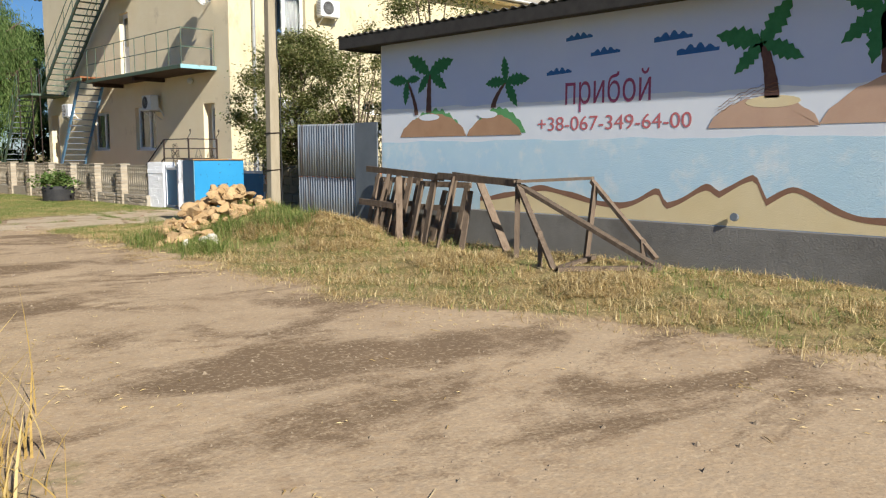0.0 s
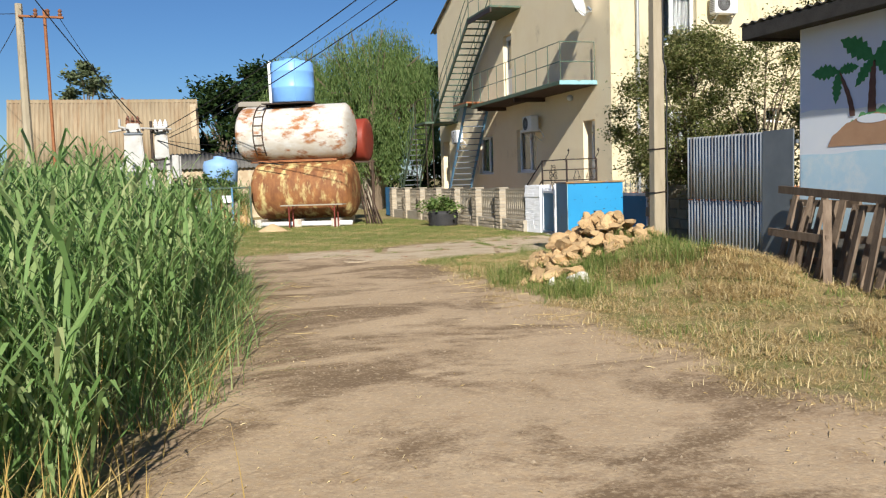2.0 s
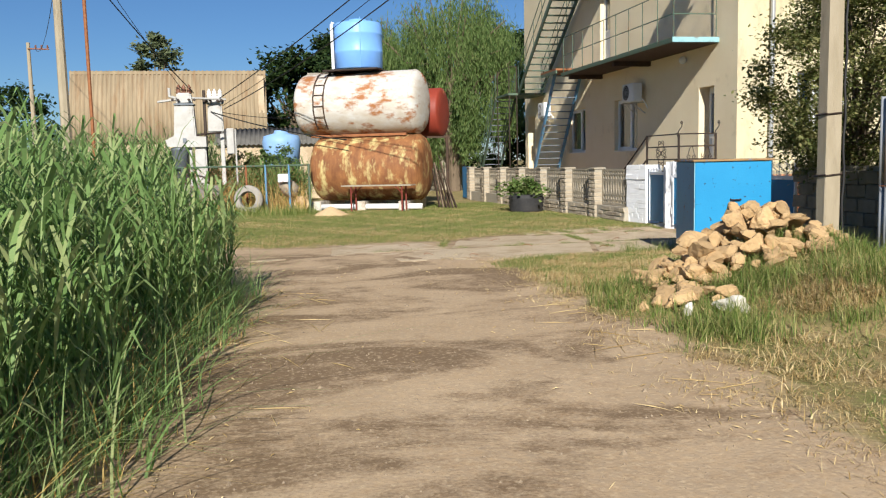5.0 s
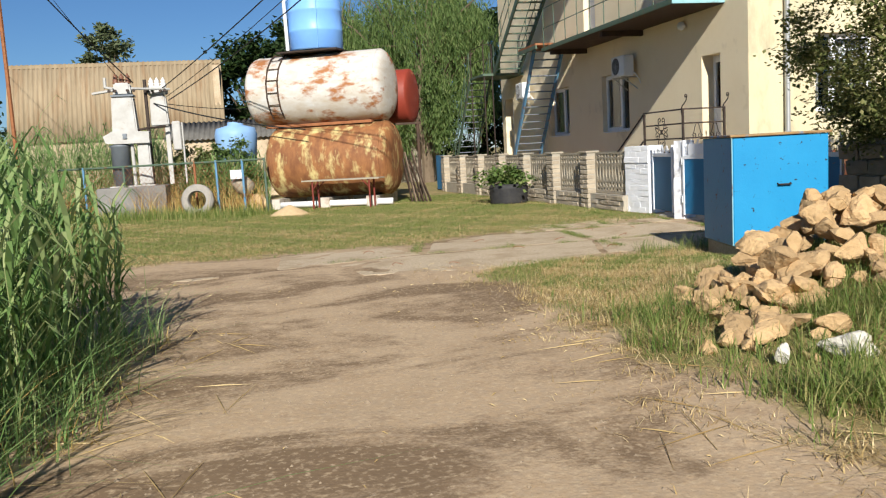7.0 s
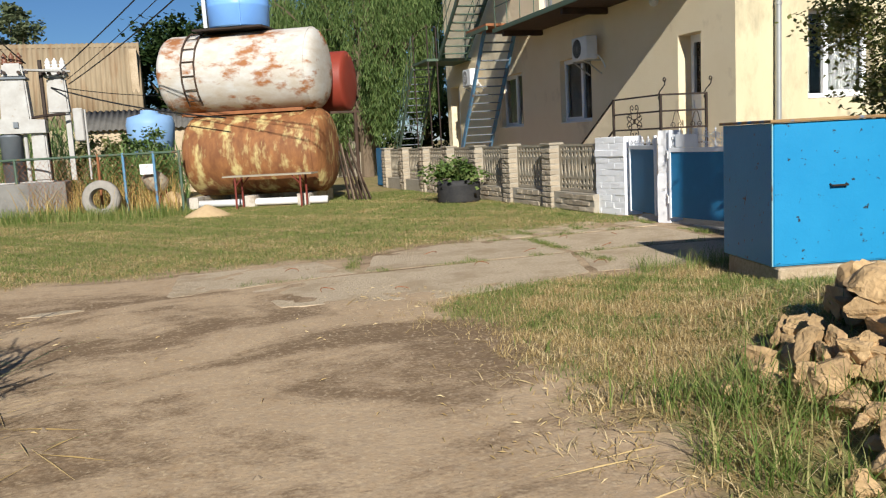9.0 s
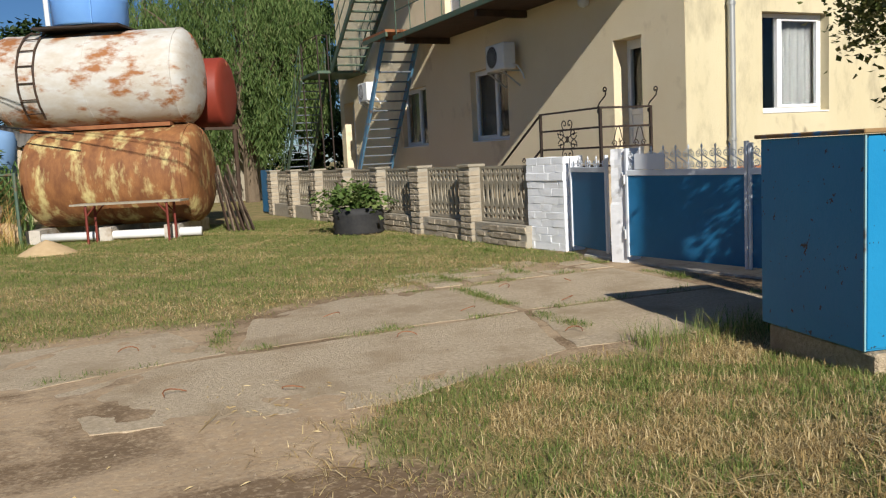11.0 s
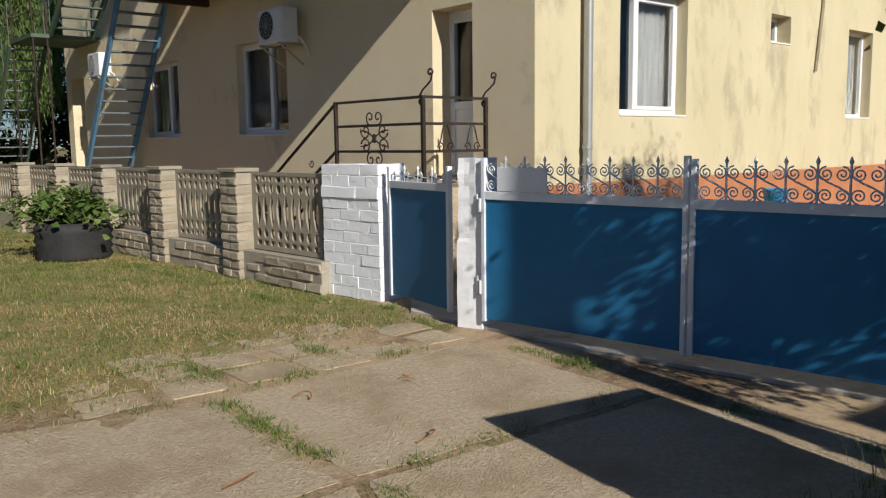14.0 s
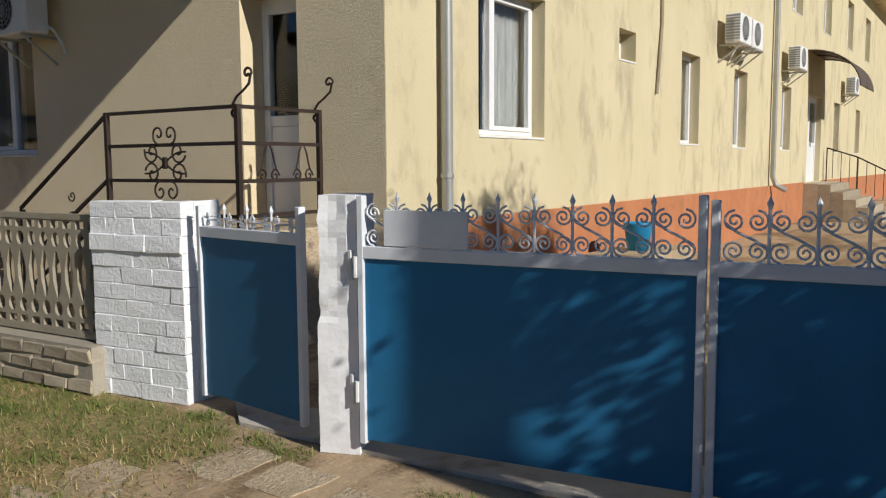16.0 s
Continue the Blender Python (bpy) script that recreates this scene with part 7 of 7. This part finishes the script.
def scatter(n, box, test):
    x, y = rg.uniform(box[0], box[1], n), rg.uniform(box[2], box[3], n)
    keep = rg.random(n) < test(x, y)
    x, y = x[keep], y[keep]
    return np.stack([x, y, ground_z(x, y)], 1)


def green_part(x, y):
    return np.clip(0.55 + 1.1 * wob(x, y, 1.1, 3.0) + 0.8 * wob(x, y, 3.7, 1.0) + 0.6 * wob(x, y, 9.0, 2.0), 0, 1)


hay = lambda x, y: 0.35 + 0.65 * smooth_step(y + 0.8 * wob(x, y, 0.8, 2.0), 7.5, 10.5)
verge = lambda x, y: np.clip(grass_mask(x, y) - 0.15, 0, 1) * (x > 6.2) * green_part(x, y) * hay(x, y)
verge_dry = lambda x, y: np.clip(grass_mask(x, y) - 0.05, 0, 1) * (x > 6.2) * (1.05 - green_part(x, y) * hay(x, y))
r = scatter(115000, (6.2, 11.0, -4.5, 17.0), verge)
blades("grass", r, rg.uniform(0.04, 0.13, len(r)) * (0.6 + 0.7 * np.clip(wob(r[:, 0], r[:, 1], 2.4, 5.0), -0.3, 1)) * (1 - 0.5 * smooth_step(r[:, 1], 12.8, 14)), rg.uniform(0.003, 0.007, len(r)), 1.1, L_GRASS, "short green verge grass", "grass", 2, 61)
r = scatter(175000, (6.2, 11.0, -4.5, 17.0), verge_dry)
blades("dry_grass", r, rg.uniform(0.02, 0.11, len(r)) * (0.6 + 1.1 * np.clip(wob(r[:, 0], r[:, 1], 5.5, 1.0), -0.3, 1)) * (1 - 0.5 * smooth_step(r[:, 1], 12.8, 14)), rg.uniform(0.003, 0.007, len(r)), 1.9, L_STRAW, "dry flattened straw-coloured verge grass", "grass", 2, 62)
r = scatter(22000, (7.4, 10.8, 10.2, 13.4), lambda x, y: np.exp(-(((x - 9.1) / 1.1) ** 2 + ((y - 11.6) / 0.9) ** 2)) * np.clip(0.5 + wob(x, y, 3.3, 0.4), 0.1, 1))
blades("grass", r, rg.uniform(0.08, 0.24, len(r)), rg.uniform(0.005, 0.009, len(r)), 0.8, L_GRASS, "long grass on the mound", "grass", 2, 63)
for cx, cy, wide, high in HEAPS:
    k = int(11000 * wide * wide) + 1500
    a, q = rg.uniform(0, 2 * np.pi, k), np.sqrt(rg.random(k)) * 1.35
    x, y = cx + wide * q * np.cos(a), cy + wide * q * np.sin(a)
    r = np.stack([x, y, ground_z(x, y) + 0.012], 1)
    blades("hay", r, rg.uniform(0.04, 0.14, k), rg.uniform(0.004, 0.009, k), 1.5, L_STRAW, "loose mown hay heaped on the verge", "hay", 3, 80 + int(cy))
mats = lambda x, y: np.clip(grass_mask(x, y) * 1.3 - 0.1, 0, 1) * (x > 6.6) * np.clip(0.15 + 1.6 * wob(x, y, 2.3, 4.1) + 0.9 * wob(x, y, 6.1, 0.6), 0, 1)
r = scatter(85000, (6.8, 11.0, -3.0, 14.6), mats)
blades("hay", r, rg.uniform(0.05, 0.15, len(r)), rg.uniform(0.005, 0.010, len(r)), 1.8, L_STRAW, "matted mown hay strewn over the verge", "hay", 3, 90)
r = scatter(22000, (7.2, 11.0, -3.0, 14.6), lambda x, y: np.clip(grass_mask(x, y), 0, 1) * np.clip(1.8 * wob(x, y, 1.7, 1.3) + 1.1 * wob(x, y, 5.3, 2.6) - 0.25, 0, 1))
blades("grass", r, rg.uniform(0.07, 0.2, len(r)), rg.uniform(0.005, 0.010, len(r)), 0.8, L_GRASS, "taller green tufts on the verge", "grass", 2, 91)
r = scatter(42000, (6.0, 9.0, -3.0, 16.4), lambda x, y: np.exp(-((x - verge_edge(y) + 0.3 * wob(x, y, 1.4, 0.9)) / 0.36) ** 2) * np.clip(0.5 + 1.2 * wob(x, y, 3.9, 2.2), 0, 1))
blades("dry_grass", r, rg.uniform(0.03, 0.10, len(r)), rg.uniform(0.003, 0.006, len(r)), 1.9, L_STRAW, "flattened straw along the edge of the track", "grass", 2, 92)
lawn = lambda x, y: grass_mask(x, y) * (x > -2.0) * (0.35 + 0.65 * green_part(x, y))
r = scatter(310000, (-1.5, 12.0, 19.4, 33.0), lawn)
blades("grass", r, rg.uniform(0.025, 0.085, len(r)) * (0.8 + 0.5 * np.clip(wob(r[:, 0], r[:, 1], 4.5, 3.0), -0.5, 1)), rg.uniform(0.004, 0.008, len(r)), 0.9, L_GRASS, "patchy green lawn before the fence", "grass", 2, 64)
r = scatter(200000, (-1.5, 12.0, 19.2, 31.0), lambda x, y: grass_mask(x, y) * np.clip(0.9 - 1.4 * green_part(x, y) + 1.1 * np.exp(-((y - 20.4) / 1.0) ** 2), 0, 1))
blades("dry_grass", r, rg.uniform(0.02, 0.07, len(r)), rg.uniform(0.004, 0.007, len(r)), 1.6, L_STRAW, "dry patches of the lawn", "grass", 2, 65)


def along(lines, n, spread):
    out = []
    for (a, b, c, d), k in zip(lines, n):
        f = rg.random(k)
        x, y = a + (c - a) * f, b + (d - b) * f
        tuft = wob(x, y, 2.2, 0.7) > -0.02
        x, y = x[tuft] + rg.normal(0, spread, tuft.sum()), y[tuft] + rg.normal(0, spread, tuft.sum())
        out.append(np.stack([x, y, 0 * x - 0.01], 1))
    return np.concatenate(out)


joints = [(9.5, 16.9, 9.55, 20.0), (7.0, 18.43, 11.6, 18.38), (9.0, 20.05, 11.7, 20.1), (9.2, 20.5, 11.8, 20.5), (9.2, 20.95, 11.9, 20.95), (9.7, 20.1, 9.75, 21.3), (10.6, 20.0, 10.7, 21.3), (6.8, 18.35, 7.1, 19.6), (11.55, 16.9, 11.8, 20.0), (11.7, 20.1, 12.0, 21.6), (11.4, 22.5, 11.25, 27), (5.2, 18.25, 6.8, 18.4)]
r = along(joints, [3800, 2600, 1400, 1100, 1000, 800, 800, 700, 2600, 2200, 4500, 500], 0.05)
blades("weeds", r, rg.uniform(0.015, 0.085, len(r)) * (0.7 + 0.8 * np.clip(wob(r[:, 0], r[:, 1], 6.0, 1.0), -0.3, 1)), rg.uniform(0.004, 0.008, len(r)), 0.9, L_GRASS, "weeds growing in the slab joints", "weeds", 2, 66)
r = scatter(3200, (9.4, 11.4, 16.2, 17.1), lambda x, y: np.exp(-((y - 16.7 + 0.05 * (x - 10)) / 0.22) ** 2))
blades("grass", r, rg.uniform(0.08, 0.30, len(r)) * np.clip(0.7 + 0.6 * wob(r[:, 0], r[:, 1], 5.0, 0.5), 0.3, 1.2), rg.uniform(0.003, 0.006, len(r)), 0.5, L_GRASS, "tall grass tufts beside the box", "grass", 3, 67)
near = (7.0, 10.8, 13.2, 17.1)
r = scatter(70000, near, verge)
blades("grass", r, rg.uniform(0.025, 0.08, len(r)), rg.uniform(0.003, 0.006, len(r)), 0.8, L_GRASS, "fine green grass beside the slabs", "grass", 2, 74)
r = scatter(70000, near, verge_dry)
blades("dry_grass", r, rg.uniform(0.02, 0.08, len(r)), rg.uniform(0.003, 0.006, len(r)), 1.2, L_STRAW, "fine dry grass beside the slabs", "grass", 2, 75)
# dry tufts by the start of the track
r = np.stack([2.3 + rg.normal(0, 0.22, 900), 3.3 + rg.normal(0, 0.5, 900)], 1)
r = np.column_stack([r, ground_z(r[:, 0], r[:, 1])])
blades("dry_reeds", r, rg.uniform(0.25, 0.85, len(r)), rg.uniform(0.008, 0.016, len(r)), 0.4, L_REEDDRY, "dry golden reed tufts beside the track", "reeds", 4, 68)
r = scatter(1500, (1.0, 3.4, 2.0, 13.0), lambda x, y: np.exp(-((x - reed_edge(y)) / 0.18) ** 2))
blades("dry_reeds", r, rg.uniform(0.2, 0.9, len(r)), rg.uniform(0.006, 0.012, len(r)), 0.8, L_REEDDRY, "dead reed stalks at the edge of the reeds", "reeds", 4, 69)
r = scatter(15000, (-1.5, 5.2, 29.0, 33.0), lambda x, y: np.exp(-((y - (33.0 - 0.52 * (x + 1.0)) + 0.7) / 0.6) ** 2))
blades("grass", r, rg.uniform(0.12, 0.45, len(r)), rg.uniform(0.008, 0.016, len(r)), 0.5, L_GRASS, "rank grass along the wire fence", "grass", 3, 70)
r = scatter(7000, (-1.0, 5.0, 30.5, 35.0), lambda x, y: 0.6 * np.exp(-((y - (33.6 - 0.52 * (x + 1.0)) - 0.8) / 0.7) ** 2))
blades("dry_reeds", r, rg.uniform(0.5, 1.3, len(r)), rg.uniform(0.012, 0.022, len(r)), 0.5, L_REEDDRY, "dead brown weeds behind the wire fence", "weeds", 3, 71)
r = scatter(26000, (7.1, 9.8, 10.2, 13.2), lambda x, y: np.clip(wob(x, y, 3.1, 2.2) + 0.15, 0, 1) * grass_mask(x, y))
blades("grass", r, rg.uniform(0.12, 0.32, len(r)), rg.uniform(0.005, 0.010, len(r)), 0.7, L_GRASS, "grass tufts among the stones", "grass", 3, 72)
# reed stalks bowed over the track
r = np.stack([3.25 + rg.normal(0, 0.18, 90), rg.uniform(8.0, 14.2, 90)], 1)
r = np.column_stack([r, ground_z(r[:, 0], r[:, 1])])
blades("bent_reeds", r, rg.uniform(0.5, 0.95, len(r)), rg.uniform(0.010, 0.018, len(r)), 0.75, L_REED, "reeds bowed over the edge of the track", "reeds", 5, 73, lean=(0.5, 0.1, 0))
r = scatter(5000, (2.2, 3.9, 6.5, 14.4), lambda x, y: np.exp(-((x - reed_edge(y)) / 0.22) ** 2))
blades("bent_reeds", r, rg.uniform(0.25, 0.8, len(r)), rg.uniform(0.006, 0.013, len(r)), 0.8, L_REED, "low tangled reeds at the edge of the track", "reeds", 4, 93, lean=(0.25, 0.05, 0))
r = scatter(5000, (2.4, 4.2, 6.5, 14.4), lambda x, y: np.exp(-((x - reed_edge(y) - 0.12) / 0.2) ** 2) * np.clip(0.4 + wob(x, y, 2.6, 0.2), 0, 1))
blades("dry_reeds", r, rg.uniform(0.08, 0.4, len(r)), rg.uniform(0.004, 0.009, len(r)), 1.7, L_REEDDRY, "dead reed litter beside the track", "reeds", 3, 94, lean=(0.3, 0, 0))
# broken straw lying on the track
x, y = rg.uniform(2.6, 8.4, 8000), rg.uniform(-1.0, 17.5, 8000)
keep = rg.random(8000) < np.clip(0.9 * np.exp(-((x - 3.5) / 0.5) ** 2) + 0.9 * np.exp(-((x - 6.7) / 0.45) ** 2) + 0.05, 0, 1) * np.clip(0.25 + 1.2 * wob(x, y, 1.5, 4.0), 0, 1)
x, y = x[keep], y[keep]
far_x = np.concatenate([rg.uniform(3.6, 4.6, 26), rg.uniform(6.4, 7.6, 24)])
far_y = np.concatenate([rg.uniform(9.5, 14.5, 26), rg.uniform(9.0, 13.0, 24)])
x, y = np.concatenate([x, far_x]), np.concatenate([y, far_y])
a, ln = rg.uniform(0, np.pi, len(x)), rg.uniform(0.015, 0.10, len(x)) * (0.6 + 3.5 * (rg.random(len(x)) > 0.975))
ln[-50:] = rg.uniform(0.15, 0.6, 50)
dx, dy = np.cos(a) * ln / 2, np.sin(a) * ln / 2
ux, uy = -np.sin(a) * 0.0017, np.cos(a) * 0.0017
zz = ground_z(x, y)
V = np.stack([np.stack([x - dx - ux, y - dy - uy, zz + 0.004], 1), np.stack([x + dx - ux, y + dy - uy, zz + 0.012], 1), np.stack([x + dx + ux, y + dy + uy, zz + 0.012], 1), np.stack([x - dx + ux, y - dy + uy, zz + 0.004], 1), np.stack([x, y, zz + 0.015], 1)], 1).reshape(-1, 3)
b = np.arange(len(x))[:, None] * 5
me = bpy.data.meshes.new("straw")
me.from_pydata(V.tolist(), [], np.concatenate([b + np.array([[0, 1, 4]]), b + np.array([[1, 2, 4]]), b + np.array([[2, 3, 4]]), b + np.array([[3, 0, 4]])]).tolist())
me.materials.append(L_STRAW)
tagged(new("straw", me), "broken straw strewn over the track", "straw", kind="stuff")
# pebbles
x, y = rg.uniform(2.8, 8.4, 2800), rg.uniform(-1.0, 18.0, 2800)
s = rg.uniform(0.004, 0.013, 2800) * (1 + 1.2 * (rg.random(2800) > 0.97))
zz = ground_z(x, y)
ring = [np.stack([x + s * np.cos(k * 1.257 + s * 900), y + s * 0.8 * np.sin(k * 1.257 + s * 900), zz], 1) for k in range(5)]
V = np.stack(ring + [np.stack([x, y, zz + s * 0.9], 1)], 1).reshape(-1, 3)
b = np.arange(2800)[:, None] * 6
me = bpy.data.meshes.new("pebbles")
me.from_pydata(V.tolist(), [], np.concatenate([b + np.array([[k, (k + 1) % 5, 5]]) for k in range(5)]).tolist())
me.materials.append(mat("pebble_stone", (0.15, 0.11, 0.075), (0.32, 0.25, 0.17), 40, 0.9, bump=0))
tagged(new("pebbles", me), "small pebbles scattered over the dirt", "pebbles", kind="stuff")
bm = bmesh.new()
prism(bm, [(0, 0), (0.5, -0.12), (0.95, 0.05), (0.8, 0.22), (0.3, 0.2)], (3.6, 17.7, 0.0), (0.6, 0, 0), (0, 0.6, 0), 0.02)
solo("concrete_shard", bm, M_CONCRETE, "flat shard of broken concrete on the dirt", "concrete shard")
